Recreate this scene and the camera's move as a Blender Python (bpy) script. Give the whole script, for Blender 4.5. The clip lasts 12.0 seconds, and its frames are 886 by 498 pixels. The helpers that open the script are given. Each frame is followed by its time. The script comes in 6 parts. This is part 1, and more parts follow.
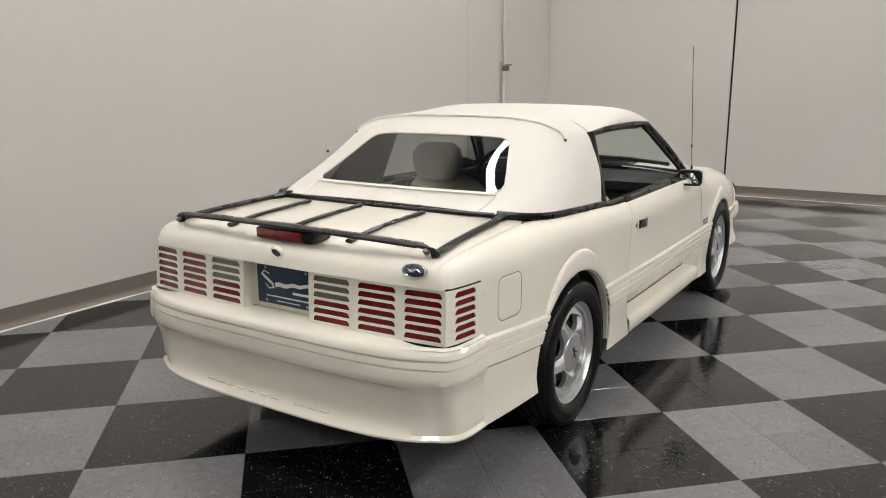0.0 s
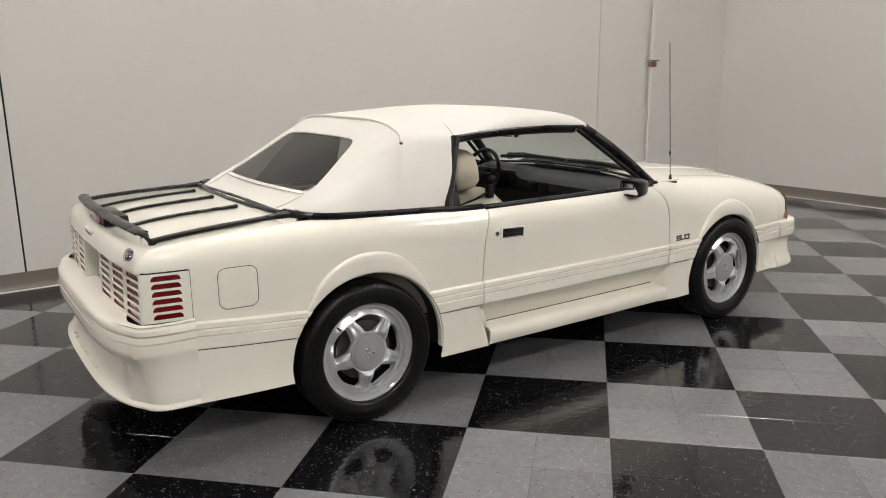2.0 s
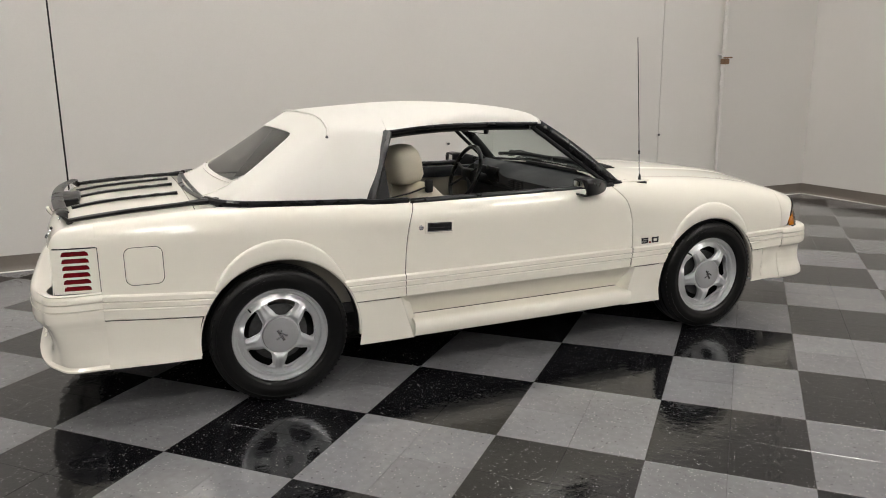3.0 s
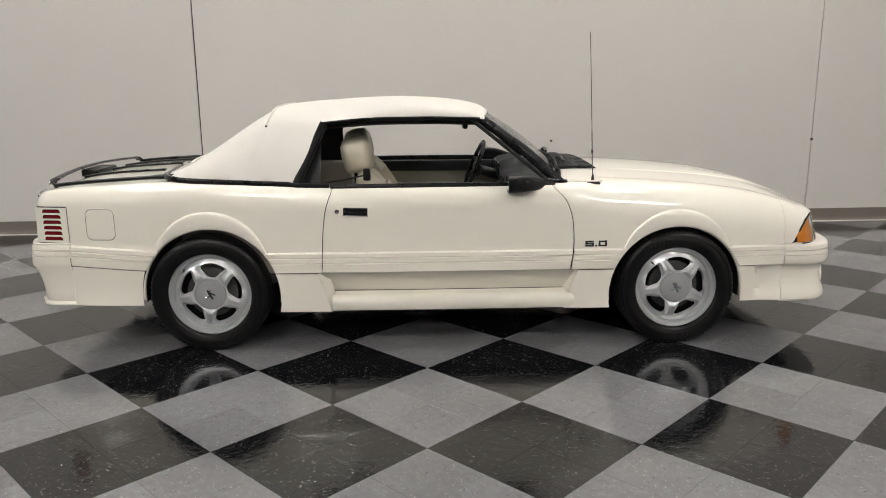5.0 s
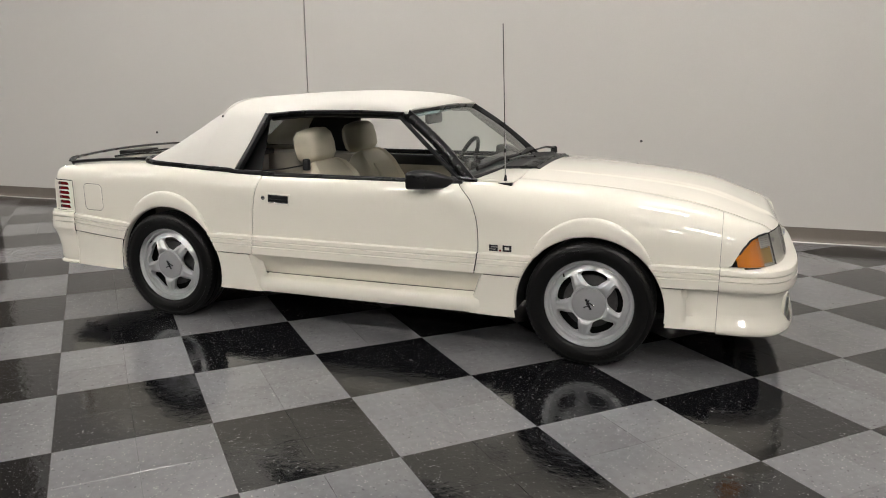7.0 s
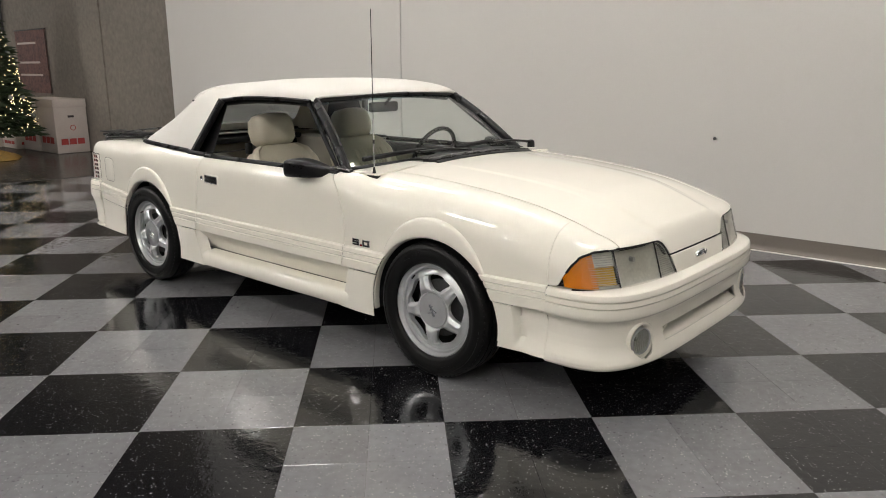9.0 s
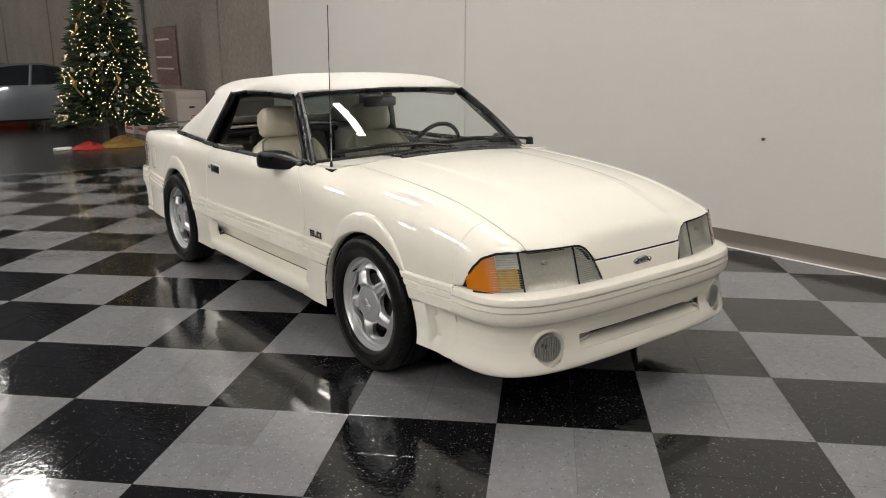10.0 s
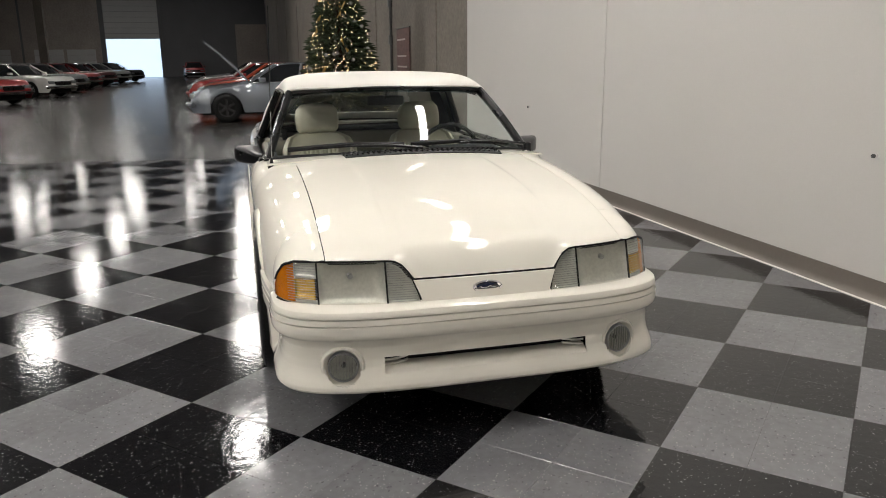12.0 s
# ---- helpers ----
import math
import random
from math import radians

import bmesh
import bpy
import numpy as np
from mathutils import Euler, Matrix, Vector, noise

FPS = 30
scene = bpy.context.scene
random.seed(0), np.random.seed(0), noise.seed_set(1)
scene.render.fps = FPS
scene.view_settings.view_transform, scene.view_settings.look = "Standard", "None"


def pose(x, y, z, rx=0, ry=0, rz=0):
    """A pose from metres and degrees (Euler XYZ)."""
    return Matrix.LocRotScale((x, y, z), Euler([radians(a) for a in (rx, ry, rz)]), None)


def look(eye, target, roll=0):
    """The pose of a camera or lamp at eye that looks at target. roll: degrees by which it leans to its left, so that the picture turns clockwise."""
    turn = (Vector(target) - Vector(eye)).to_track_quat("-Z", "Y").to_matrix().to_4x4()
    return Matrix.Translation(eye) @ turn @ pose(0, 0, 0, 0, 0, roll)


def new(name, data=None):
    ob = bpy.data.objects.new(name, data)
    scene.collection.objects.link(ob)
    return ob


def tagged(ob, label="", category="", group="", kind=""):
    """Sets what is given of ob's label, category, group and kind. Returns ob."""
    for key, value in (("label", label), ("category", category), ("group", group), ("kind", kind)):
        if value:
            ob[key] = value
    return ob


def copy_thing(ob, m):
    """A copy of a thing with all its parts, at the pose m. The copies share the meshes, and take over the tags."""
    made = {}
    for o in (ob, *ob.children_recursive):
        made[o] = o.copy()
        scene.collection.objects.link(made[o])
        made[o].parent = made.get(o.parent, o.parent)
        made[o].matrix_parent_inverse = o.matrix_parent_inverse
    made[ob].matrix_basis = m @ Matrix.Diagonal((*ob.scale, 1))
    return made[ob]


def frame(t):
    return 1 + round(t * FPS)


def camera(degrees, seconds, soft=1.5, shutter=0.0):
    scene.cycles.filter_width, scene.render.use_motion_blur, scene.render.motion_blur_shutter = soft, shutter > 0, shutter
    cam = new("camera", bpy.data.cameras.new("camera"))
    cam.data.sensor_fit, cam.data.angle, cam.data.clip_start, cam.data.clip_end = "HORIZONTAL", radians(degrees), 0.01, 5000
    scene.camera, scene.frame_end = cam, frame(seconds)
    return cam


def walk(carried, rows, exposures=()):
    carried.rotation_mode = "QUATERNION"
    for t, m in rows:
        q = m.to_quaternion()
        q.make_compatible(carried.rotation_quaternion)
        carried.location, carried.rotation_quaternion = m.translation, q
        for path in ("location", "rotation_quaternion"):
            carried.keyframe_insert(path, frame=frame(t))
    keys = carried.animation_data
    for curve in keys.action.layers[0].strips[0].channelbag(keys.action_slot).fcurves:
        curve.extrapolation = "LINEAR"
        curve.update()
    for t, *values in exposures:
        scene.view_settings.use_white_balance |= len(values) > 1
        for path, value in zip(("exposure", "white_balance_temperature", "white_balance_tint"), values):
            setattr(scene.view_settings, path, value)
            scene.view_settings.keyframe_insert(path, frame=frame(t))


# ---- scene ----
cam = camera(60.8, 12.0, soft=1.0)
PATH = [
    (0, (0.219, 0.141, 1.46), (0.615, 2.054, 1.029), -0.3),
    (0.5, (0.73, 0.026, 1.463), (0.93, 1.968, 1.029), -0.4),
    (1, (1.247, -0.02, 1.475), (1.253, 1.932, 1.039), -0.5),
    (1.5, (1.781, 0.003, 1.479), (1.596, 1.946, 1.04), -0.5),
    (2, (2.311, 0.037, 1.487), (1.941, 1.953, 1.047), -0.6),
    (2.5, (2.815, 0.141, 1.477), (2.265, 2.013, 1.039), -0.6),
    (3, (3.327, 0.248, 1.463), (2.602, 2.06, 1.025), -0.6),
    (3.2, (3.535, 0.288, 1.469), (2.735, 2.069, 1.033), -0.8),
    (4.8, (4.88, 0.962, 1.447), (3.585, 2.421, 1.01), -0.4),
    (5, (5.023, 1.099, 1.435), (3.669, 2.504, 0.999), -0.5),
    (5.5, (5.35, 1.451, 1.414), (3.874, 2.73, 0.983), -0.4),
    (6, (5.666, 1.82, 1.425), (4.079, 2.956, 0.99), -0.3),
    (6.5, (5.904, 2.256, 1.422), (4.214, 3.232, 0.982), -0.4),
    (7, (6.132, 2.706, 1.415), (4.359, 3.519, 0.973), -0.3),
    (7.5, (6.303, 3.19, 1.411), (4.463, 3.836, 0.966), -0.3),
    (7.7, (6.346, 3.399, 1.401), (4.484, 3.978, 0.959), -0.4),
    (9.3, (6.491, 4.989, 1.415), (4.55, 4.999, 0.935), -0.1),
    (9.5, (6.496, 5.187, 1.415), (4.556, 5.119, 0.932), -0.1),
    (10, (6.435, 5.649, 1.418), (4.513, 5.388, 0.932), -0.2),
    (10.5, (6.282, 6.108, 1.416), (4.395, 5.656, 0.929), -0.3),
    (11, (6.109, 6.56, 1.415), (4.28, 5.914, 0.928), -0.4),
    (11.5, (5.883, 6.95, 1.406), (4.128, 6.125, 0.919), -0.4),
    (12, (5.654, 7.324, 1.411), (3.989, 6.33, 0.924), -0.5),
]
walk(cam, [(t, look(eye, target, roll)) for t, eye, target, roll in PATH])

# ---- light ----
world = bpy.data.worlds.new("hall_air")
scene.world = world
world.use_nodes = True
world.node_tree.nodes["Background"].inputs[0].default_value = (0.75, 0.82, 1.0, 1)
world.node_tree.nodes["Background"].inputs[1].default_value = 0.5
scene.view_settings.exposure = -0.20
LAMP_POWER = 44.0      # radiance of the ceiling fixtures' diffusers
LAMP_Z = 6.1

# The car's own axes: x forward, y to its left, origin on the floor under the rear axle. The room's walls follow them.
BASE = pose(0.817, 3.621, 0, 0, 0, 45.4)


def at(x, y, z=0.0, turn=0.0):
    return BASE @ pose(x, y, z, 0, 0, turn)


# ---- materials ----
def material(name, color, rough=0.5, metal=0.0, vary=0.08, scale=6.0, fine=60.0, bump=0.0, coat=0.0, coat_rough=0.03,
             random_tint=0.0, emit=0.0, spec=0.5):
    """A surface with variation at two scales in colour and roughness, and a fine relief."""
    m = bpy.data.materials.new(name)
    m.use_nodes = True
    t = m.node_tree
    b = t.nodes["Principled BSDF"]
    b.inputs["Roughness"].default_value = rough
    b.inputs["Metallic"].default_value = metal
    b.inputs["Specular IOR Level"].default_value = spec
    b.inputs["Coat Weight"].default_value = coat
    b.inputs["Coat Roughness"].default_value = coat_rough
    co = t.nodes.new("ShaderNodeTexCoord")
    n1, n2 = t.nodes.new("ShaderNodeTexNoise"), t.nodes.new("ShaderNodeTexNoise")
    n1.inputs["Scale"].default_value, n2.inputs["Scale"].default_value = scale, fine
    n1.inputs["Detail"].default_value, n2.inputs["Detail"].default_value = 4, 3
    mix = t.nodes.new("ShaderNodeMath")
    mix.operation = "ADD"
    for n in (n1, n2):
        t.links.new(co.outputs["Object"], n.inputs["Vector"])
    t.links.new(n1.outputs["Fac"], mix.inputs[0])
    t.links.new(n2.outputs["Fac"], mix.inputs[1])
    last = mix.outputs[0]
    if random_tint:
        info, mul, add = t.nodes.new("ShaderNodeObjectInfo"), t.nodes.new("ShaderNodeMath"), t.nodes.new("ShaderNodeMath")
        mul.operation, add.operation = "MULTIPLY_ADD", "ADD"
        t.links.new(info.outputs["Random"], mul.inputs[0])
        mul.inputs[1].default_value, mul.inputs[2].default_value = random_tint, -random_tint / 2
        t.links.new(mul.outputs[0], add.inputs[0])
        t.links.new(last, add.inputs[1])
        last = add.outputs[0]
    ramp = t.nodes.new("ShaderNodeMapRange")
    ramp.inputs["From Min"].default_value, ramp.inputs["From Max"].default_value = 0.6, 1.4
    t.links.new(last, ramp.inputs["Value"])
    lo, hi = [max(0, c * (1 - vary)) for c in color], [min(1, c * (1 + vary)) for c in color]
    rgb = t.nodes.new("ShaderNodeMix")
    rgb.data_type = "RGBA"
    rgb.inputs["A"].default_value, rgb.inputs["B"].default_value = (*lo, 1), (*hi, 1)
    t.links.new(ramp.outputs["Result"], rgb.inputs["Factor"])
    t.links.new(rgb.outputs["Result"], b.inputs["Base Color"])
    rr = t.nodes.new("ShaderNodeMapRange")
    rr.inputs["To Min"].default_value, rr.inputs["To Max"].default_value = rough * 0.85, min(1, rough * 1.15)
    t.links.new(n1.outputs["Fac"], rr.inputs["Value"])
    t.links.new(rr.outputs["Result"], b.inputs["Roughness"])
    if bump:
        bp = t.nodes.new("ShaderNodeBump")
        bp.inputs["Strength"].default_value, bp.inputs["Distance"].default_value = bump, 0.002
        t.links.new(n2.outputs["Fac"], bp.inputs["Height"])
        t.links.new(bp.outputs["Normal"], b.inputs["Normal"])
    if emit:
        b.inputs["Emission Color"].default_value = (*color, 1)
        b.inputs["Emission Strength"].default_value = emit
    return m


def glass(name, color, rough=0.0, ior=1.45):
    m = bpy.data.materials.new(name)
    m.use_nodes = True
    t = m.node_tree
    t.nodes.remove(t.nodes["Principled BSDF"])
    mix, tr, gl, lw, pw, fr = (t.nodes.new("ShaderNode" + k) for k in ("MixShader", "BsdfTransparent", "BsdfGlossy", "LayerWeight", "Math", "Math"))
    tr.inputs["Color"].default_value = (*color, 1)
    gl.inputs["Roughness"].default_value = rough
    lw.inputs["Blend"].default_value = 0.5
    pw.operation, fr.operation = "POWER", "MULTIPLY_ADD"
    pw.inputs[1].default_value = 5.0
    face = 2 * ((ior - 1) / (ior + 1)) ** 2          # both faces of the pane
    fr.inputs[1].default_value, fr.inputs[2].default_value = 0.95 - face, face
    t.links.new(lw.outputs["Facing"], pw.inputs[0])
    t.links.new(pw.outputs[0], fr.inputs[0])
    t.links.new(fr.outputs[0], mix.inputs[0])
    t.links.new(tr.outputs[0], mix.inputs[1])
    t.links.new(gl.outputs[0], mix.inputs[2])
    t.links.new(mix.outputs[0], t.nodes["Material Output"].inputs["Surface"])
    return m


def tile_material(name, color, fleck, dark_fleck):
    """Waxed vinyl tile: soft clouds, light and dark flecks, a slightly rippled glossy wax."""
    m = bpy.data.materials.new(name)
    m.use_nodes = True
    t = m.node_tree
    b = t.nodes["Principled BSDF"]
    geo, info = t.nodes.new("ShaderNodeNewGeometry"), t.nodes.new("ShaderNodeObjectInfo")
    cloud, streak = t.nodes.new("ShaderNodeTexNoise"), t.nodes.new("ShaderNodeTexNoise")
    cloud.inputs["Scale"].default_value, cloud.inputs["Detail"].default_value = 2.5, 5
    streak.inputs["Scale"].default_value, streak.inputs["Detail"].default_value = 28, 4
    vor, vor2 = t.nodes.new("ShaderNodeTexVoronoi"), t.nodes.new("ShaderNodeTexVoronoi")
    vor.inputs["Scale"].default_value, vor2.inputs["Scale"].default_value = 82, 44
    warp = t.nodes.new("ShaderNodeTexNoise")
    warp.inputs["Scale"].default_value = 40
    wmul, wadd = t.nodes.new("ShaderNodeVectorMath"), t.nodes.new("ShaderNodeVectorMath")
    wmul.operation = "SCALE"
    wmul.inputs["Scale"].default_value = 0.03
    t.links.new(geo.outputs["Position"], warp.inputs["Vector"])
    t.links.new(warp.outputs["Color"], wmul.inputs[0])
    t.links.new(wmul.outputs[0], wadd.inputs[0])
    t.links.new(geo.outputs["Position"], wadd.inputs[1])
    for n in (cloud, streak):
        t.links.new(geo.outputs["Position"], n.inputs["Vector"])
    for n in (vor, vor2):
        t.links.new(wadd.outputs[0], n.inputs["Vector"])
    s = t.nodes.new("ShaderNodeMath")
    s.operation = "ADD"
    t.links.new(cloud.outputs["Fac"], s.inputs[0])
    t.links.new(streak.outputs["Fac"], s.inputs[1])
    s2 = t.nodes.new("ShaderNodeMath")
    s2.operation = "MULTIPLY_ADD"
    s2.inputs[1].default_value, s2.inputs[2].default_value = 0.5, -0.25
    t.links.new(info.outputs["Random"], s2.inputs[0])
    s3 = t.nodes.new("ShaderNodeMath")
    s3.operation = "ADD"
    t.links.new(s.outputs[0], s3.inputs[0])
    t.links.new(s2.outputs[0], s3.inputs[1])
    mr = t.nodes.new("ShaderNodeMapRange")
    mr.inputs["From Min"].default_value, mr.inputs["From Max"].default_value = 0.5, 1.5
    mr.inputs["To Min"].default_value, mr.inputs["To Max"].default_value = 0.0, 1.0
    t.links.new(s3.outputs[0], mr.inputs["Value"])
    base = t.nodes.new("ShaderNodeMix")
    base.data_type = "RGBA"
    base.inputs["A"].default_value = (*[c * 0.8 for c in color], 1)
    base.inputs["B"].default_value = (*[c * 1.2 for c in color], 1)
    t.links.new(mr.outputs["Result"], base.inputs["Factor"])
    last = base.outputs["Result"]
    for v, lim, col in ((vor, 0.21, fleck), (vor2, 0.18, dark_fleck)):
        sep, rnd, near, both = (t.nodes.new("ShaderNode" + k) for k in ("SeparateColor", "Math", "Math", "Math"))
        t.links.new(v.outputs["Color"], sep.inputs[0])
        rnd.operation, near.operation, both.operation = "GREATER_THAN", "LESS_THAN", "MULTIPLY"
        rnd.inputs[1].default_value, near.inputs[1].default_value = 0.62, lim
        t.links.new(sep.outputs[0], rnd.inputs[0])
        t.links.new(v.outputs["Distance"], near.inputs[0])
        t.links.new(rnd.outputs[0], both.inputs[0])
        t.links.new(near.outputs[0], both.inputs[1])
        mx = t.nodes.new("ShaderNodeMix")
        mx.data_type = "RGBA"
        mx.inputs["B"].default_value = (*col, 1)
        t.links.new(both.outputs[0], mx.inputs["Factor"])
        t.links.new(last, mx.inputs["A"])
        last = mx.outputs["Result"]
    b.inputs["Specular IOR Level"].default_value = 0.52
    t.links.new(last, b.inputs["Base Color"])
    r = t.nodes.new("ShaderNodeMapRange")
    r.inputs["To Min"].default_value, r.inputs["To Max"].default_value = 0.04, 0.13
    t.links.new(cloud.outputs["Fac"], r.inputs["Value"])
    t.links.new(r.outputs["Result"], b.inputs["Roughness"])
    ripple, bp = t.nodes.new("ShaderNodeTexNoise"), t.nodes.new("ShaderNodeBump")
    ripple.inputs["Scale"].default_value, ripple.inputs["Detail"].default_value = 26, 5
    t.links.new(geo.outputs["Position"], ripple.inputs["Vector"])
    bp.inputs["Strength"].default_value, bp.inputs["Distance"].default_value = 0.5, 0.0018
    t.links.new(ripple.outputs["Fac"], bp.inputs["Height"])
    t.links.new(bp.outputs["Normal"], b.inputs["Normal"])
    return m


PAINT = material("white_car_paint", (0.805, 0.772, 0.682), 0.62, vary=0.015, scale=2, fine=300, coat=1.0, coat_rough=0.012, spec=0.15)
CANVAS = material("white_vinyl_top", (0.70, 0.68, 0.63), 0.5, vary=0.04, scale=3, fine=500, bump=0.25)
BLACK = material("black_satin_trim", (0.005, 0.005, 0.0055), 0.28, vary=0.2, scale=8, fine=120, bump=0.05, spec=0.35)
BLACK_MATTE = material("black_plastic", (0.006, 0.006, 0.0065), 0.5, vary=0.2, scale=9, fine=200, bump=0.15, spec=0.3)
SEAM = material("dark_gap", (0.006, 0.006, 0.006), 0.9)
RUBBER = material("tyre_rubber", (0.0045, 0.0045, 0.0045), 0.36, vary=0.3, scale=12, fine=90, bump=0.2, spec=0.22)
SILVER = material("silver_wheel_paint", (0.66, 0.67, 0.68), 0.30, metal=0.75, vary=0.05, scale=10, fine=300)
DULL = material("machined_silver", (0.42, 0.425, 0.435), 0.42, metal=0.5, vary=0.06, scale=14, fine=300)
CHROME = material("chrome", (0.75, 0.76, 0.78), 0.08, metal=1.0, vary=0.02)
IRON = material("dark_brake_metal", (0.09, 0.09, 0.09), 0.5, metal=0.7, vary=0.3)
LEATHER = material("cream_leather", (0.62, 0.57, 0.45), 0.42, vary=0.08, scale=8, fine=220, bump=0.25)
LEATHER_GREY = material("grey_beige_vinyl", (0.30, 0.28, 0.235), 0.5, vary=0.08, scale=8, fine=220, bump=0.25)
DASH = material("charcoal_dashboard", (0.018, 0.019, 0.022), 0.5, vary=0.15, scale=9, fine=220, bump=0.2, spec=0.3)
CARPET = material("dark_carpet", (0.03, 0.03, 0.03), 0.95, vary=0.3, fine=400, bump=0.4)
RED_LENS = material("red_lens", (0.19, 0.005, 0.009), 0.10, vary=0.35, scale=30, fine=120, coat=1.0)
SMOKE_LENS = material("grey_reverse_lens", (0.13, 0.135, 0.12), 0.15, vary=0.2, scale=30, fine=120, coat=1.0)
AMBER = material("amber_lens", (0.80, 0.25, 0.008), 0.12, vary=0.12, scale=18, fine=60, coat=1.0)
LAMP_GLASS = material("ribbed_headlamp_glass", (0.52, 0.53, 0.50), 0.1, vary=0.16, scale=10, fine=60, coat=1.0, metal=0.25)
AMBER_GLOW = material("amber_glow_tint", (0.95, 0.50, 0.05), 0.22, vary=0.3, scale=30, fine=90, coat=1.0, metal=0.35)
WINDSHIELD = glass("windshield_glass", (0.80, 0.87, 0.84), 0.0, 1.5)
REAR_GLASS = glass("tinted_rear_glass", (0.30, 0.32, 0.31))
CLEAR_LENS = glass("clear_lamp_lens", (0.80, 0.80, 0.76), 0.05)
REFLECTOR = material("lamp_reflector", (0.62, 0.62, 0.58), 0.40, metal=0.7, vary=0.12, scale=20, fine=80)
BLUE = material("blue_plate", (0.008, 0.032, 0.075), 0.3, vary=0.1)
WHITE = material("white_plastic", (0.75, 0.75, 0.73), 0.4, vary=0.03)
BADGE_BLUE = material("badge_blue", (0.012, 0.018, 0.06), 0.2, vary=0.1, coat=1.0)
MIRROR = material("mirror_silver", (0.85, 0.86, 0.87), 0.01, metal=1.0, vary=0.0)

WALL = material("painted_white_wall", (0.61, 0.59, 0.56), 0.55, vary=0.025, scale=0.7, fine=90, bump=0.08)
CONCRETE_WALL = material("raw_concrete_wall", (0.19, 0.168, 0.142), 0.8, vary=0.28, scale=0.9, fine=14, bump=0.3)
DARK_WALL = material("dark_grey_wall", (0.16, 0.162, 0.17), 0.7, vary=0.15, scale=0.6, fine=10)
COVE = material("taupe_rubber_baseboard", (0.155, 0.135, 0.115), 0.45, vary=0.06, scale=4, fine=60)
EDGE_STRIP = material("pale_base_strip", (0.60, 0.58, 0.54), 0.3, vary=0.08, scale=5)
SLAB = material("polished_concrete_floor", (0.030, 0.027, 0.024), 0.22, vary=0.4, scale=0.8, fine=9, bump=0.05, spec=0.32)
GROUT = material("tile_joint", (0.02, 0.02, 0.02), 0.7, vary=0.2)
TILE_DARK = tile_material("charcoal_vinyl_tile", (0.006, 0.006, 0.007), (0.24, 0.235, 0.23), (0.004, 0.004, 0.004))
TILE_LIGHT = tile_material("grey_vinyl_tile", (0.160, 0.160, 0.166), (0.33, 0.33, 0.32), (0.09, 0.09, 0.095))
CEILING = material("pale_deck_ceiling", (0.42, 0.42, 0.42), 0.9, vary=0.1, scale=1)
FIXTURE = material("white_fixture_metal", (0.7, 0.7, 0.7), 0.4, vary=0.03)
FILL_DIFFUSER = material("bright_fill_diffuser", (1.0, 0.955, 0.905), 0.5, vary=0.0, emit=104)
DIFFUSER = material("lit_diffuser", (1.0, 0.955, 0.905), 0.5, vary=0.0, emit=LAMP_POWER)
PIPE = material("white_painted_pipe", (0.62, 0.60, 0.57), 0.4, vary=0.05, scale=20)
BRASS = material("old_brass_valve", (0.20, 0.12, 0.07), 0.45, metal=0.8, vary=0.3, scale=40)


# ---- mesh helpers ----
def finish(name, bm, mat, parent=None, label="", smooth=True, angle=40):
    me = bpy.data.meshes.new(name)
    bmesh.ops.remove_doubles(bm, verts=bm.verts, dist=1e-5)
    bmesh.ops.recalc_face_normals(bm, faces=bm.faces)
    if smooth:
        lim = radians(angle)
        for f in bm.faces:
            f.smooth = True
        for e in bm.edges:
            if len(e.link_faces) == 2 and e.calc_face_angle(0) > lim:
                e.smooth = False
    bm.to_mesh(me)
    bm.free()
    for m in mat if isinstance(mat, (list, tuple)) else (mat,):
        me.materials.append(m)
    ob = new(name, me)
    if parent is not None:
        ob.parent = parent
    if label:
        ob["label"] = label
    return ob


def part(name, bm, mat, parent, label="", smooth=True, angle=40):
    return finish(name, bm, mat, parent, label, smooth, angle)


def thing(name, m, label, category, group="", kind=""):
    ob = new(name)
    ob.matrix_world = m
    return tagged(ob, label, category, group, kind)


def add_grid(bm, rows, close=False):
    """Faces over a table of points; close: join the last column to the first."""
    vs = [[bm.verts.new(p) for p in r] for r in rows]
    n = len(rows[0])
    for a, b in zip(vs, vs[1:]):
        for j in range(n if close else n - 1):
            k = (j + 1) % n
            bm.faces.new((a[j], a[k], b[k], b[j]))
    return vs


def grid(rows, close=False):
    bm = bmesh.new()
    add_grid(bm, rows, close)
    return bm


def thick(bm, t):
    """Give a sheet a thickness t away from the side that it faces."""
    bmesh.ops.recalc_face_normals(bm, faces=bm.faces)
    bmesh.ops.solidify(bm, geom=bm.faces[:], thickness=t)
    return bm


def add_box(bm, lo, hi, bevel=0.0, m=None):
    made = bmesh.ops.create_cube(bm, size=1)["verts"]
    for v in made:
        v.co = Vector([lo[k] + (v.co[k] + 0.5) * (hi[k] - lo[k]) for k in range(3)])
    if bevel:
        es = list({e for v in made for e in v.link_edges})
        made = bmesh.ops.bevel(bm, geom=es, offset=bevel, segments=2, affect="EDGES", profile=0.5)["verts"]
        made = list({v for f in [f for v in made for f in v.link_faces] for v in f.verts})
    if m is not None:
        for v in made:
            v.co = m @ v.co
    return made


def box(lo, hi, bevel=0.0, m=None):
    bm = bmesh.new()
    add_box(bm, lo, hi, bevel, m)
    return bm


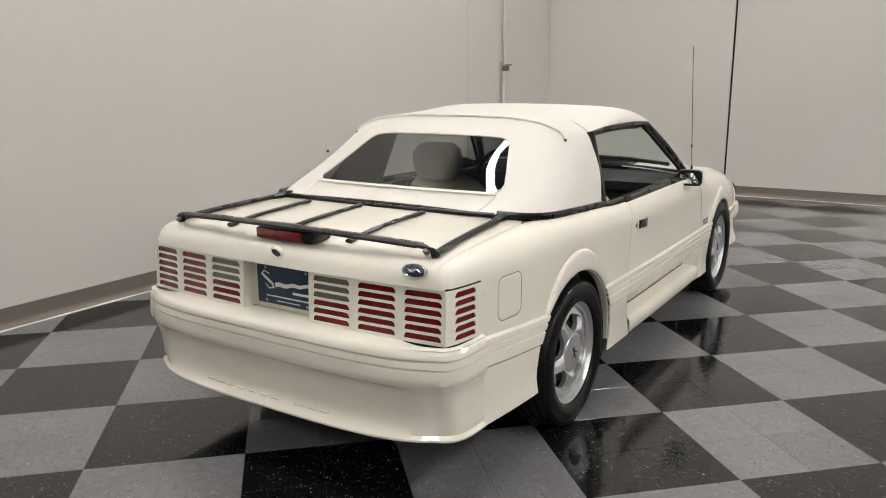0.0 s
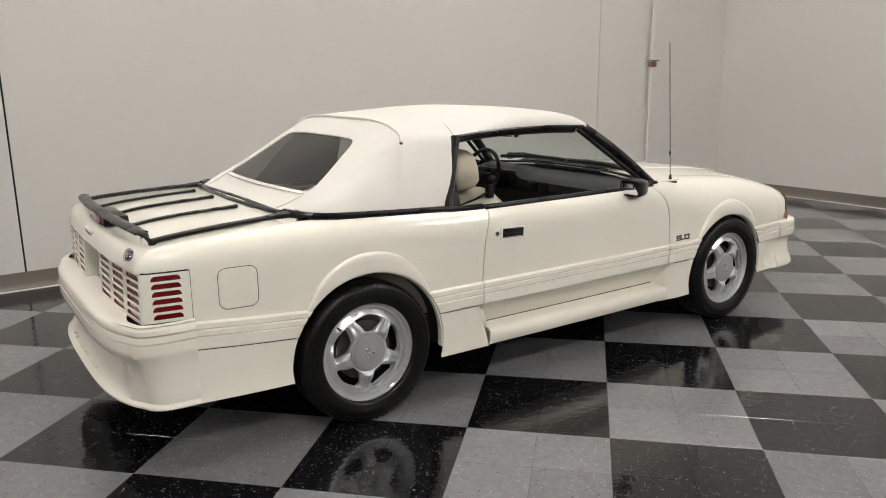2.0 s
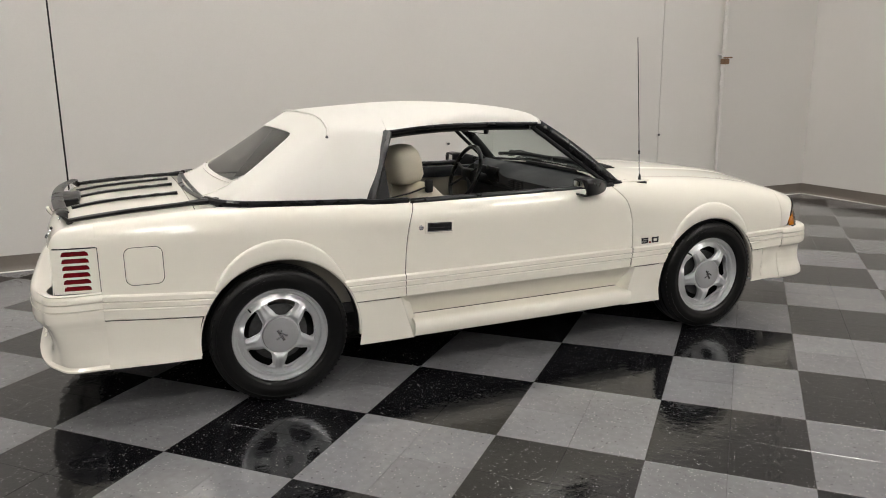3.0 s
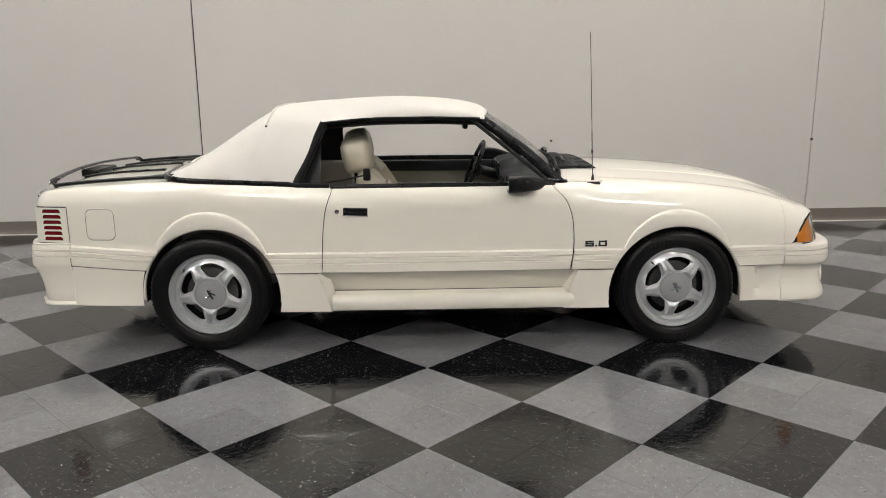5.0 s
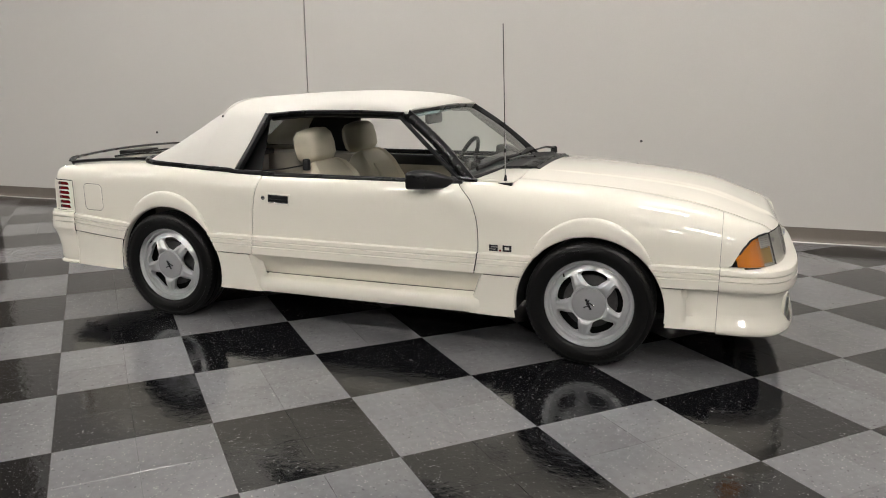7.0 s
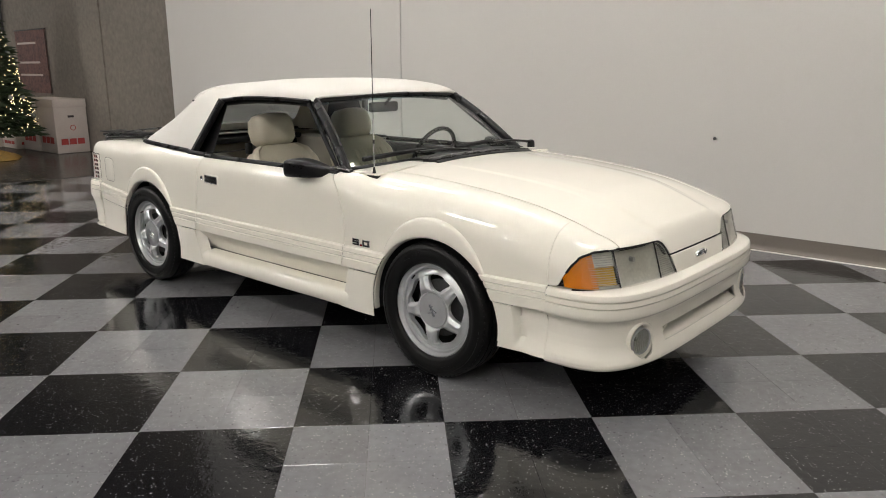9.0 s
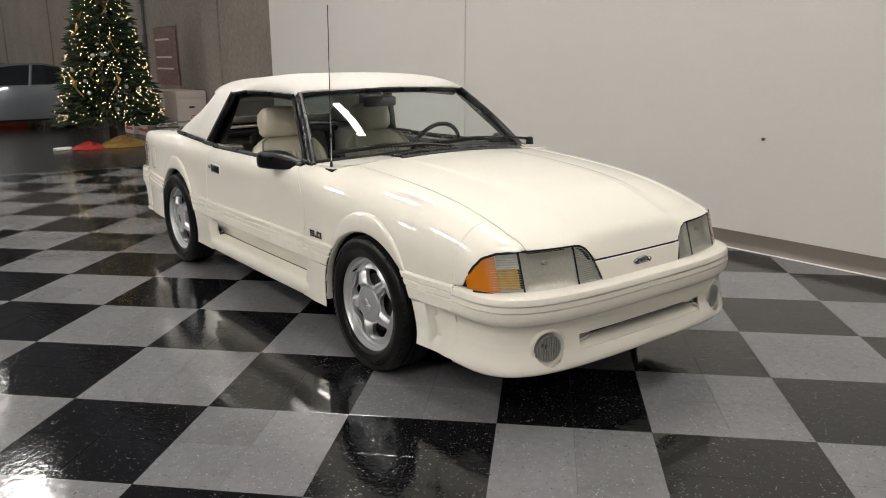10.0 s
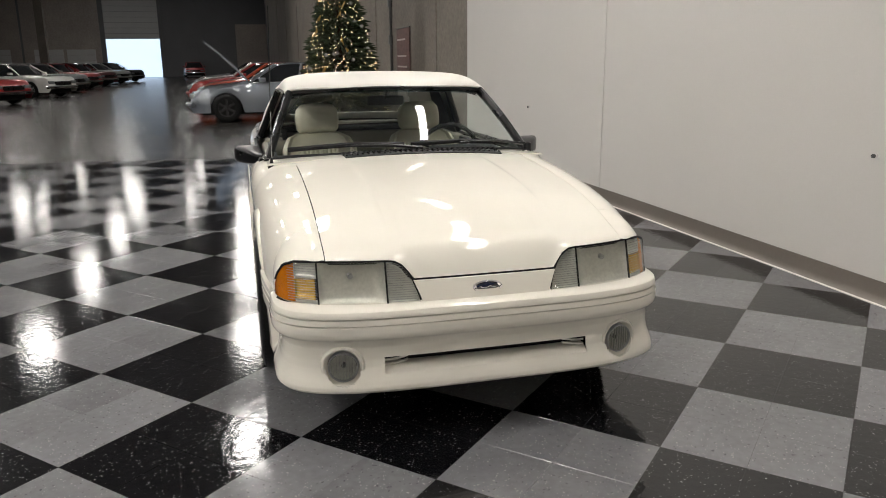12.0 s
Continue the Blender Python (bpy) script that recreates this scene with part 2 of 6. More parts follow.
def add_tube(bm, pts, r, sides=8, flat=1.0, up=(0, 0, 1), caps=True):
    """A bar along points; r: radius or one for each point; flat: its height over its width."""
    pts = [Vector(p) for p in pts]
    rs = r if isinstance(r, (list, tuple)) else [r] * len(pts)
    rings = []
    for i, p in enumerate(pts):
        d = (pts[min(i + 1, len(pts) - 1)] - pts[max(i - 1, 0)]).normalized()
        side = d.cross(Vector(up))
        if side.length < 1e-4:
            side = d.cross(Vector((1, 0, 0)))
        side.normalize()
        nrm = side.cross(d).normalized()
        rings.append([bm.verts.new(p + side * rs[i] * math.cos(a) + nrm * rs[i] * flat * math.sin(a))
                      for a in [2 * math.pi * k / sides + math.pi / sides for k in range(sides)]])
    for a, b in zip(rings, rings[1:]):
        for k in range(sides):
            bm.faces.new((a[k], a[(k + 1) % sides], b[(k + 1) % sides], b[k]))
    if caps:
        bm.faces.new(rings[0][::-1])
        bm.faces.new(rings[-1])


def tube(pts, r, sides=8, flat=1.0, up=(0, 0, 1)):
    bm = bmesh.new()
    add_tube(bm, pts, r, sides, flat, up)
    return bm


def add_lathe(bm, profile, n=48, m=None, axis="y"):
    """A body of revolution about an axis; profile: pairs of (place along the axis, radius)."""
    rows = []
    for a, r in profile:
        ring = []
        for k in range(n):
            c, s = math.cos(2 * math.pi * k / n), math.sin(2 * math.pi * k / n)
            p = {"y": (r * c, a, r * s), "x": (a, r * c, r * s), "z": (r * c, r * s, a)}[axis]
            ring.append(Vector(p) if m is None else m @ Vector(p))
        rows.append(ring)
    add_grid(bm, rows, True)


def lathe(profile, n=48, m=None, axis="y", cap=True):
    bm = bmesh.new()
    add_lathe(bm, profile, n, m, axis)
    if cap:
        bmesh.ops.holes_fill(bm, edges=bm.edges[:])
    return bm


def interp(table, x):
    """A smooth (monotone cubic) curve through (x, y) pairs."""
    if x <= table[0][0]:
        return table[0][1]
    if x >= table[-1][0]:
        return table[-1][1]
    n = len(table)
    d = [(table[i + 1][1] - table[i][1]) / (table[i + 1][0] - table[i][0]) for i in range(n - 1)]
    for i in range(n - 1):
        if x <= table[i + 1][0]:
            def slope(k):
                if k in (0, n - 1):
                    return d[0] if k == 0 else d[-1]
                return 0.0 if d[k - 1] * d[k] <= 0 else 2 * d[k - 1] * d[k] / (d[k - 1] + d[k])
            h = table[i + 1][0] - table[i][0]
            u = (x - table[i][0]) / h
            return ((2 * u**3 - 3 * u * u + 1) * table[i][1] + (u**3 - 2 * u * u + u) * h * slope(i)
                    + (3 * u * u - 2 * u**3) * table[i + 1][1] + (u**3 - u * u) * h * slope(i + 1))


def line(table, x):
    return float(np.interp(x, [p[0] for p in table], [p[1] for p in table]))


def step(a, b, x):
    u = min(1, max(0, (x - a) / (b - a)))
    return u * u * (3 - 2 * u)


def lerp(a, b, u):
    return a + (b - a) * u


def steps(a, b, n):
    return [a + (b - a) * i / n for i in range(n + 1)]


def mirrored(p, side):
    """Points are written for the car's left (y > 0); side -1 gives the right."""
    return (p[0], p[1] * side, p[2])


# ---- the convertible ----
car = thing("convertible_car", BASE, "cream-white two-door convertible with white soft top up, on checkered tiles", "car")

AXLE_R, AXLE_F, WHEEL_Z, WHEEL_R = 0.0, 2.531, 0.318, 0.320
ARCH = ((0.014, 0.308, 0.372), (2.528, 0.290, 0.372))          # centre x, z, radius of the wheel openings
MOULD_LO, MOULD_HI = 0.432, 0.545
SHOULDER = [(-1.0, 0.79), (-0.917, 0.797), (-0.908, 0.825), (-0.893, 0.850), (-0.87, 0.868), (-0.84, 0.879), (-0.72, 0.892), (-0.5, 0.906), (-0.22, 0.916), (0.2, 0.903), (0.47, 0.893), (0.67, 0.889), (1.85, 0.893),
            (2.07, 0.905), (2.4, 0.889), (2.7, 0.862), (2.95, 0.825), (3.15, 0.775), (3.24, 0.745), (3.30, 0.727), (3.325, 0.714), (3.34, 0.703)]
CUT_Y = [(-1.0, 0.70), (-0.85, 0.703), (-0.72, 0.70), (-0.4, 0.694), (-0.25, 0.692), (-0.17, 0.700), (-0.05, 0.726), (0.15, 0.735), (0.47, 0.742), (0.67, 0.748), (1.80, 0.748), (1.95, 0.72), (2.1, 0.625), (2.2, 0.602), (3.4, 0.592)]
WIDTH = [(-0.918, 0.705), (-0.912, 0.724), (-0.90, 0.738), (-0.87, 0.750), (-0.72, 0.772), (-0.46, 0.797), (0.0, 0.815), (0.6, 0.826), (1.2, 0.830), (2.0, 0.826), (2.5, 0.817), (2.9, 0.800), (3.13, 0.776)]
CORNER = [(-1.0, 0.10), (-0.3, 0.13), (0.6, 0.13), (1.8, 0.13), (2.2, 0.20), (2.9, 0.22), (3.2, 0.2)]


def rise(x):
    """The moulding climbs behind the rear wheel to meet the bumper."""
    return 0.064 * max(0.0, min(-x, 0.735))


def nose_x(y):
    """The plan curve of the lamps and the hood's front edge."""
    return 3.13 + 0.315 * max(0.0, 1 - min(1, abs(y) / 0.776) ** 3.0) ** (1 / 3.0)


def half_width(x):
    if x <= 3.13:
        return interp(WIDTH, x)
    u = min(1.0, (x - 3.13) / 0.315)
    return 0.776 * max(0.0, 1 - u**3.0) ** (1 / 3.0)


def side_y(x, z):
    """Half width of the bodywork at a place along the car and a height."""
    top, yt, h, w = interp(SHOULDER, x), interp(CUT_Y, x), interp(CORNER, x), half_width(x)
    u = min(1.0, max(0.0, (top - z) / h))
    y = yt + (w - yt) * max(0.0, 1 - (1 - u) ** 2.3) ** (1 / 2.3) if w > yt else w
    if z < 0.5:
        y -= 0.05 * ((0.5 - z) / 0.3) ** 2 * 0.35
    return y


def arch_z(x, low):
    for cx, cz, r in ARCH:
        if abs(x - cx) < r:
            return max(low, cz + math.sqrt(r * r - (x - cx) ** 2))
    return low


def arch_x(i, z, sign):
    cx, cz, r = ARCH[i]
    return cx + sign * math.sqrt(max(0.0, r * r - (z - cz) ** 2))


def door_rear(z):
    return interp([(0.2, 0.63), (0.43, 0.612), (0.6, 0.618), (0.75, 0.635), (0.9, 0.682)], z)


def door_front(z):
    return interp([(0.2, 1.90), (0.43, 1.945), (0.57, 1.962), (0.68, 1.956), (0.8, 1.921), (0.88, 1.85), (0.9, 1.835)], z)


def heights(lo, hi, n):
    """Heights between two, closer together towards the rounded shoulder."""
    return [lo + (hi - lo) * (1 - (1 - i / n) ** 2.3) for i in range(n + 1)]


def side_panel(xs, zlo, zhi, nz, side, shift=None, off=0.0):
    """A skin over columns xs; shift(x, z) leans the column's ends."""
    rows = []
    for x0 in xs:
        row = []
        for z in heights(zlo(x0), zhi(x0), nz):
            x = x0 + (shift(x0, z) if shift else 0)
            row.append(mirrored((x, side_y(x, z) + off, z), side))
        rows.append(row)
    return thick(grid(rows), 0.006)


def span_panel(xa, xb, zs, nx, side, off):
    """A skin between two edges that depend on the height; off(x, z): how far it stands out."""
    rows = []
    for z in zs:
        a, b = xa(z), xb(z)
        rows.append([mirrored((x, side_y(x, max(z, 0.30)) + off(x, z), z + rise(x) * step(0.27, 0.43, z)), side) for x in steps(a, b, nx)])
    return thick(grid(rows), 0.006)


MOULD_PROF = [(0.0, 0.004), (0.025, 0.013), (0.06, 0.015), (0.42, 0.015), (0.465, 0.008), (0.505, 0.015), (0.675, 0.015), (0.72, 0.008), (0.76, 0.015), (0.93, 0.014), (0.97, 0.009), (1.0, -0.003)]


def mould_off(x, z):
    """Profile of the side moulding: flat bands between two V-shaped grooves."""
    return line(MOULD_PROF, (z - MOULD_LO) / (MOULD_HI - MOULD_LO))


MOULD_ZS = [MOULD_LO + (MOULD_HI - MOULD_LO) * u for u, _ in MOULD_PROF]
corner_off = lambda z: line([(0.232, 0.0), (0.245, 0.0), (0.265, -0.005), (0.285, -0.013), (0.315, -0.024), (0.345, -0.030), (0.39, -0.030), (0.412, -0.026), (0.43, -0.010)], z)
top_z = lambda x: interp(SHOULDER, x) - 2e-6
GAP = 0.0025

for side in (-1, 1):
    # quarter panel, with its edge along the door
    xs = steps(-0.917, -0.87, 8) + steps(-0.87, -0.7351, 8)[1:] + steps(-0.7349, -0.46, 8) + steps(-0.46, 0.46, 92)[1:] + steps(0.46, 0.618 - GAP, 10)[1:]
    lean = lambda x, z: (door_rear(z) - 0.618) * step(0.40, 0.60, x)
    q = part("quarter_panel", side_panel(xs, lambda x: 0.7955 if x < -0.735 else arch_z(x, MOULD_HI + rise(x)), top_z, 26, side, lean), PAINT, car, angle=30)
    # door
    rows = []
    for z in heights(MOULD_HI, 0.888, 18):
        a, b = door_rear(z) + GAP, door_front(z) - GAP
        rows.append([mirrored((x, side_y(x, z), z), side) for x in steps(a, b, 28)])
    door = part("door", thick(grid(rows), 0.006), PAINT, car, angle=30)
    # front fender
    xs = steps(1.962 + GAP, 2.12, 10) + steps(2.12, 2.94, 70)[1:] + steps(2.94, 3.1268, 10)[1:]
    lean = lambda x, z: (door_front(z) - 1.962) * (1 - step(1.97, 2.12, x))
    part("front_fender", side_panel(xs, lambda x: arch_z(x, MOULD_HI), top_z, 26, side, lean), PAINT, car, angle=30)
    # nose corner beside and over the headlamp
    lamp_edge = lambda x: line([(3.13, 0.548), (3.165, 0.548), (3.18, 0.557), (3.195, 0.591), (3.222, 0.634), (3.253, 0.674), (3.29, 0.692), (3.315, 0.697), (3.34, 0.700)], x)
    part("nose_corner", side_panel(steps(3.1285, 3.34, 30), lambda x: min(lamp_edge(x), top_z(x) - 0.003), top_z, 18, side), PAINT, car, angle=30)
    # mouldings, piece by piece
    for a, b, owner in ((lambda z: -0.731, lambda z: arch_x(0, z + 0.02, -1), car), (lambda z: arch_x(0, z, 1), lambda z: door_rear(z) - GAP, car),
                        (lambda z: door_rear(z) + GAP, lambda z: door_front(z) - 0.006, door),
                        (lambda z: door_front(z) + 0.002, lambda z: arch_x(1, z, -1), car), (lambda z: arch_x(1, z, 1), lambda z: 3.128, car)):
        part("side_moulding", span_panel(a, b, MOULD_ZS, 24, side, mould_off), PAINT, owner, angle=25)
    # lower skirts
    low = [0.262, 0.266, 0.29, 0.32, 0.36, 0.40, MOULD_LO - 0.003]
    part("rear_corner_skirt", span_panel(lambda z: -0.731, lambda z: arch_x(0, z, -1), low, 16, side,
                                         lambda x, z: 0.004 + 0.010 * step(0.33, 0.265, z) + 0.008), PAINT, car)
    low = [0.216, 0.222, 0.25, 0.28, 0.32, 0.36, 0.40, MOULD_LO - 0.003]
    scoop = lambda z: lerp(0.652, 0.585, (z - 0.216) / 0.214)
    part("rear_scoop_skirt", span_panel(lambda z: arch_x(0, z, 1), scoop, low, 10, side, lambda x, z: 0.010), PAINT, car)
    part("front_scoop_skirt", span_panel(lambda z: lerp(1.915, 1.985, (z - 0.216) / 0.214), lambda z: arch_x(1, z, -1), low, 12, side,
                                         lambda x, z: lerp(0.002, 0.012, step(1.93, 2.06, x)) + 0.004 * step(0.3, 0.22, z)), PAINT, car)
    part("front_corner_skirt", span_panel(lambda z: arch_x(1, z, 1), lambda z: 3.128, [0.232, 0.238, 0.26, 0.29, 0.33, 0.38, MOULD_LO - 0.003], 20, side,
                                          lambda x, z: lerp(0.006 - 0.034 * step(2.975, 2.988, x) * step(0.255, 0.275, z), 0.7905 + corner_off(z) - side_y(3.128, max(z, 0.30)), step(3.0, 3.115, x))), PAINT, car)
    # the scoop's return and the recessed lower door
    rows = [[mirrored((scoop(z) + d, side_y(0.62, 0.32) + 0.010 - e, z), side) for d, e in ((0, 0), (0.006, 0.012), (0.03, 0.035), (0.05, 0.042))] for z in low]
    part("scoop_return", thick(grid(rows), 0.004), PAINT, car)
    rows = [[mirrored((x, side_y(x, 0.42) - lerp(0.098, 0.006, (z - 0.296) / 0.14), z), side) for x in steps(0.60, 1.985, 20)] for z in (0.296, 0.33, 0.36, 0.40, MOULD_LO + 0.004)]
    part("lower_door_skin", thick(grid(rows), 0.005), PAINT, door)
    for z, inset in ((0.4315, 0.010), (0.3085, 0.086)):
        part("panel_gap", tube([mirrored((x, side_y(x, 0.42) - inset, z), side) for x in steps(0.61, 1.975, 12)], 0.0035, 6), SEAM, door)
    edge_x = lambda z: lerp(1.915, 1.985, (z - 0.216) / 0.214)
    rows = [[mirrored((edge_x(z) - d, side_y(1.95, max(0.3, z)) + 0.002 - e, z), side) for d, e in ((-0.004, 0.0), (0.002, 0.006), (0.012, 0.03), (0.02, 0.085))] for z in low]
    part("scoop_return", thick(grid(rows), 0.004), PAINT, car)
    # rocker: a rounded ledge that stands out under the door
    prof = [(-0.104, 0.311), (-0.02, 0.3045), (0.000, 0.300), (0.012, 0.288), (0.016, 0.262), (0.014, 0.236), (0.006, 0.221), (-0.010, 0.216), (-0.08, 0.216)]
    rows = [[mirrored((x, side_y(x, 0.42) + d - 0.004 - 0.030 * step(1.94, 2.02, x), z), side) for d, z in prof] for x in steps(0.658, 2.02, 36)]
    part("rocker_skirt", thick(grid(rows), 0.005), PAINT, car)
    # wheel-arch lips and dark liners
    for i, (cx, cz, r) in enumerate(ARCH):
        lo = math.radians(-6)
        angs = steps(lo, math.pi - lo, 48)
        lip = [[mirrored((cx + rr * math.cos(a), side_y(cx + r * math.cos(a), max(0.32, cz + r * math.sin(a))) + e, cz + rr * math.sin(a)), side)
                for a in angs] for rr, e in ((r + 0.001, 0.0015), (r - 0.006, 0.000), (r - 0.008, -0.012), (r - 0.004, -0.03))]
        part("wheel_arch_lip", grid(lip), PAINT, car)
        # raised flare: widest over the wheel, running out at the moulding
        rows = []
        lowest = math.asin((MOULD_HI - 0.022 - cz) / r)
        for a in steps(lowest, math.pi - lowest, 76):
            ca, sa = math.cos(a), math.sin(a)
            fade = lerp(0.55, 1.0, step(math.sin(lowest), math.sin(lowest) + 0.16, sa))
            outer = max(r + 0.012, 0.148 * sa + math.sqrt((r - 0.058) ** 2 - (0.148 * ca) ** 2))
            row = [(r - 0.003, -0.016), (r - 0.004, 0.004), (r - 0.001, 0.0105)]
            row += [(lerp(r + 0.004, outer, t), o) for t, o in ((0, 0.0128), (0.3, 0.0135), (0.6, 0.0135), (0.82, 0.0128), (0.91, 0.0100), (0.97, 0.0045), (1.0, -0.0010))]
            rows.append([mirrored((cx + q_ * ca, side_y(cx + q_ * ca, cz + q_ * sa) + o * fade, cz + q_ * sa), side) for q_, o in row])
        part("wheel_arch_flare", grid(rows), PAINT, car, angle=60)
        liner = [[mirrored((cx + (r - 0.003) * math.cos(a), y, cz + (r - 0.003) * math.sin(a)), side) for a in angs] for y in (0.79, 0.7, 0.6, 0.47)]
        liner.append([mirrored((cx + 0.02 * math.cos(a), 0.47, cz + 0.02 * math.sin(a)), side) for a in angs])
        part("wheel_arch_liner", grid(liner), SEAM, car)
    # fuel door on the right, handles, locks, mirrors
    if side == -1:
        def rounded(cx, cz, w, h, r, n=6):
            pts = []
            for sx, sz, a0 in ((1, 1, 0), (-1, 1, 90), (-1, -1, 180), (1, -1, 270)):
                for k in range(n + 1):
                    a = radians(a0 + 90 * k / n)
                    pts.append((cx + sx * (w / 2 - r) + r * math.cos(a), cz + sz * (h / 2 - r) + r * math.sin(a)))
            return pts
        ring = []
        for grow, lift in ((0.0015, 0.0006), (0.0, -0.0), (-0.002, 0.0016), (-0.006, 0.0022)):
            ring.append([(x, -(side_y(x, z) + lift), z) for x, z in rounded(-0.555, 0.703, 0.150 + 2 * grow, 0.160 + 2 * grow, 0.03 + grow)])
        bm = grid(ring, True)
        bmesh.ops.holes_fill(bm, edges=[e for e in bm.edges if e.is_boundary])
        fd = part("fuel_door", bm, PAINT, q, angle=60)
        gap = [[(x, -(side_y(x, z) + lift), z) for x, z in rounded(-0.555, 0.703, 0.150 + 2 * g, 0.160 + 2 * g, 0.03 + g)]
               for g, lift in ((0.0005, 0.0007), (0.0030, 0.0009))]
        part("fuel_door_gap", grid(gap, True), SEAM, q)
    bm = box((-0.066, -0.004, -0.022), (0.066, 0.004, 0.022), 0.004)
    hd = part("handle_recess", bm, BLACK_MATTE, door, "black recessed door handle")
    hd.location, hd.rotation_euler = (0.797, side * side_y(0.797, 0.762), 0.763), (0, radians(2 * 1), 0)
    bz_ = part("handle_bezel", box((-0.077, -0.0030, -0.032), (0.077, 0.0030, 0.029), 0.0028), PAINT, door)
    bz_.location, bz_.rotation_euler = hd.location, hd.rotation_euler
    part("handle_flap", box((-0.056, -0.009 if side < 0 else 0.003, -0.004), (0.056, -0.003 if side < 0 else 0.009, 0.018), 0.003), BLACK, hd)
    part("handle_rim", box((-0.068, -0.0052, -0.0245), (0.068, 0.0028 if side < 0 else 0.0052, -0.021), 0.001), CHROME, hd)
    lk = part("door_lock", lathe([(0, 0.0), (0.004, 0.008), (0.003, 0.012), (-0.004, 0.0125), (-0.008, 0.012)], 20), CHROME, door, "round chrome door lock")
    lk.location, lk.scale = (0.700, side * (side_y(0.70, 0.765) + 0.001), 0.765), (1, side, 1)
    # door mirror: tapered black housing, wide end to the rear
    secs = []
    for x, yc, zc, w, h in ((1.604, 0.836, 0.903, 0.058, 0.034), (1.598, 0.836, 0.903, 0.061, 0.037), (1.599, 0.836, 0.903, 0.069, 0.044), (1.606, 0.835, 0.903, 0.072, 0.0465), (1.64, 0.830, 0.905, 0.070, 0.048),
                            (1.68, 0.819, 0.903, 0.064, 0.046), (1.72, 0.804, 0.899, 0.054, 0.041), (1.76, 0.785, 0.894, 0.041, 0.033), (1.80, 0.765, 0.890, 0.024, 0.022), (1.822, 0.754, 0.888, 0.010, 0.010)):
        secs.append([mirrored((x, yc + w * math.copysign(abs(math.cos(a)) ** 0.45, math.cos(a)), zc + h * math.copysign(abs(math.sin(a)) ** 0.45, math.sin(a))), side)
                     for a in [2 * math.pi * k / 36 for k in range(36)]])
    bm = grid(secs, True)
    bmesh.ops.holes_fill(bm, edges=[e for e in bm.edges if e.is_boundary])
    mir = part("door_mirror", bm, BLACK, car, "black plastic door mirror", angle=35)
    mg = part("mirror_glass", box((-0.0015, -0.056, -0.032), (0.0015, 0.056, 0.032), 0.001), MIRROR, mir)
    mg.location, mg.rotation_euler = (1.6015, side * 0.836, 0.903), (0, radians(4), radians(-6 * side))
    part("mirror_foot", tube([mirrored(p, side) for p in ((1.80, 0.735, 0.894), (1.78, 0.762, 0.893), (1.75, 0.79, 0.893))], [0.040, 0.035, 0.028], 10, 0.6), BLACK, mir)
    # black belt strip along the door
    bm = bmesh.new()
    add_tube(bm, [mirrored((x, interp(CUT_Y, x) + 0.022, 0.886 + 0.001 * math.sin(x)), side) for x in steps(0.665, 1.86, 16)], 0.014, 8, 1.2)
    part("belt_moulding", bm, BLACK, door)
    # "5.0" on the fender: black characters edged in chrome, red point
    y5 = side * (side_y(2.08, 0.573) + 0.002)
    s5 = 1 if side < 0 else -1
    five = ((0, 0, 0.046, 0.009), (0, 0.0115, 0.046, 0.0205), (0, 0.023, 0.046, 0.032), (0, 0.0115, 0.011, 0.032), (0.035, 0, 0.046, 0.0205))
    zero = ((0, 0, 0.046, 0.009), (0, 0.023, 0.046, 0.032), (0, 0, 0.011, 0.032), (0.035, 0, 0.046, 0.032))

    def strokes(x0, rects, inset, lift):
        bm = bmesh.new()
        for a, b, c, d in rects:
            xx = sorted((x0 + (a + inset) * s5, x0 + (c - inset) * s5))
            add_box(bm, (xx[0], y5 - lift, 0.557 + b + inset), (xx[1], y5 + lift, 0.557 + d - inset))
        return bm
    badge = part("displacement_badge", strokes(2.0805 - 0.0585 * s5, five, 0, 0.0025), CHROME, car, "chrome-edged black 5.0 badge", smooth=False)
    part("figure_face", strokes(2.0805 - 0.0585 * s5, five, 0.0018, 0.0034), BLACK, badge, smooth=False)
    part("figure", strokes(2.0805 + 0.0125 * s5, zero, 0, 0.0025), CHROME, badge, smooth=False)
    part("figure_face", strokes(2.0805 + 0.0125 * s5, zero, 0.0018, 0.0034), BLACK, badge, smooth=False)
    part("point", strokes(2.0805 - 0.005 * s5, ((0, 0, 0.010, 0.009),), 0, 0.003), RED_LENS, badge, "small red point", smooth=False)

# ---- hood, nose, cowl ----
LAMP_HI = [(0.255, 0.548), (0.264, 0.580), (0.280, 0.622), (0.298, 0.654), (0.318, 0.676), (0.345, 0.689), (0.37, 0.692), (0.62, 0.694), (0.70, 0.690), (0.74, 0.672), (0.762, 0.632), (0.772, 0.590), (0.7745, 0.556)]


def lamp_hi(y):
    return line(LAMP_HI, abs(y))


def front_edge(y):
    """Height of the hood's front edge: a straight shut line between the lamps, their top edge beside it."""
    return max(0.6305, (lamp_hi(y) if abs(y) < 0.62 else 0.694) + 0.008)


def hood_front(y):
    return nose_x(y) - 0.30 * (front_edge(y) - 0.545) + 0.006


HOOD_END = 3.3415


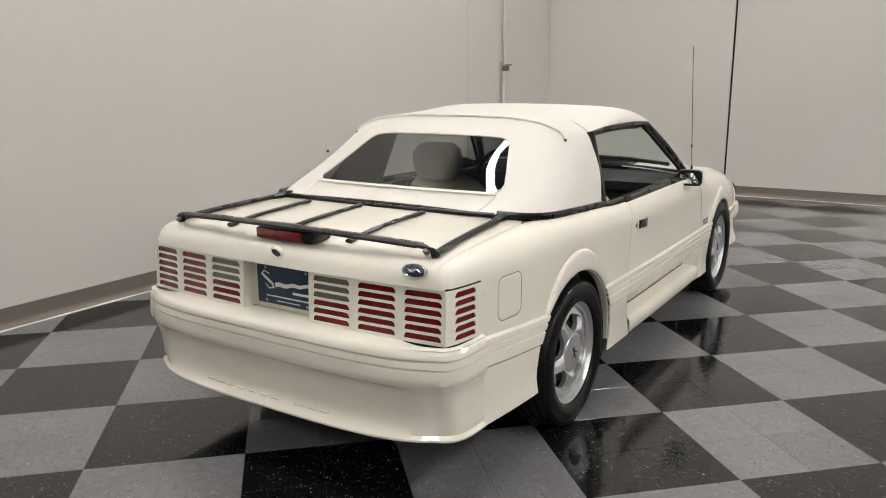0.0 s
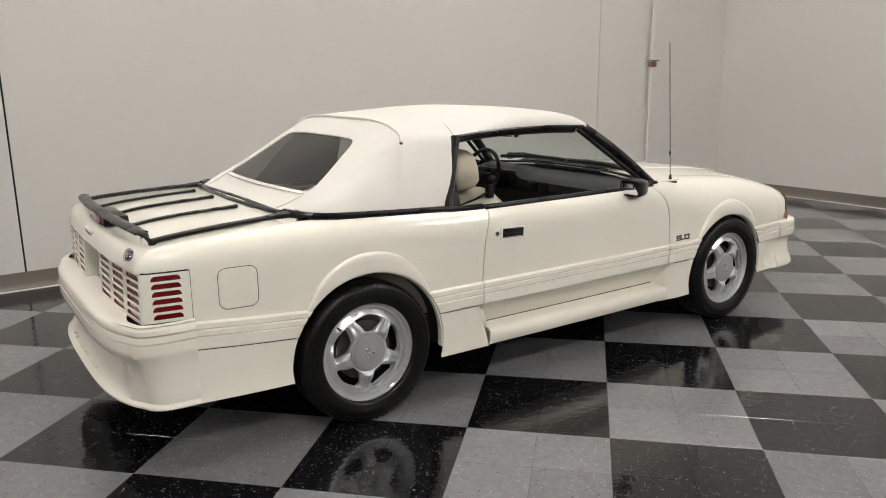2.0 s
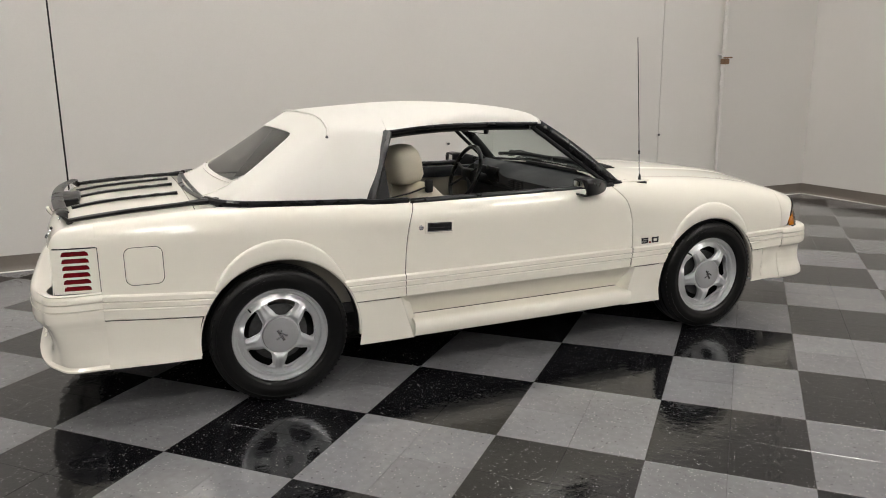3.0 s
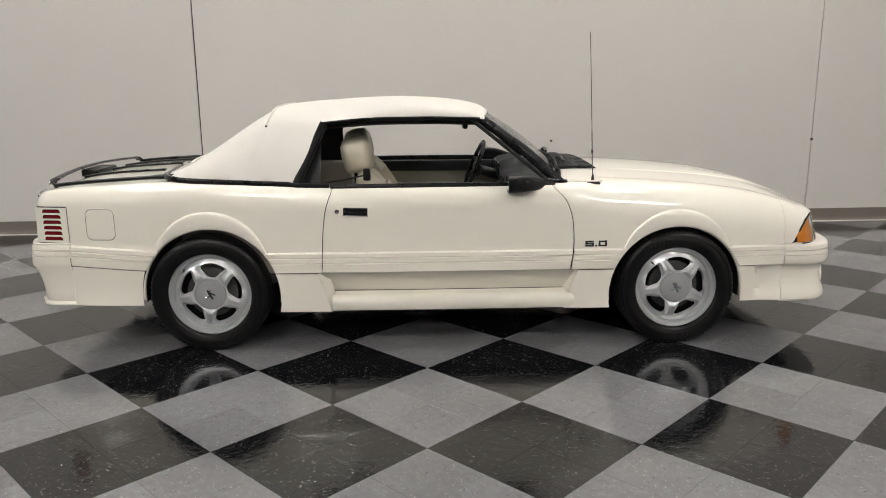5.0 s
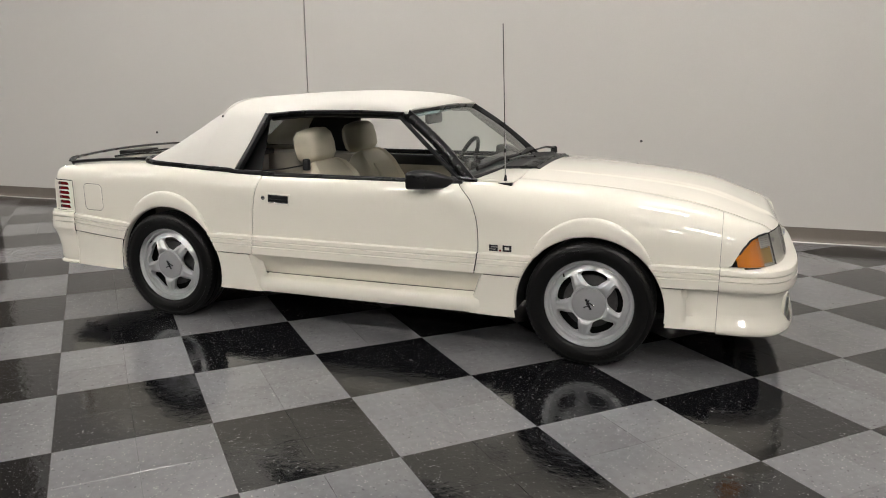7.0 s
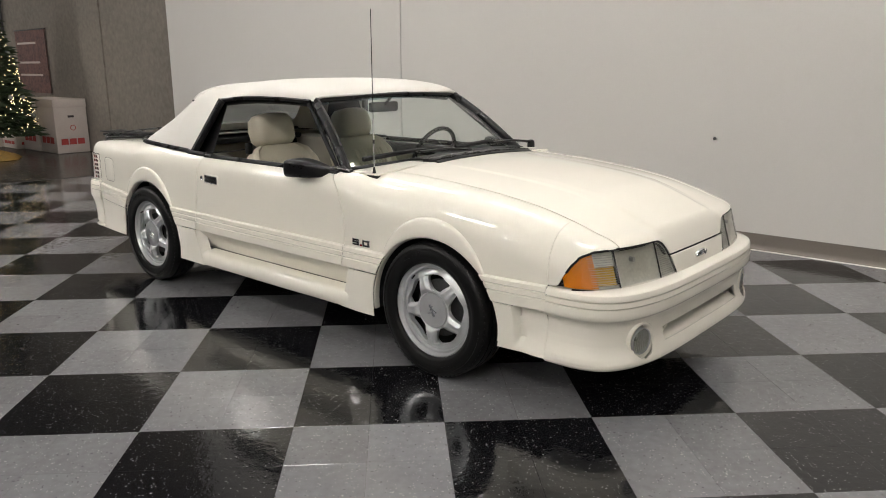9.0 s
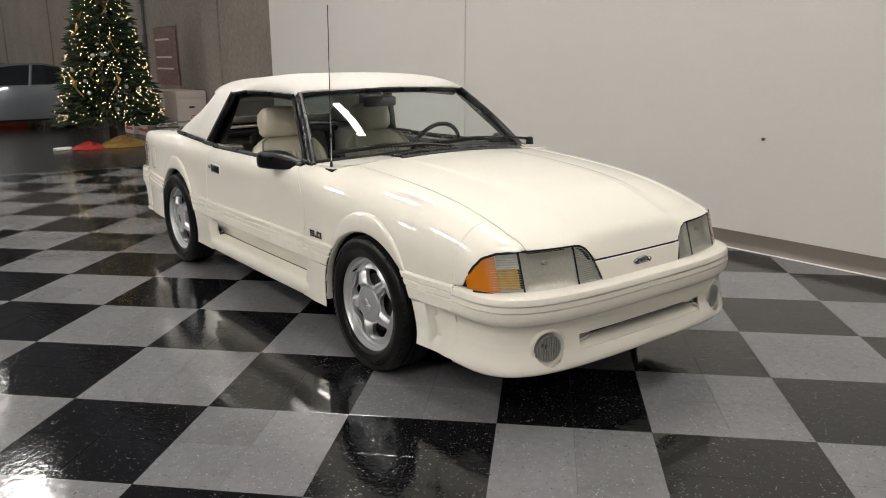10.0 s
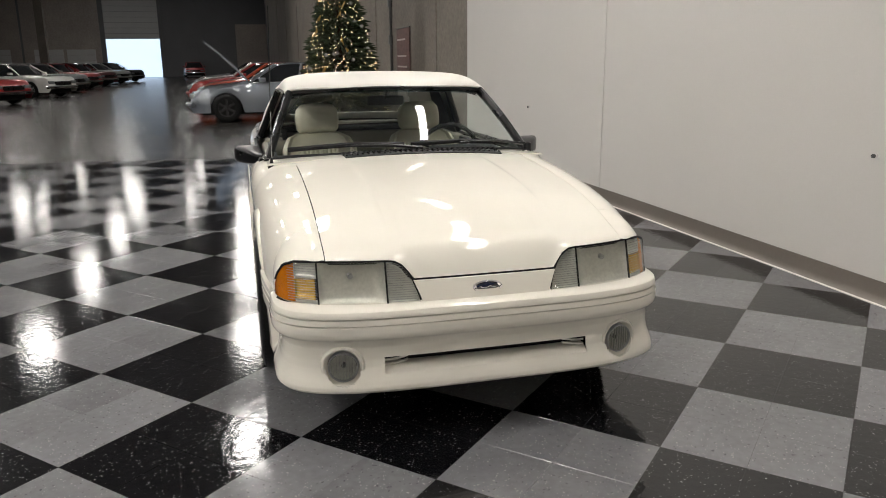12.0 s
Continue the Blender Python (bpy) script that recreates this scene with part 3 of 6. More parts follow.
def hood_z(x, y):
    s = max(0.0, hood_front(y) - x)
    crown = 0.030 * (1 - min(1, abs(y) / 0.6) ** 2.2) * step(0.0, 0.4, s)
    bulge = 0.0035 * (1 - step(0.33, 0.355, abs(y))) * step(2.2, 2.4, x) * step(3.3, 3.0, x)
    drop = (0.702 - front_edge(y)) * max(0.0, 1 - s / 0.09) ** 2.0
    return interp(SHOULDER, lerp(x, HOOD_END - s, step(2.3, 2.9, x))) + crown + bulge - drop


rows = []
for y in sorted(set([round(v, 4) for v in steps(-0.589, 0.589, 56)] + [-0.33, -0.345, -0.36, 0.33, 0.345, 0.36])):
    row = []
    for u in steps(0, 1, 54):
        x = lerp(2.125, hood_front(y), 1 - (1 - u) ** 1.9)
        yy = y * (interp(CUT_Y, x) - 0.0018) / 0.589
        row.append((x, yy, hood_z(x, yy) if u < 1 else front_edge(yy)))
    rows.append(row)
part("hood", thick(grid(rows), 0.006), PAINT, car, angle=30)
part("hood_seal", tube([(hood_front(y) - 0.020, y, front_edge(y) - 0.010) for y in steps(-0.58, 0.58, 60)], 0.010, 6), SEAM, car)
# strip of nose between the lamps
rows = []
for z in (0.6235, 0.6215, 0.60, 0.575, 0.55, 0.535):
    w = line([(0.535, 0.252), (0.552, 0.254), (0.585, 0.266), (0.630, 0.285)], z) - 0.003
    rows.append([(nose_x(y) - 0.25 * (z - 0.545) + (0.006 if z < 0.6225 else 0.002), y, z) for y in steps(-w, w, 24)])
part("nose_panel", thick(grid(rows), 0.006), PAINT, car)
# fender tops and cowl in front of the windshield
rows = []
for y in steps(-0.742, 0.742, 40):
    a, b = 1.83 + 0.12 * (1 - (y / 0.75) ** 2), 2.1225
    rows.append([(x, y, 0.895 + 0.028 * (1 - (abs(y) / 0.75) ** 2) + 0.006 * step(1.85, 2.1, x)) for x in steps(a, b, 6)])
part("cowl_top", thick(grid(rows), 0.006), PAINT, car)
cowl = part("cowl_grille", box((1.93, -0.352, 0.900), (2.150, 0.492, 0.924), 0.006), BLACK_MATTE, car, "black louvred cowl panel below the windshield")
for k in range(30):
    y = -0.342 + 0.0285 * k
    part("louvre", tube([(x, y + 0.007, 0.920 + 0.012 * (1 - ((y - 0.07) / 0.5) ** 2) + 0.010 * math.sin(math.pi * (x - 1.945) / 0.21)) for x in steps(1.955, 2.085, 6)], 0.007, 6, 0.9), BLACK_MATTE, cowl)

rows = [[(x, y, hood_z(2.13, y) + 0.005 + 0.004 * step(2.06, 2.10, x) - 0.006 * step(2.155, 2.172, x)) for x in (2.06, 2.075, 2.10, 2.13, 2.155, 2.165, 2.172)] for y in steps(-0.352, 0.492, 20)]
part("cowl_lip", thick(grid(rows), 0.008), BLACK_MATTE, cowl)
for k in range(30):
    y = -0.342 + 0.0285 * k
    part("ridge", tube([(x, y, hood_z(2.13, y) + 0.0065 + 0.004 * step(2.06, 2.10, x) - 0.006 * step(2.155, 2.172, x)) for x in (2.055, 2.08, 2.10, 2.13, 2.152)], 0.0062, 6, 0.8), BLACK, cowl)
# badge on the nose and on the trunk: plain ovals
def oval(name, m, w, h, parent):
    ob = part(name, lathe([(0.0, 0.0), (-0.0005, 0.9), (-0.004, 1.0), (0.006, 1.02)], 40, None, "y"), CHROME, parent, "oval chrome-rimmed dark blue badge")
    ob.matrix_local = m @ Matrix.Diagonal((w / 2, 1, h / 2, 1))
    f = part("badge_face", lathe([(-0.0022, 0.0), (-0.0016, 0.74), (0.001, 0.78)], 40, None, "y"), BADGE_BLUE, ob)
    part("badge_script", tube([(u, -0.003, 0.16 * math.sin(9 * u) + 0.1 * u) for u in steps(-0.55, 0.55, 24)], 0.05, 6, 0.03, up=(0, 1, 0)), CHROME, ob)


oval("nose_badge", pose(3.4445, 0.0, 0.583, 14, 0, 90), 0.114, 0.047, car)

# ---- headlamps ----
for side in (-1, 1):
    def lens(ya, yb, lo, hi, n=14):
        """A lens between two distances from the middle, following the nose; lo(y), hi(y): its heights."""
        rows = []
        for y in steps(ya, yb, n):
            a, b = lo(y), hi(y)
            rows.append([mirrored((nose_x(y) - 0.30 * (z - 0.545) + 0.004, y, z), side) for z in steps(a, max(a + 0.002, b), 8)])
        return rows
    lamp_lo = lambda y: line([(0.24, 0.541), (0.62, 0.541), (0.776, 0.549)], y)
    back = [[(p[0] - 0.055, p[1] - 0.012 * side, p[2]) for p in r] for r in lens(0.252, 0.7757, lambda y: lamp_lo(y) - 0.006, lambda y: lamp_hi(y) + 0.003, 30)]
    hl = part("headlamp", thick(grid(back), 0.006), SEAM, car, "wraparound headlamp with clear lens and amber corner")
    frame_lo = [(p[0] - 0.004, p[1], p[2]) for p in [r[0] for r in lens(0.254, 0.766, lambda y: lamp_lo(y) - 0.004, lamp_hi, 30)]]
    frame_hi = [(p[0] - 0.004, p[1], p[2]) for p in [r[-1] for r in lens(0.254, 0.768, lamp_lo, lambda y: lamp_hi(y) + 0.003, 60)]]
    part("lamp_gasket", tube(frame_lo, 0.0045, 6), SEAM, hl)
    part("lamp_gasket", tube(frame_hi, 0.0050, 6), SEAM, hl)
    for y in (0.3785, 0.6245):
        col = lens(y, y + 0.001, lamp_lo, lamp_hi, 1)[0]
        part("lens_divider", tube([(p[0] - 0.003, p[1], p[2]) for p in col], 0.0036, 6), SEAM, hl)

    def bowl(ya, yb, depth, n=16, share=(0.0, 1.0)):
        """A hollow reflector behind a lens, deepest in its middle."""
        rows = []
        for y in steps(ya, yb, n):
            f = 2 * (y - ya) / (yb - ya) - 1
            rows.append([mirrored((nose_x(y) - 0.30 * (z - 0.545) - 0.004 - depth * max(0.0, 1 - f ** 4) ** 0.5 * max(0.0, 1 - g ** 4) ** 0.5, y, z), side)
                         for g, z in [(g, lerp(lamp_lo(y) + 0.002, max(lamp_lo(y) + 0.006, lamp_hi(y) - 0.002), lerp(*share, (g + 1) / 2))) for g in steps(-1, 1, 14)]])
        return thick(grid(rows), 0.002)

    def ribbed(ya, yb, n_across, n_up, deep, across):
        """A clear lens with moulded ribs, upright or level."""
        rows = []
        for i, y in enumerate(steps(ya, yb, n_across)):
            a, b = lamp_lo(y), lamp_hi(y)
            rows.append([mirrored((nose_x(y) - 0.30 * (z - 0.545) + 0.004 + deep * ((i if across else j) % 2), y, z), side) for j, z in enumerate(steps(a, max(a + 0.002, b), n_up))])
        return grid(rows)

    def rib_lines(ya, yb, pitch):
        """Level ribs on the face of a lens."""
        bm = bmesh.new()
        z = 0.551
        while z < 0.688:
            ys = [y for y in steps(ya, yb, 24) if lamp_lo(y) + 0.003 < z < lamp_hi(y) - 0.003]
            if len(ys) > 2:
                add_tube(bm, [mirrored((nose_x(y) - 0.30 * (z - 0.545) + 0.0055, y, z), side) for y in ys], 0.0011, 4)
            z += pitch
        return bm

    # main lamp: bowl, hooded bulb and a finely fluted lens
    part("reflector", bowl(0.382, 0.621, 0.030), REFLECTOR, hl)
    bz = 0.640
    part("bulb_shield", lathe([(-0.010, 0.0), (-0.010, 0.011), (0.010, 0.010), (0.012, 0.0)], 16, Matrix.Translation(mirrored((nose_x(0.5) - 0.056, 0.505, bz), side)), "x"), DULL, hl)
    cl = part("headlamp_lens", ribbed(0.380, 0.6225, 48, 8, 0.0009, True), CLEAR_LENS, hl)
    cl.visible_shadow = False
    # corner: silver reflector with the bulb's amber glow coloured in, amber plate round the side, one level-ribbed lens
    # over both
    part("corner_reflector", bowl(0.628, 0.704, 0.014, 10, (0.62, 1.0)), REFLECTOR, hl)
    # amber glow put into the colour of the bowl's lower part
    part("amber_glow_bowl", bowl(0.634, 0.704, 0.012, 10, (0.10, 0.61)), AMBER_GLOW, hl)
    part("lower_reflector", bowl(0.628, 0.704, 0.004, 10, (0.0, 0.10)), REFLECTOR, hl)
    part("amber_plate", thick(grid([[(p[0] - 0.007, p[1], p[2]) for p in r] for r in lens(0.705, 0.7715, lambda y: lamp_lo(y) + 0.002, lambda y: lamp_hi(y) - 0.002, 20)]), 0.004), AMBER, hl)
    cl = part("corner_lens", ribbed(0.6265, 0.7735, 24, 26, 0.0022, False), CLEAR_LENS, hl)
    cl.visible_shadow = False
    tagged(part("lens_ribs", rib_lines(0.630, 0.728, 0.0092), LAMP_GLASS, hl, smooth=False), kind="stuff")
    # inner marker: silver reflector under a level-ribbed lens
    part("marker_reflector", bowl(0.262, 0.3765, 0.020, 14), REFLECTOR, hl)
    tagged(part("lens_ribs", rib_lines(0.258, 0.374, 0.0082), LAMP_GLASS, hl, smooth=False), kind="stuff")
    cl = part("marker_lens", ribbed(0.256, 0.377, 18, 26, 0.0026, False), CLEAR_LENS, hl)
    cl.visible_shadow = False

# ---- front bumper ----
def wrap(profile, front, n=56):
    """A cover swept round an end of the car; profile: (offset outwards, height) pairs, offsets may be functions of the distance from the middle."""
    rows = []
    for i in range(n + 1):
        a = math.pi * i / n - math.pi / 2
        s = math.sin(a)
        y = 0.792 * math.copysign(1 - (1 - abs(s)) ** 1.25, s)
        e = 3.7 if front else 4.2
        c = max(0.0, 1 - min(1, abs(y) / 0.792) ** e) ** (1 / e)
        soft_c = max(0.0, 1 - min(1, abs(y) / 0.792) ** 3.3) ** (1 / 3.3)
        d = Vector((abs(c) ** 2 * (1 if front else -1), math.copysign((abs(y) / 0.792) ** (e + 0.2), y), 0))
        d = d.normalized() if d.length > 0 else Vector((0, 1, 0))
        row = []
        for off, z in profile:
            o = off(y) if callable(off) else off
            zz = z(y) if callable(z) else z
            cc = c if front else lerp(soft_c, c, step(0.28, 0.50, zz))
            x = 3.13 + 0.372 * cc if front else -0.70 - 0.332 * cc
            row.append((x + d.x * o, y + d.y * o, zz))
        rows.append(row)
    return rows


F_PROF = [(-0.115, 0.548), (-0.05, 0.546), (-0.018, 0.541), (-0.005, 0.534), (0.000, 0.523), (0.001, 0.5115), (-0.012, 0.5105), (-0.012, 0.5065), (0.001, 0.505),
          (0.003, 0.4855), (-0.008, 0.4847), (-0.008, 0.4815), (0.004, 0.4802), (0.005, 0.455), (0.003, 0.440), (-0.004, 0.430), (-0.016, 0.424), (-0.026, 0.412), (-0.030, 0.390)]
bumper = part("front_bumper", thick(grid(wrap(F_PROF, True)), 0.006), PAINT, car, angle=35)
V_TAB = [(-0.030, 0.390), (-0.031, 0.375), (-0.031, 0.360), (-0.030, 0.345), (-0.027, 0.330), (-0.024, 0.315), (-0.019, 0.300), (-0.013, 0.285), (-0.005, 0.265), (0.000, 0.245), (0.000, 0.232), (-0.008, 0.222), (-0.03, 0.219), (-0.12, 0.222)]
V_PROF = []
for (o0, z0), (o1, z1) in zip(V_TAB, V_TAB[1:]):
    n = max(1, round(math.hypot(o1 - o0, z1 - z0) / 0.005)) if z0 > 0.225 else 3
    V_PROF += [(lerp(o0, o1, k / n), lerp(z0, z1, k / n)) for k in range(n)]
V_PROF.append(V_TAB[-1])
slot_hi = lambda y: 0.352
slot_lo = lambda y: 0.288
rows = wrap(V_PROF, True, 300)
bm = bmesh.new()
vs = [[bm.verts.new(p) for p in r] for r in rows]
for i in range(len(vs) - 1):
    for j in range(len(V_PROF) - 1):
        q4 = (vs[i][j], vs[i][j + 1], vs[i + 1][j + 1], vs[i + 1][j])
        c = sum((v.co for v in q4), Vector()) / 4
        in_slot = abs(c.y) < 0.40 and slot_lo(c.y) < c.z < slot_hi(c.y)
        in_fog = math.hypot(abs(c.y) - 0.553, c.z - 0.318) < 0.066
        if not (in_slot or in_fog):
            bm.faces.new(q4)
for v in [v for v in bm.verts if not v.link_faces]:
    bm.verts.remove(v)
part("front_valance", thick(bm, 0.006), PAINT, bumper, angle=35)
# the intake: a dark throat with a painted floor and angled end vanes
part("intake_throat", box((3.30, -0.40, 0.270), (3.395, 0.40, 0.36), 0.004), SEAM, bumper)
rows = [[(3.496 - 0.372 * (1 - (1 - (abs(y) / 0.792) ** 3.7) ** (1 / 3.7)) - d, y, z) for d, z in ((0.010, slot_lo(y) - 0.003), (0.022, slot_lo(y) + 0.004), (0.05, slot_lo(y) + 0.020), (0.085, lerp(slot_lo(y), 0.345, 0.42)))] for y in steps(-0.405, 0.405, 24)]
part("intake_floor", thick(grid(rows), 0.004), PAINT, bumper)
for side in (-1, 1):
    for k in range(2):
        part("intake_vane", tube([(3.437, side * 0.402, 0.328 - 0.017 * k), (3.445, side * 0.35, 0.333 - 0.016 * k), (3.440, side * 0.31, 0.340 - 0.015 * k)], 0.0042, 8), PAINT, bumper)
    m = Matrix.Translation((3.440, side * 0.553, 0.318)) @ pose(0, 0, 0, 0, 0, side * 12)
    fog = part("fog_lamp", lathe([(-0.05, 0.067), (0.0, 0.067), (0.010, 0.0675), (0.011, 0.065), (-0.002, 0.062), (-0.05, 0.060)], 40, None, "x", False), DULL, bumper, "round ribbed fog lamp")
    fog.matrix_local = m @ Matrix.Scale(0.83, 4)
    part("fog_lens", lathe([(0.016, 0.0), (0.015, 0.03), (0.011, 0.050), (0.004, 0.063)], 40, None, "x", False), CLEAR_LENS, fog)
    bm = bmesh.new()
    for k in range(9):
        yy = -0.056 + 0.014 * k
        hh = math.sqrt(max(0, 0.060**2 - yy * yy))
        add_box(bm, (0.004, yy - 0.0012, -hh), (0.0165 - 3.2 * yy * yy, yy + 0.0012, hh))
    part("lens_ribs", bm, LAMP_GLASS, fog, smooth=False)
    part("fog_bezel", lathe([(-0.05, 0.068), (-0.022, 0.069), (-0.004, 0.074), (0.010, 0.086), (0.010, 0.094), (-0.006, 0.104)], 40, None, "x", False), PAINT, fog)
    part("fog_bowl", lathe([(-0.045, 0.0), (-0.04, 0.02), (-0.02, 0.045), (0.0, 0.060)], 40, None, "x", False), REFLECTOR, fog)
    part("fog_bulb", tube([(-0.045, 0, 0), (-0.015, 0, 0)], 0.010, 10), IRON, fog)

# ---- rear bumper ----
R_PROF = [(-0.13, 0.606), (-0.06, 0.605), (-0.024, 0.602), (-0.008, 0.596), (0.000, 0.586), (0.002, 0.5695), (-0.013, 0.5685), (-0.013, 0.5645), (0.001, 0.5625),
          (0.004, 0.5385), (-0.008, 0.5375), (-0.008, 0.5345), (0.005, 0.5325), (0.006, 0.500), (0.005, 0.482), (-0.002, 0.470), (-0.016, 0.463), (-0.036, 0.454),
          (-0.058, 0.436), (-0.072, 0.405), (-0.072, 0.370), (-0.060, 0.335), (-0.038, 0.305), (-0.012, 0.284), (0.001, 0.273), (0.000, 0.265), (-0.01, 0.262), (-0.10, 0.268)]
blend = lambda o: (lambda y: o * (1 - 0.85 * step(0.45, 0.77, abs(y))) if o < -0.0145 else o)
rb = part("rear_bumper", thick(grid([[(p[0] - 0.031 * step(0.70, 0.792, abs(p[1])), p[1], p[2]) for p in r] for r in wrap([(blend(o), z) for o, z in R_PROF], False, 84)]), 0.006), PAINT, car, angle=32)
# raised script in the bumper: plain bars
for k in range(11):
    if k == 7:
        continue
    y = 0.32 - 0.060 * k
    x = -0.70 - 0.325 * (1 - (abs(y) / 0.792) ** 3) ** (1 / 3) + 0.012
    part("raised_bar", tube([(x + 0.004, y + 0.020, 0.302), (x + 0.004, y - 0.018, 0.302)], 0.006, 6, 0.6), PAINT, rb)
for side in (-1, 1):
    part("exhaust_tip", tube([(-0.80, side * 0.56, 0.262), (-0.955, side * 0.56, 0.252)], 0.021, 16), IRON, car)

# ---- rear panel, lamps, plate ----
def tail_x(y, z=0.7):
    """The lamps' louvred face in plan: gently bowed, tight at the corners."""
    return -0.941 + 0.033 * min(1.0, abs(y) / 0.736) ** 2.4 + 0.05 * (z - 0.70)


rows = [[(-0.872, y, z) for y in steps(-0.18, 0.18, 6)] for z in (0.598, 0.65, 0.70, 0.75, 0.794)]
part("plate_recess", thick(grid(rows), 0.006), PAINT, car)
part("recess_floor", box((-0.95, -0.171, 0.598), (-0.872, 0.171, 0.6035), 0.001), PAINT, car)
Z_LO, PITCH, OPEN = 0.6175, 0.0295, 0.0205
for side in (-1, 1):
    rows = [[mirrored((tail_x(y, z) + 0.034, y, z), side) for y in steps(0.176, 0.735, 24)] for z in (0.598, 0.65, 0.70, 0.75, 0.794)]
    part("rear_panel", thick(grid(rows), 0.006), PAINT, car)
    rows = [[mirrored((x, side_y(x, z) - 0.026, z), side) for x in steps(-0.89, -0.725, 10)] for z in steps(0.598, 0.794, 5)]
    part("rear_corner_panel", thick(grid(rows), 0.006), PAINT, car)
    tl = part("tail_lamp", thick(grid([[mirrored((tail_x(y, z) + 0.022, y, z), side) for y in steps(0.180, 0.735, 30)] for z in steps(0.606, 0.792, 6)]), 0.008), SEAM, car,
              "red tail lamp behind cream-white louvres")
    cols = ((0.189, 0.356), (0.390, 0.548), (0.582, 0.726))
    face = lambda v, z: mirrored((tail_x(v, z) + 0.006, v, z), side)
    for k, (a, b) in enumerate(cols):
        split = 0.7015
        lens_rows = lambda za, zb: thick(grid([[face(v, z) for v in steps(a - 0.012, b + 0.012, 8)] for z in steps(za, zb, 3)]), 0.004)
        if k:
            part("lamp_lens", lens_rows(0.608, 0.791), RED_LENS, tl)
        else:
            part("lamp_lens", lens_rows(0.608, split), RED_LENS, tl)
            part("reverse_lens", lens_rows(split + 0.001, 0.791), SMOKE_LENS, tl)
    part("side_lens", thick(grid([[mirrored((x, side_y(x, z) - 0.006, z), side) for x in steps(-0.885, -0.745, 8)] for z in (0.608, 0.70, 0.791)]), 0.004), RED_LENS, tl)
    # louvred cover: one pierced face for each column, openings with slanted ends
    def cover(ya, yb, oa, ob_, place):
        """A strip of cover from ya to yb with six openings between oa and ob_."""
        bm = bmesh.new()

        def quad(u0, z0, u1, z1, u2, z2, u3, z3, n=5):
            lo = [(lerp(u0, u1, t), lerp(z0, z1, t)) for t in steps(0, 1, n)]
            hi = [(lerp(u3, u2, t), lerp(z3, z2, t)) for t in steps(0, 1, n)]
            add_grid(bm, [[place(*p) for p in lo], [place(*p) for p in hi]])
        zs = [Z_LO + PITCH * k for k in range(6)]
        edge = 0.005 if ob_ > oa else -0.005
        quad(ya, 0.606, yb, 0.606, yb, zs[0], ya, zs[0])
        for k, z in enumerate(zs):
            top, nxt = z + OPEN, (zs[k + 1] if k < 5 else 0.7945)
            for t0, t1, e0, e1 in ((0, 0.45, 0, 0.3), (0.45, 0.75, 0.3, 0.9), (0.75, 1, 0.9, 2.6)):
                z0, z1 = lerp(z, top, t0), lerp(z, top, t1)
                quad(ya, z0, oa + edge * e0, z0, oa + edge * e1, z1, ya, z1, 2)
                quad(ob_ - edge * e0, z0, yb, z0, yb, z1, ob_ - edge * e1, z1, 2)
            quad(ya, top, yb, top, yb, nxt, ya, nxt)
        return thick(bm, 0.004)
    bounds = (0.172, 0.373, 0.5645, 0.742)
    for k, (a, b) in enumerate(cols):
        place = lambda v, z: mirrored((tail_x(v, z) - 0.002, v, z), side)
        part("louvre_cover", cover(bounds[k], bounds[k + 1], a, b, place), PAINT, tl, smooth=False)
    place = lambda x, z: mirrored((x, side_y(max(x, -0.895), z) + 0.004 - 0.004 * step(-0.885, -0.91, x), z), side)
    part("louvre_cover", cover(-0.733, -0.9095, -0.765, -0.872, place), PAINT, tl, smooth=False)
    # the lamp's inner side, down into the plate's recess
    rows = [[mirrored((tail_x(0.17, z) - 0.002 + d, 0.1715, z), side) for d in (0, 0.02, 0.045, 0.075)] for z in (0.606, 0.70, 0.7945)]
    part("lamp_side", thick(grid(rows), 0.003), PAINT, tl, smooth=False)
    part("lamp_seam", tube([mirrored((tail_x(v, 0.6) + 0.004, v, 0.6045), side) for v in steps(0.175, 0.735, 12)] + [mirrored((x, side_y(x, 0.61) - 0.002, 0.6045), side) for x in steps(-0.89, -0.735, 6)], 0.003, 6), SEAM, tl)
    part("lamp_seam", tube([mirrored((tail_x(v, 0.797) + 0.006, v, 0.7965), side) for v in steps(0.0, 0.735, 14)] + [mirrored((x, side_y(x, 0.79) - 0.002, 0.7965), side) for x in steps(-0.89, -0.735, 6)], 0.004, 6), SEAM, tl)
    part("lamp_seam", tube([mirrored((-0.7325, side_y(-0.7325, z) - 0.001, z), side) for z in steps(0.604, 0.797, 4)], 0.003, 6), SEAM, tl)
plate = part("license_plate", box((-0.8845, -0.1525, 0.622), (-0.881, 0.1525, 0.7745), 0.0015), BLUE, car, "blue dealer plate with white flourish and bars")
# the name as one plain flourish, small lines of writing as bars
pts = [(0.085, 0.742), (0.112, 0.752), (0.125, 0.738), (0.100, 0.722), (0.072, 0.705), (0.064, 0.690), (0.088, 0.684), (0.108, 0.700)]
part("flourish", tube([(-0.886, y, z) for y, z in pts], [0.002, 0.003, 0.005, 0.006, 0.006, 0.005, 0.003, 0.002], 6, 0.35, up=(1, 0, 0)), WHITE, plate)
part("flourish", tube([(-0.886, lerp(0.055, -0.130, u), 0.700 + 0.016 * u + 0.003 * math.sin(16 * u)) for u in steps(0, 1, 16)], [0.010 - 0.003 * u for u in steps(0, 1, 16)], 6, 0.2, up=(1, 0, 0)), WHITE, plate)
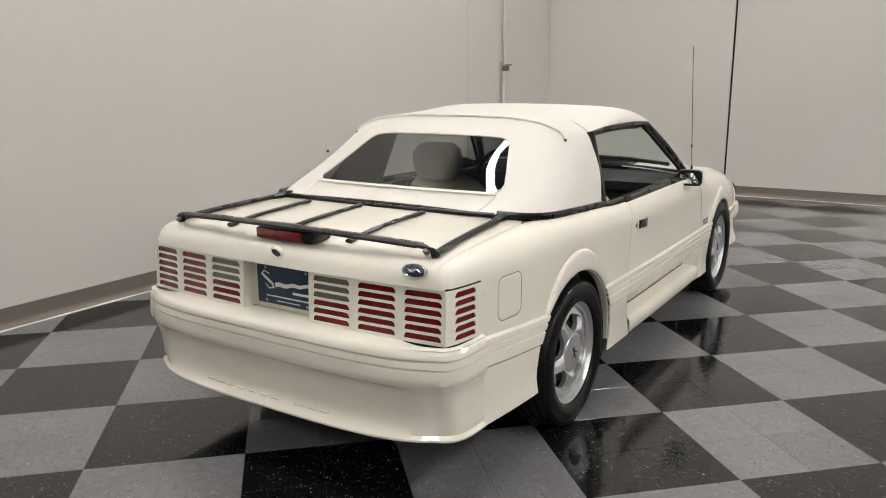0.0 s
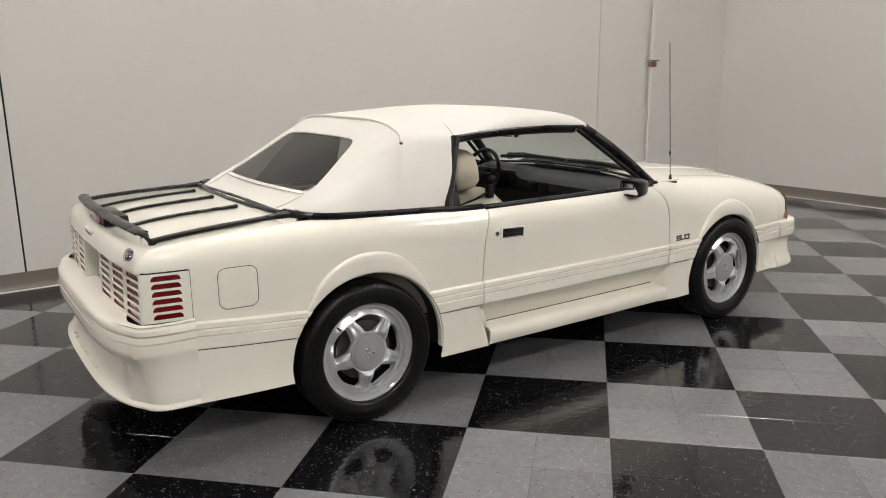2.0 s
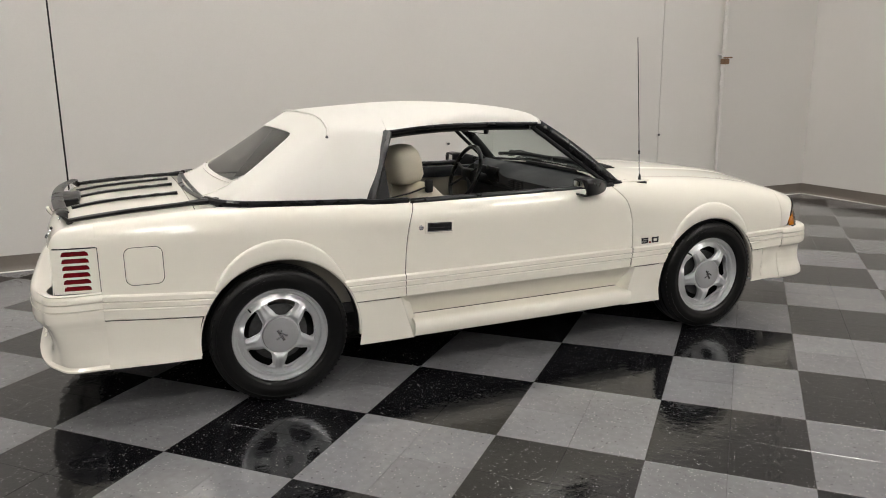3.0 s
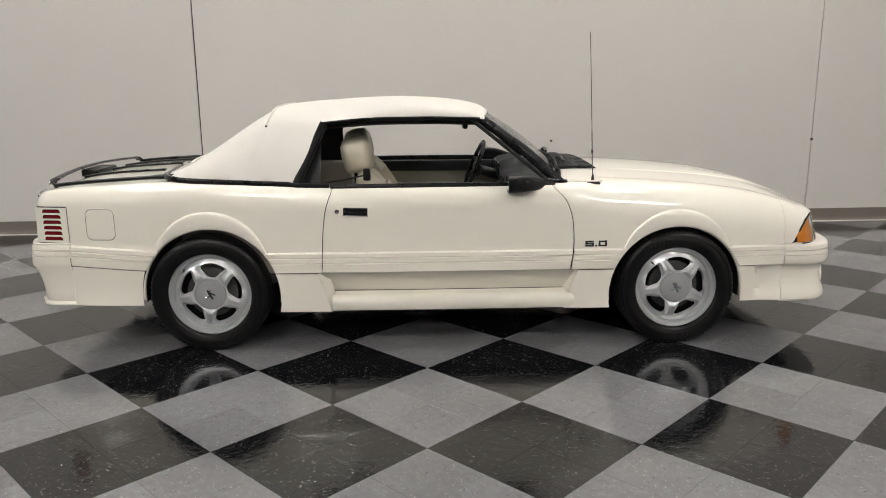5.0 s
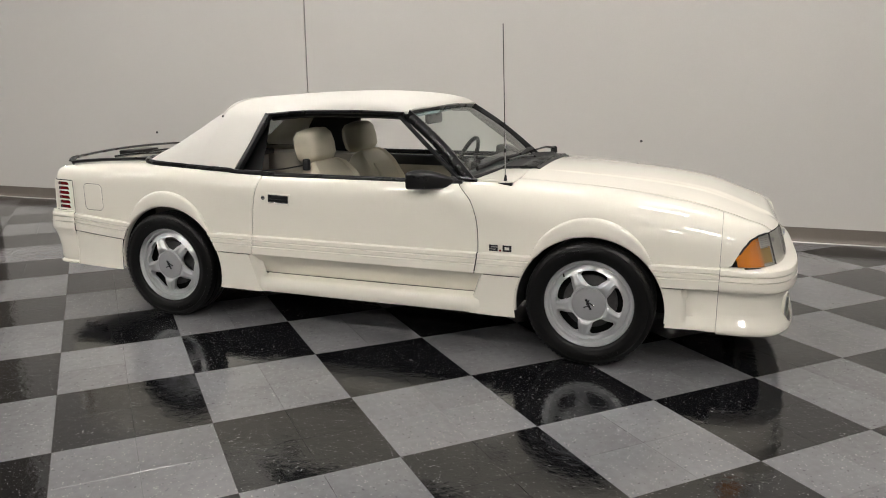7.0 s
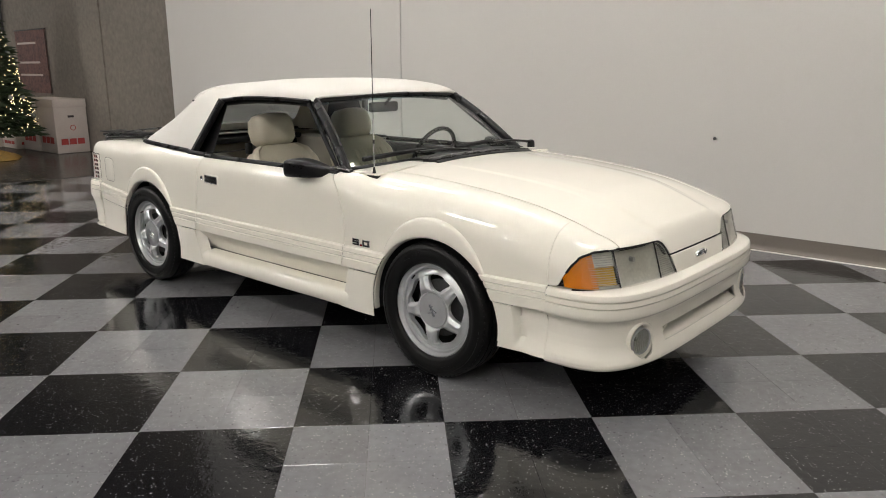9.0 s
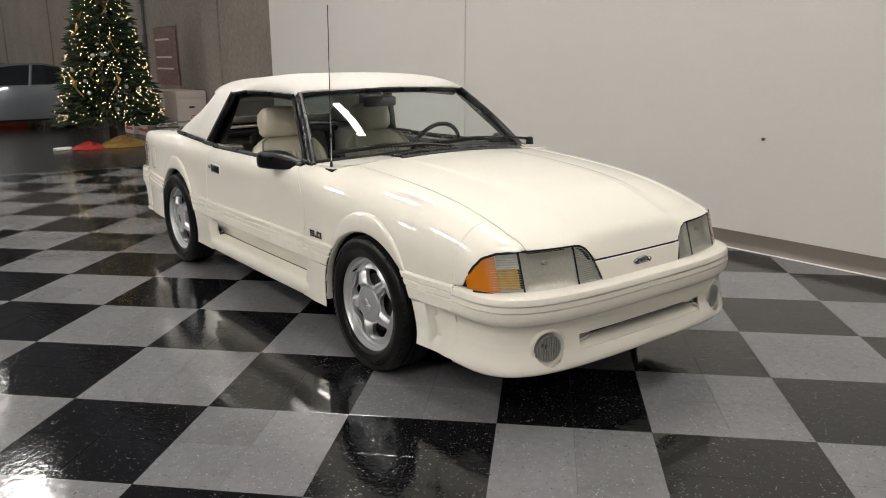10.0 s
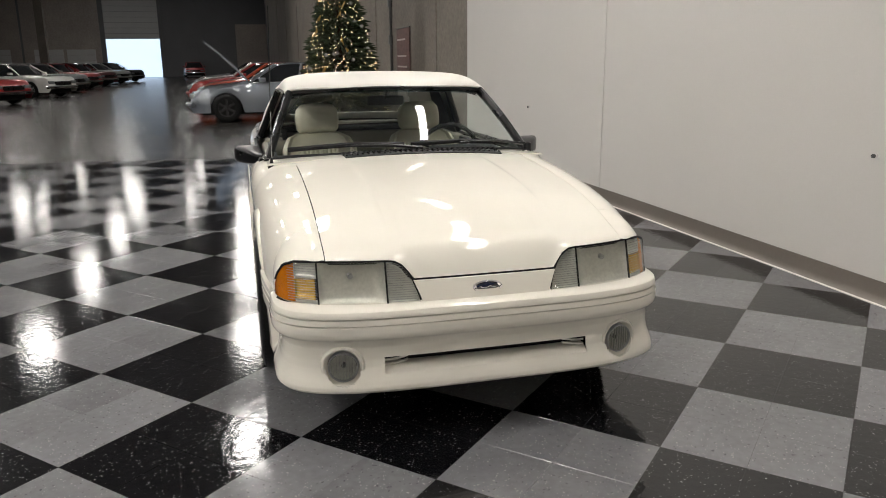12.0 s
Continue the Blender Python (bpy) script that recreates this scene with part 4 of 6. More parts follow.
for ya, yb, za, zb in ((-0.130, -0.035, 0.674, 0.683), (-0.13, 0.105, 0.652, 0.657), (-0.07, 0.05, 0.636, 0.639)):
    part("plate_bar", box((-0.8865, ya, za), (-0.8845, yb, zb)), WHITE, plate, smooth=False)
for y, z in ((0.105, 0.765), (-0.105, 0.765), (0.105, 0.634), (-0.105, 0.634)):
    part("plate_screw", lathe([(-0.003, 0.0), (-0.002, 0.005), (0.0, 0.006)], 12, Matrix.Translation((-0.8845, y, z)), "x"), DULL, plate)

# ---- trunk lid ----
def deck_point(xe, y):
    """A point of the deck: xe as at its side edge, where the profile lies; the rear edge bows out towards the middle."""
    f = min(1.0, abs(y) / 0.70)
    x = xe - 0.032 * (1 - f ** 2.4) * step(-0.45, -0.90, xe)
    return (x, y, interp(SHOULDER, xe) + 0.018 * (1 - f ** 2) * step(-0.92, -0.66, xe))


def deck_z(x, y):
    return deck_point(x + 0.02 * step(-0.6, -0.9, x), y)[2]


def deck_rows(xs):
    return [[deck_point(x, f * (interp(CUT_Y, x) - 0.002)) for f in steps(-1, 1, 44)] for x in xs]


trunk = part("trunk_lid", thick(grid(deck_rows(steps(-0.325, -0.80, 14) + steps(-0.80, -0.9165, 22)[1:])), 0.006), PAINT, car, angle=50)
part("rear_deck", thick(grid([[deck_point(x, f * min(interp(CUT_Y, x) - 0.002, line([(-0.33, 0.70), (-0.26, 0.685), (-0.19, 0.60)], x))) for f in steps(-1, 1, 30)] for x in steps(-0.3215, -0.19, 6)]), 0.006), PAINT, car)
part("trunk_gutter", grid([[(x, 0.69 * f, 0.895) for f in steps(-1, 1, 4)] for x in (-0.34, -0.31)]), SEAM, car)
for side in (-1, 1):
    rows = [[mirrored((x, interp(CUT_Y, x) + d, interp(SHOULDER, x) - 0.008), side) for d in (-0.012, 0.006)] for x in steps(-0.25, -0.905, 16)]
    part("deck_gutter", grid(rows), SEAM, car)
lk = part("trunk_lock", lathe([(0.0, 0.0), (0.002, 0.010), (0.008, 0.013), (0.006, 0.018), (-0.01, 0.019)], 24, None, "x"), IRON, trunk, "dark round trunk lock")
lk.matrix_local = pose(-0.942, -0.018, 0.850, 0, 32, 180)
part("lock_rim", lathe([(-0.012, 0.026), (0.000, 0.0255), (0.004, 0.021), (-0.004, 0.018)], 24, None, "x", False), PAINT, lk)
oval("trunk_badge", pose(-0.912, -0.62, 0.851, -32, 0, -93), 0.104, 0.050, trunk)

# luggage rack: side rails, straps and a wing-like rear bar
rack = part("luggage_rack", tube([(-0.262 - 0.02 * (1 - (y / 0.6) ** 2), y, deck_z(-0.27, y) + 0.010) for y in steps(-0.60, 0.60, 16)], 0.011, 8, 0.8), BLACK, car, "black luggage rack with a raised rear bar on the trunk")
for side in (-1, 1):
    rail = [mirrored((x, lerp(0.600, 0.648, (-0.22 - x) / 0.58), deck_z(x, 0.62) + 0.013), side) for x in steps(-0.24, -0.83, 12)]
    part("side_rail", tube(rail, 0.0145, 8, 0.75), BLACK, rack)
    part("rail_foot", tube([mirrored((x, 0.602 + 0.01 * (-0.2 - x), deck_z(x, 0.60) + 0.012), side) for x in (-0.18, -0.22, -0.28, -0.34)], [0.012, 0.024, 0.022, 0.016], 8, 0.7), BLACK, rack)
    # the bar's end: a loop that curls down to the deck, with a bright insert
    part("bar_end", tube([mirrored(p, side) for p in ((-0.852, 0.585, 0.925), (-0.850, 0.622, 0.921), (-0.842, 0.645, 0.908), (-0.832, 0.652, 0.893), (-0.822, 0.648, 0.884))], [0.022, 0.021, 0.019, 0.017, 0.015], 10, 0.45, up=(0, 0.7, 1)), BLACK, rack)
    ins = part("foot_insert", box((-0.003, -0.015, -0.012), (0.003, 0.015, 0.012), 0.003), CHROME, rack, "bright foot insert")
    ins.matrix_local = Matrix.Translation((-0.862, 0.634 * side, 0.907)) @ pose(0, 0, 0, -38 * side, 0, 8 * side)
secs = []
for y in steps(-0.60, 0.60, 26):
    f = 1 - (y / 0.60) ** 2
    secs.append([(-0.852 - 0.045 * f + a, y, 0.926 + 0.018 * f + b) for a, b in ((-0.024, -0.008), (-0.022, 0.000), (-0.006, 0.006), (0.022, 0.005), (0.028, 0.000), (0.018, -0.007), (0, -0.010))])
bm = grid(secs, True)
bmesh.ops.holes_fill(bm, edges=[e for e in bm.edges if e.is_boundary])
part("rear_bar", bm, BLACK, rack)
for y0 in (0.352, 0.055, -0.273):
    pts = [(x, y0, deck_z(x, y0) + 0.009) for x in steps(-0.36, -0.83, 12)]
    part("strap", tube(pts, [0.017] + [0.0135] * 11 + [0.018], 8, 0.55), BLACK, rack)
bl = part("brake_lamp", box((-0.905, -0.165, 0.884), (-0.80, 0.125, 0.928), 0.010), BLACK, car, "high red brake lamp in a black housing")
part("brake_lens", box((-0.909, -0.115, 0.888), (-0.902, 0.118, 0.924), 0.003), RED_LENS, bl)

# ---- soft top ----
RIB_B = [(0.0, (0.470, 0.738, 0.895)), (0.3, (0.22, 0.735, 0.905)), (0.62, (-0.05, 0.728, 0.918)), (0.82, (-0.17, 0.695, 0.925)), (0.93, (-0.225, 0.635, 0.930)), (1.0, (-0.255, 0.560, 0.934))]
RIB_E = [(0.0, (0.618, 0.600, 1.215)), (0.3, (0.345, 0.585, 1.240)), (0.36, (0.285, 0.578, 1.215)), (0.62, (0.085, 0.575, 1.105)), (0.82, (-0.075, 0.575, 1.015)), (0.93, (-0.18, 0.560, 0.962)), (1.0, (-0.258, 0.545, 0.936))]
RIB_C = [(0.0, (0.640, 0.0, 1.327)), (0.3, (0.345, 0.0, 1.300)), (0.36, (0.285, 0.0, 1.270)), (0.62, (0.035, 0.0, 1.126)), (0.82, (-0.135, 0.0, 1.020)), (0.93, (-0.235, 0.0, 0.965)), (1.0, (-0.300, 0.0, 0.940))]


# half width of the rear window, as a share of the top's width, with rounded corners
WINDOW_EDGE = [(0.40, 0.56), (0.455, 0.58), (0.458, 0.615), (0.463, 0.64), (0.470, 0.66), (0.482, 0.680), (0.50, 0.70), (0.65, 0.79), (0.80, 0.872), (0.826, 0.876), (0.838, 0.862), (0.845, 0.835), (1.0, 0.84)]
WIN_TOP, WIN_FOOT = 0.455, 0.845


def along(table, s):
    return Vector([interp([(k, v[i]) for k, v in table], s) for i in range(3)])


def rib(s):
    """Half a rib of the top's rear part, from the belt over the shoulder to the middle."""
    b, e, c = along(RIB_B, s), along(RIB_E, s), along(RIB_C, s)
    edge = line(WINDOW_EDGE, s)
    pts = []
    for u in steps(0, 1, 10)[:-1]:
        p = b.lerp(e, u)
        out = 0.016 * math.sin(math.pi * u) * step(1.0, 0.8, s)
        pts.append(p + Vector((0, out, out * 0.4)))
    for f in [1, 0.985, 0.965] + steps(0.94, edge, 3)[1:] + steps(edge, 0, 12)[1:]:
        f = max(0.0, min(f, 1))
        y = e.y * f
        k = 1 - f ** lerp(4.2, 2.4, step(0.3, 0.7, s))
        pts.append(Vector((lerp(e.x, c.x, k), y, lerp(e.z, c.z, k))))
    for _ in range(3):                     # ease the shoulder
        for i in range(6, 13):
            pts[i] = pts[i] * 0.5 + (pts[i - 1] + pts[i + 1]) * 0.25
    return pts


N_EDGE = 10 + 5          # column at the rear window's side edge
ribs_s = sorted(set([round(v, 4) for v in steps(0, 0.40, 12)] + [0.32, 0.34, 0.43, 0.455, 0.458, 0.463, 0.470, 0.482, 0.50] + [round(v, 4) for v in steps(0.53, 0.80, 8)]
                    + [0.815, 0.826, 0.833, 0.838, 0.842, 0.845, 0.86] + [round(v, 4) for v in steps(0.88, 1.0, 6)]))
table = []
for s in ribs_s:
    half = rib(s)
    table.append([Vector((p.x, -p.y, p.z)) for p in half] + [p.copy() for p in half[::-1][1:]])
cols = len(table[0])
bm, wm = bmesh.new(), bmesh.new()
vs, ws = [[bm.verts.new(p) for p in r] for r in table], [[wm.verts.new(p - Vector((-0.003, 0, 0.004))) for p in r] for r in table]
for i, s in enumerate(ribs_s[:-1]):
    for j in range(cols - 1):
        glassy = WIN_TOP - 1e-6 <= s < WIN_FOOT - 1e-6 and N_EDGE <= j < cols - 1 - N_EDGE
        (wm if glassy else bm).faces.new([(ws if glassy else vs)[a][b] for a, b in ((i, j), (i, j + 1), (i + 1, j + 1), (i + 1, j))])
for m_ in (bm, wm):
    for v in [v for v in m_.verts if not v.link_faces]:
        m_.verts.remove(v)
soft = part("soft_top", thick(bm, 0.006), CANVAS, car, "white vinyl convertible top with a tinted rear window", angle=50)
rwin = part("rear_window", wm, REAR_GLASS, soft)
rwin.visible_shadow = False

# welt under the window and the creases of the folded rear curtain
half = rib(0.865)
pts = [(p.x - 0.003, -p.y, p.z + 0.003) for p in half[N_EDGE - 1:]] + [(p.x - 0.003, p.y, p.z + 0.003) for p in half[N_EDGE - 1:][::-1][1:]]
part("window_welt", tube(pts, 0.006, 6, 0.7), CANVAS, soft)
for side in (-1, 1):
    pts = []
    for s in steps(0.80, 0.985, 8):
        p = rib(s)[N_EDGE - 1 if s > 0.85 else N_EDGE]
        pts.append((p.x - 0.002, side * p.y, p.z + 0.002))
    part("curtain_crease", tube(pts, 0.004, 6, 0.7), CANVAS, soft)

# roof forward of the side window's rear corner
ROOF_C = [(0.62, 1.3255), (0.64, 1.3265), (0.8, 1.336), (1.0, 1.340), (1.2, 1.333), (1.36, 1.318), (1.46, 1.300), (1.52, 1.280), (1.535, 1.262)]
ROOF_E = [(0.618, 1.215), (0.8, 1.232), (1.0, 1.240), (1.2, 1.240), (1.38, 1.235), (1.46, 1.232), (1.53, 1.230)]


def roof_row(x0):
    u = (x0 - 0.618) / (1.535 - 0.618)
    pts = []
    w = lerp(0.600, 0.600, u) + 0.012 * math.sin(math.pi * u)
    zc, ze = interp(ROOF_C, x0), interp(ROOF_E, x0)
    for f in steps(-1, 1, 56):
        g = math.copysign(1 - (1 - abs(f)) ** 1.7, f)
        bow = 0.022 * (1 - u) * (1 - abs(g) ** 2.2) - 0.05 * u * u * abs(g) ** 2.2
        soft_ = 1 - abs(g) ** 4.2
        boxy = 0.80 * max(0.0, 1 - abs(g) ** 14) ** 0.5 + 0.20 * (1 - abs(g) ** 2.4)
        pts.append((x0 + bow, w * g, ze + (zc - ze) * lerp(soft_, boxy, step(0.05, 0.6, u))))
    return pts


xs = [0.618 + (1.535 - 0.618) * (1 - (1 - u) ** 1.5) for u in steps(0, 1, 26)]
part("roof_panel", thick(grid([roof_row(x) for x in xs]), 0.007), CANVAS, soft, angle=50)
part("front_welt", tube([(p[0] + 0.002, p[1], p[2] - 0.004) for p in roof_row(1.535)], 0.009, 8), CANVAS, soft)
half = rib(0.315)
pts = [(p.x - 0.004, -p.y, p.z + 0.004) for p in half[9:]] + [(p.x - 0.004, p.y, p.z + 0.004) for p in half[9:][::-1][1:]]
part("seam_piping", tube(pts, 0.0055, 6), CANVAS, soft)
for side in (-1, 1):
    p = half[9]
    part("seam_clip", lathe([(-0.006, 0.006), (0.006, 0.006)], 12, Matrix.Translation((p.x - 0.004, side * (p.y + 0.002), p.z - 0.002))), IRON, soft)
    # black frame round the open side window: rear edge, roof edge
    rear = [mirrored((lerp(0.476, 0.622, u), lerp(0.738, 0.604, u) - 0.004, lerp(0.892, 1.212, u)), side) for u in steps(0, 1, 8)]
    part("window_channel", tube(rear, 0.023, 8, 1.0, up=(0, 1, 0)), BLACK, car)
    rail = [mirrored((x, 0.598 + 0.010 * math.sin(math.pi * (x - 0.618) / 0.9), interp(ROOF_E, x) - 0.006), side) for x in steps(0.61, 1.47, 14)]
    part("roof_rail", tube(rail, 0.013, 8, 0.9), BLACK, car)
    # A-pillar
    base_p, top_p = Vector(mirrored((1.885, 0.728, 0.898), side)), Vector(mirrored((1.462, 0.572, 1.236), side))
    bm = bmesh.new()
    add_tube(bm, [base_p.lerp(top_p, u) + Vector((0.010 * math.sin(math.pi * u), 0, 0.012 * math.sin(math.pi * u))) for u in steps(-0.03, 0.955, 10)], 0.030, 10, 0.75, up=(0, 1, 0))
    part("windshield_pillar", bm, BLACK, car)
    part("pillar_seal", tube([base_p.lerp(top_p, u) + Vector((-0.040, side * 0.012, -0.008)) for u in steps(-0.02, 0.955, 8)], 0.012, 8, 1.0, up=(0, 1, 0)), BLACK_MATTE, car)
    part("quarter_trim", tube([mirrored((1.93 - 0.10 * u, 0.735 + 0.006 * u, 0.895 + 0.012 * u), side) for u in steps(0, 1, 5)], 0.018, 8, 0.8), BLACK, car)
    # belt trim at the foot of the top
    bm = bmesh.new()
    trail = [mirrored((x, interp(CUT_Y, x) + 0.016, 0.889 + 0.002), side) for x in steps(0.66, 0.48, 4)]
    for s in steps(0.04, 1.0, 26):
        p = along(RIB_B, s)
        out = max(p.y, min(interp(CUT_Y, p.x), p.y + 0.03)) if s < 0.8 else p.y
        trail.append(mirrored((p.x - 0.004, out + 0.010, max(p.z, interp(SHOULDER, p.x)) + 0.003), side))
    add_tube(bm, trail, 0.0155, 8, 1.15)
    part("belt_trim", bm, BLACK, car)
part("deck_trim", tube([(-0.268 - 0.045 * (1 - (y / 0.56) ** 2), y, 0.937) for y in steps(-0.56, 0.56, 16)], 0.012, 8, 0.8), BLACK, car)

# ---- windshield ----
def screen(u, v):
    """u: across, -1 to 1; v: 0 at the cowl, 1 at the header."""
    w = lerp(0.715, 0.560, v)
    x = lerp(1.885 + 0.085 * (1 - u * u), 1.470 + 0.055 * (1 - u * u), v) + 0.018 * math.sin(math.pi * v)
    z = lerp(0.902 + 0.018 * (1 - u * u), 1.236 + 0.022 * (1 - u * u), v) + 0.014 * math.sin(math.pi * v)
    return (x, w * u, z)


glz = part("windshield", grid([[screen(u, v) for u in steps(-1, 1, 24)] for v in steps(0, 1, 14)]), WINDSHIELD, car, "clear laminated windshield in a black frame")
glz.visible_shadow = False
bm = bmesh.new()
add_tube(bm, [screen(u, 0.975) for u in steps(-1.0, 1.0, 20)], 0.019, 8, 0.7)
part("header_rail", bm, BLACK, car)
part("screen_seal", tube([screen(u, 0.0) for u in steps(-1, 1, 20)], 0.013, 8), BLACK_MATTE, car)
tint = [[Vector(screen(u, v)) - Vector((0.004, 0, 0.002)) for u in steps(-0.99, 0.99, 20)] for v in (0.90, 0.95, 1.0)]
sh = part("shade_band", grid(tint), glass("blue_shade_glass", (0.45, 0.62, 0.68)), glz)
sh.visible_shadow = False
# wipers, parked
for k, (y0, y1) in enumerate(((0.02, -0.62), (0.64, 0.04))):
    wp = part("wiper", tube([(2.03, y0 + 0.05, 0.948), (2.01, lerp(y0, y1, 0.2), 0.968), (1.985, lerp(y0, y1, 0.55), 0.966)], [0.014, 0.010, 0.007], 8, 0.7), BLACK, car, "black parked wiper")
    part("blade", tube([Vector(screen(y / 0.7, 0.09 - 0.05 * abs(u - 0.5))) + Vector((0.014, 0, 0.016)) for u, y in [(u, lerp(y0 - 0.02, y1, u)) for u in steps(0, 1, 8)]], 0.009, 6, 1.4), BLACK_MATTE, wp)
    part("pivot", lathe([(0.915, 0.024), (0.952, 0.022), (0.960, 0.010), (0.961, 0.0)], 14, Matrix.Translation((2.03, y0 + 0.05, 0)), "z"), BLACK_MATTE, wp)

# antenna on the right fender
ant = part("antenna", box((2.035, -0.740, 0.876), (2.113, -0.702, 0.893), 0.006), BLACK_MATTE, car, "black whip antenna on the fender")
part("antenna_foot", lathe([(0.888, 0.016), (0.905, 0.009), (0.93, 0.005), (0.935, 0.0)], 12, Matrix.Translation((2.074, -0.719, 0)), "z"), BLACK_MATTE, ant)
part("mast", tube([(2.074, -0.719, 0.90), (2.064, -0.709, 1.16)], 0.0035, 8), CHROME, ant)
part("mast_tip", tube([(2.064, -0.709, 1.16), (2.043, -0.689, 1.675)], 0.0022, 6), BLACK, ant)
part("mast_joint", tube([(2.068, -0.713, 1.045), (2.067, -0.712, 1.065)], 0.0055, 8), BLACK, ant)

# ---- wheels ----
def wheel(x, side, turn):
    w = part("wheel", lathe([(-0.10, 0.200), (-0.03, 0.203), (0.035, 0.206), (0.050, 0.214), (0.056, 0.2215), (0.060, 0.2225), (0.0605, 0.218), (0.054, 0.213), (0.042, 0.2085), (0.040, 0.199), (0.030, 0.194)], 64, None, "y", False), SILVER, car,
             "five-spoke silver alloy wheel with a black tyre")
    # pierced face: five star-shaped spokes round a domed hub
    HOLE = [(0.0935, 0.008), (0.095, 0.017), (0.099, 0.024), (0.108, 0.031), (0.122, 0.042), (0.138, 0.056), (0.149, 0.066), (0.157, 0.070), (0.163, 0.066), (0.1665, 0.048)]
    radii = [0.076, 0.082, 0.088, 0.0933] + [r for r, _ in HOLE] + [0.1667, 0.172, 0.180, 0.188, 0.195, 0.2005, 0.2025]
    bm = bmesh.new()
    for k in range(5):
        rows = []
        for r in radii:
            h = line(HOLE, r) / r if 0.0934 < r < 0.1666 else 0.0
            row = []
            for u in steps(0, 1, 20):
                a = 2 * math.pi * k / 5 + lerp(h, 2 * math.pi / 5 - h, u)
                v = 1 - abs(2 * u - 1)
                y = 0.027 + 0.024 * step(0.190, 0.105, r) + 0.016 * step(0.05, 0.55, v) * step(0.198, 0.170, r) * step(0.088, 0.105, r) - 0.003 * step(0.6, 1.0, v) * step(0.10, 0.12, r) * step(0.18, 0.15, r)
                row.append((r * math.sin(a), y, r * math.cos(a)))
            rows.append(row)
        add_grid(bm, rows)
    bmesh.ops.remove_doubles(bm, verts=bm.verts, dist=1e-4)
    part("spokes", thick(bm, 0.022), SILVER, w, angle=42)
    part("hub", lathe([(0.0615, 0.0), (0.061, 0.066), (0.0585, 0.081), (0.052, 0.0855), (0.035, 0.086)], 48), DULL, w)
    bm = bmesh.new()
    for ax, az, aw, ah, ar in ((0, 0, 0.012, 0.060, 35), (-0.008, 0.006, 0.046, 0.008, -20), (0.006, -0.012, 0.034, 0.007, 30), (0.004, 0.010, 0.030, 0.006, 70)):
        add_box(bm, (-aw / 2, 0.0, -ah / 2), (aw / 2, 0.0035, ah / 2), 0.001, Matrix.Translation((ax, 0.0605, az)) @ pose(0, 0, 0, 0, ar, 0))
    part("hub_emblem", bm, CHROME, w, smooth=False)
    part("brake_disc", lathe([(-0.02, 0.06), (0.004, 0.06), (0.004, 0.135), (-0.016, 0.135), (-0.02, 0.06)], 40, None, "y", False), IRON, w)
    part("barrel", lathe([(-0.10, 0.199), (-0.02, 0.201), (0.028, 0.2)], 48, None, "y", False), SEAM, w)
    part("back_plate", lathe([(-0.03, 0.0), (-0.03, 0.199)], 40), SEAM, w)
    R = WHEEL_R
    prof = [(-0.112, 0.222), (-0.118, 0.25), (-0.116, 0.285), (-0.104, 0.308), (-0.088, R - 0.002), (-0.062, R), (-0.061, R - 0.007), (-0.055, R - 0.007), (-0.054, R), (-0.022, R + 0.0005), (-0.021, R - 0.007),
            (-0.014, R - 0.007), (-0.013, R + 0.0005), (0.020, R + 0.0005), (0.021, R - 0.007), (0.028, R - 0.007), (0.029, R), (0.052, R - 0.001), (0.066, R - 0.007), (0.075, 0.303), (0.079, 0.292), (0.0765, 0.290), (0.082, 0.272), (0.0835, 0.258),
            (0.081, 0.254), (0.079, 0.240), (0.073, 0.228), (0.064, 0.2225), (0.056, 0.2215), (0.045, 0.2215)]
    ty = part("tyre", lathe(prof, 96, None, "y", False), RUBBER, w, "black radial tyre")
    bm = bmesh.new()
    for k in range(72):                     # shoulder blocks
        a = 2 * math.pi * k / 72
        add_box(bm, (-0.0045, 0.046, 0.298), (0.0045, 0.0705, R - 0.0065), 0.0, Matrix.Rotation(a, 4, "Y"))
    tagged(part("shoulder_tread", bm, RUBBER, ty, smooth=False), kind="stuff")
    bm = bmesh.new()
    for a0, n_, size in ((200, 5, 0.016), (20, 5, 0.016)):
        for k in range(n_):                 # raised sidewall bars in place of lettering
            a = radians(a0 + 5.2 * k)
            add_box(bm, (-0.007, 0.078, 0.262), (0.007, 0.0845, 0.262 + size), 0.0, Matrix.Rotation(a, 4, "Y"))
    tagged(part("sidewall_marking", bm, RUBBER, ty, smooth=False), kind="stuff")
    part("valve", tube([(0.15, 0.034, 0.118), (0.143, 0.058, 0.112)], 0.004, 6), BLACK, w)
    w.location = (x, side * 0.752, WHEEL_Z)
    w.rotation_euler = (0, radians(turn), 0 if side > 0 else math.pi)
    return w


for x, side, turn in ((AXLE_R, -1, -6), (AXLE_F, -1, -8), (AXLE_R, 1, 40), (AXLE_F, 1, 3)):
    wheel(x, side, turn)

# ---- underbody and cabin ----
part("underbody", box((-0.72, -0.62, 0.24), (3.20, 0.62, 0.36), 0.03), SEAM, car)
part("rear_axle", tube([(0.0, y, 0.30) for y in (-0.62, 0, 0.62)], [0.05, 0.09, 0.05], 12), SEAM, car)
part("bulkhead", box((1.95, -0.70, 0.34), (2.02, 0.70, 0.885), 0.01), SEAM, car)
part("engine_bay", box((2.02, -0.46, 0.34), (3.28, 0.46, 0.66), 0.01), SEAM, car)
part("trunk_box", box((-0.80, -0.56, 0.34), (-0.30, 0.56, 0.86), 0.01), SEAM, car)
part("cabin_floor", box((-0.10, -0.72, 0.35), (1.96, 0.72, 0.40), 0.01), CARPET, car)
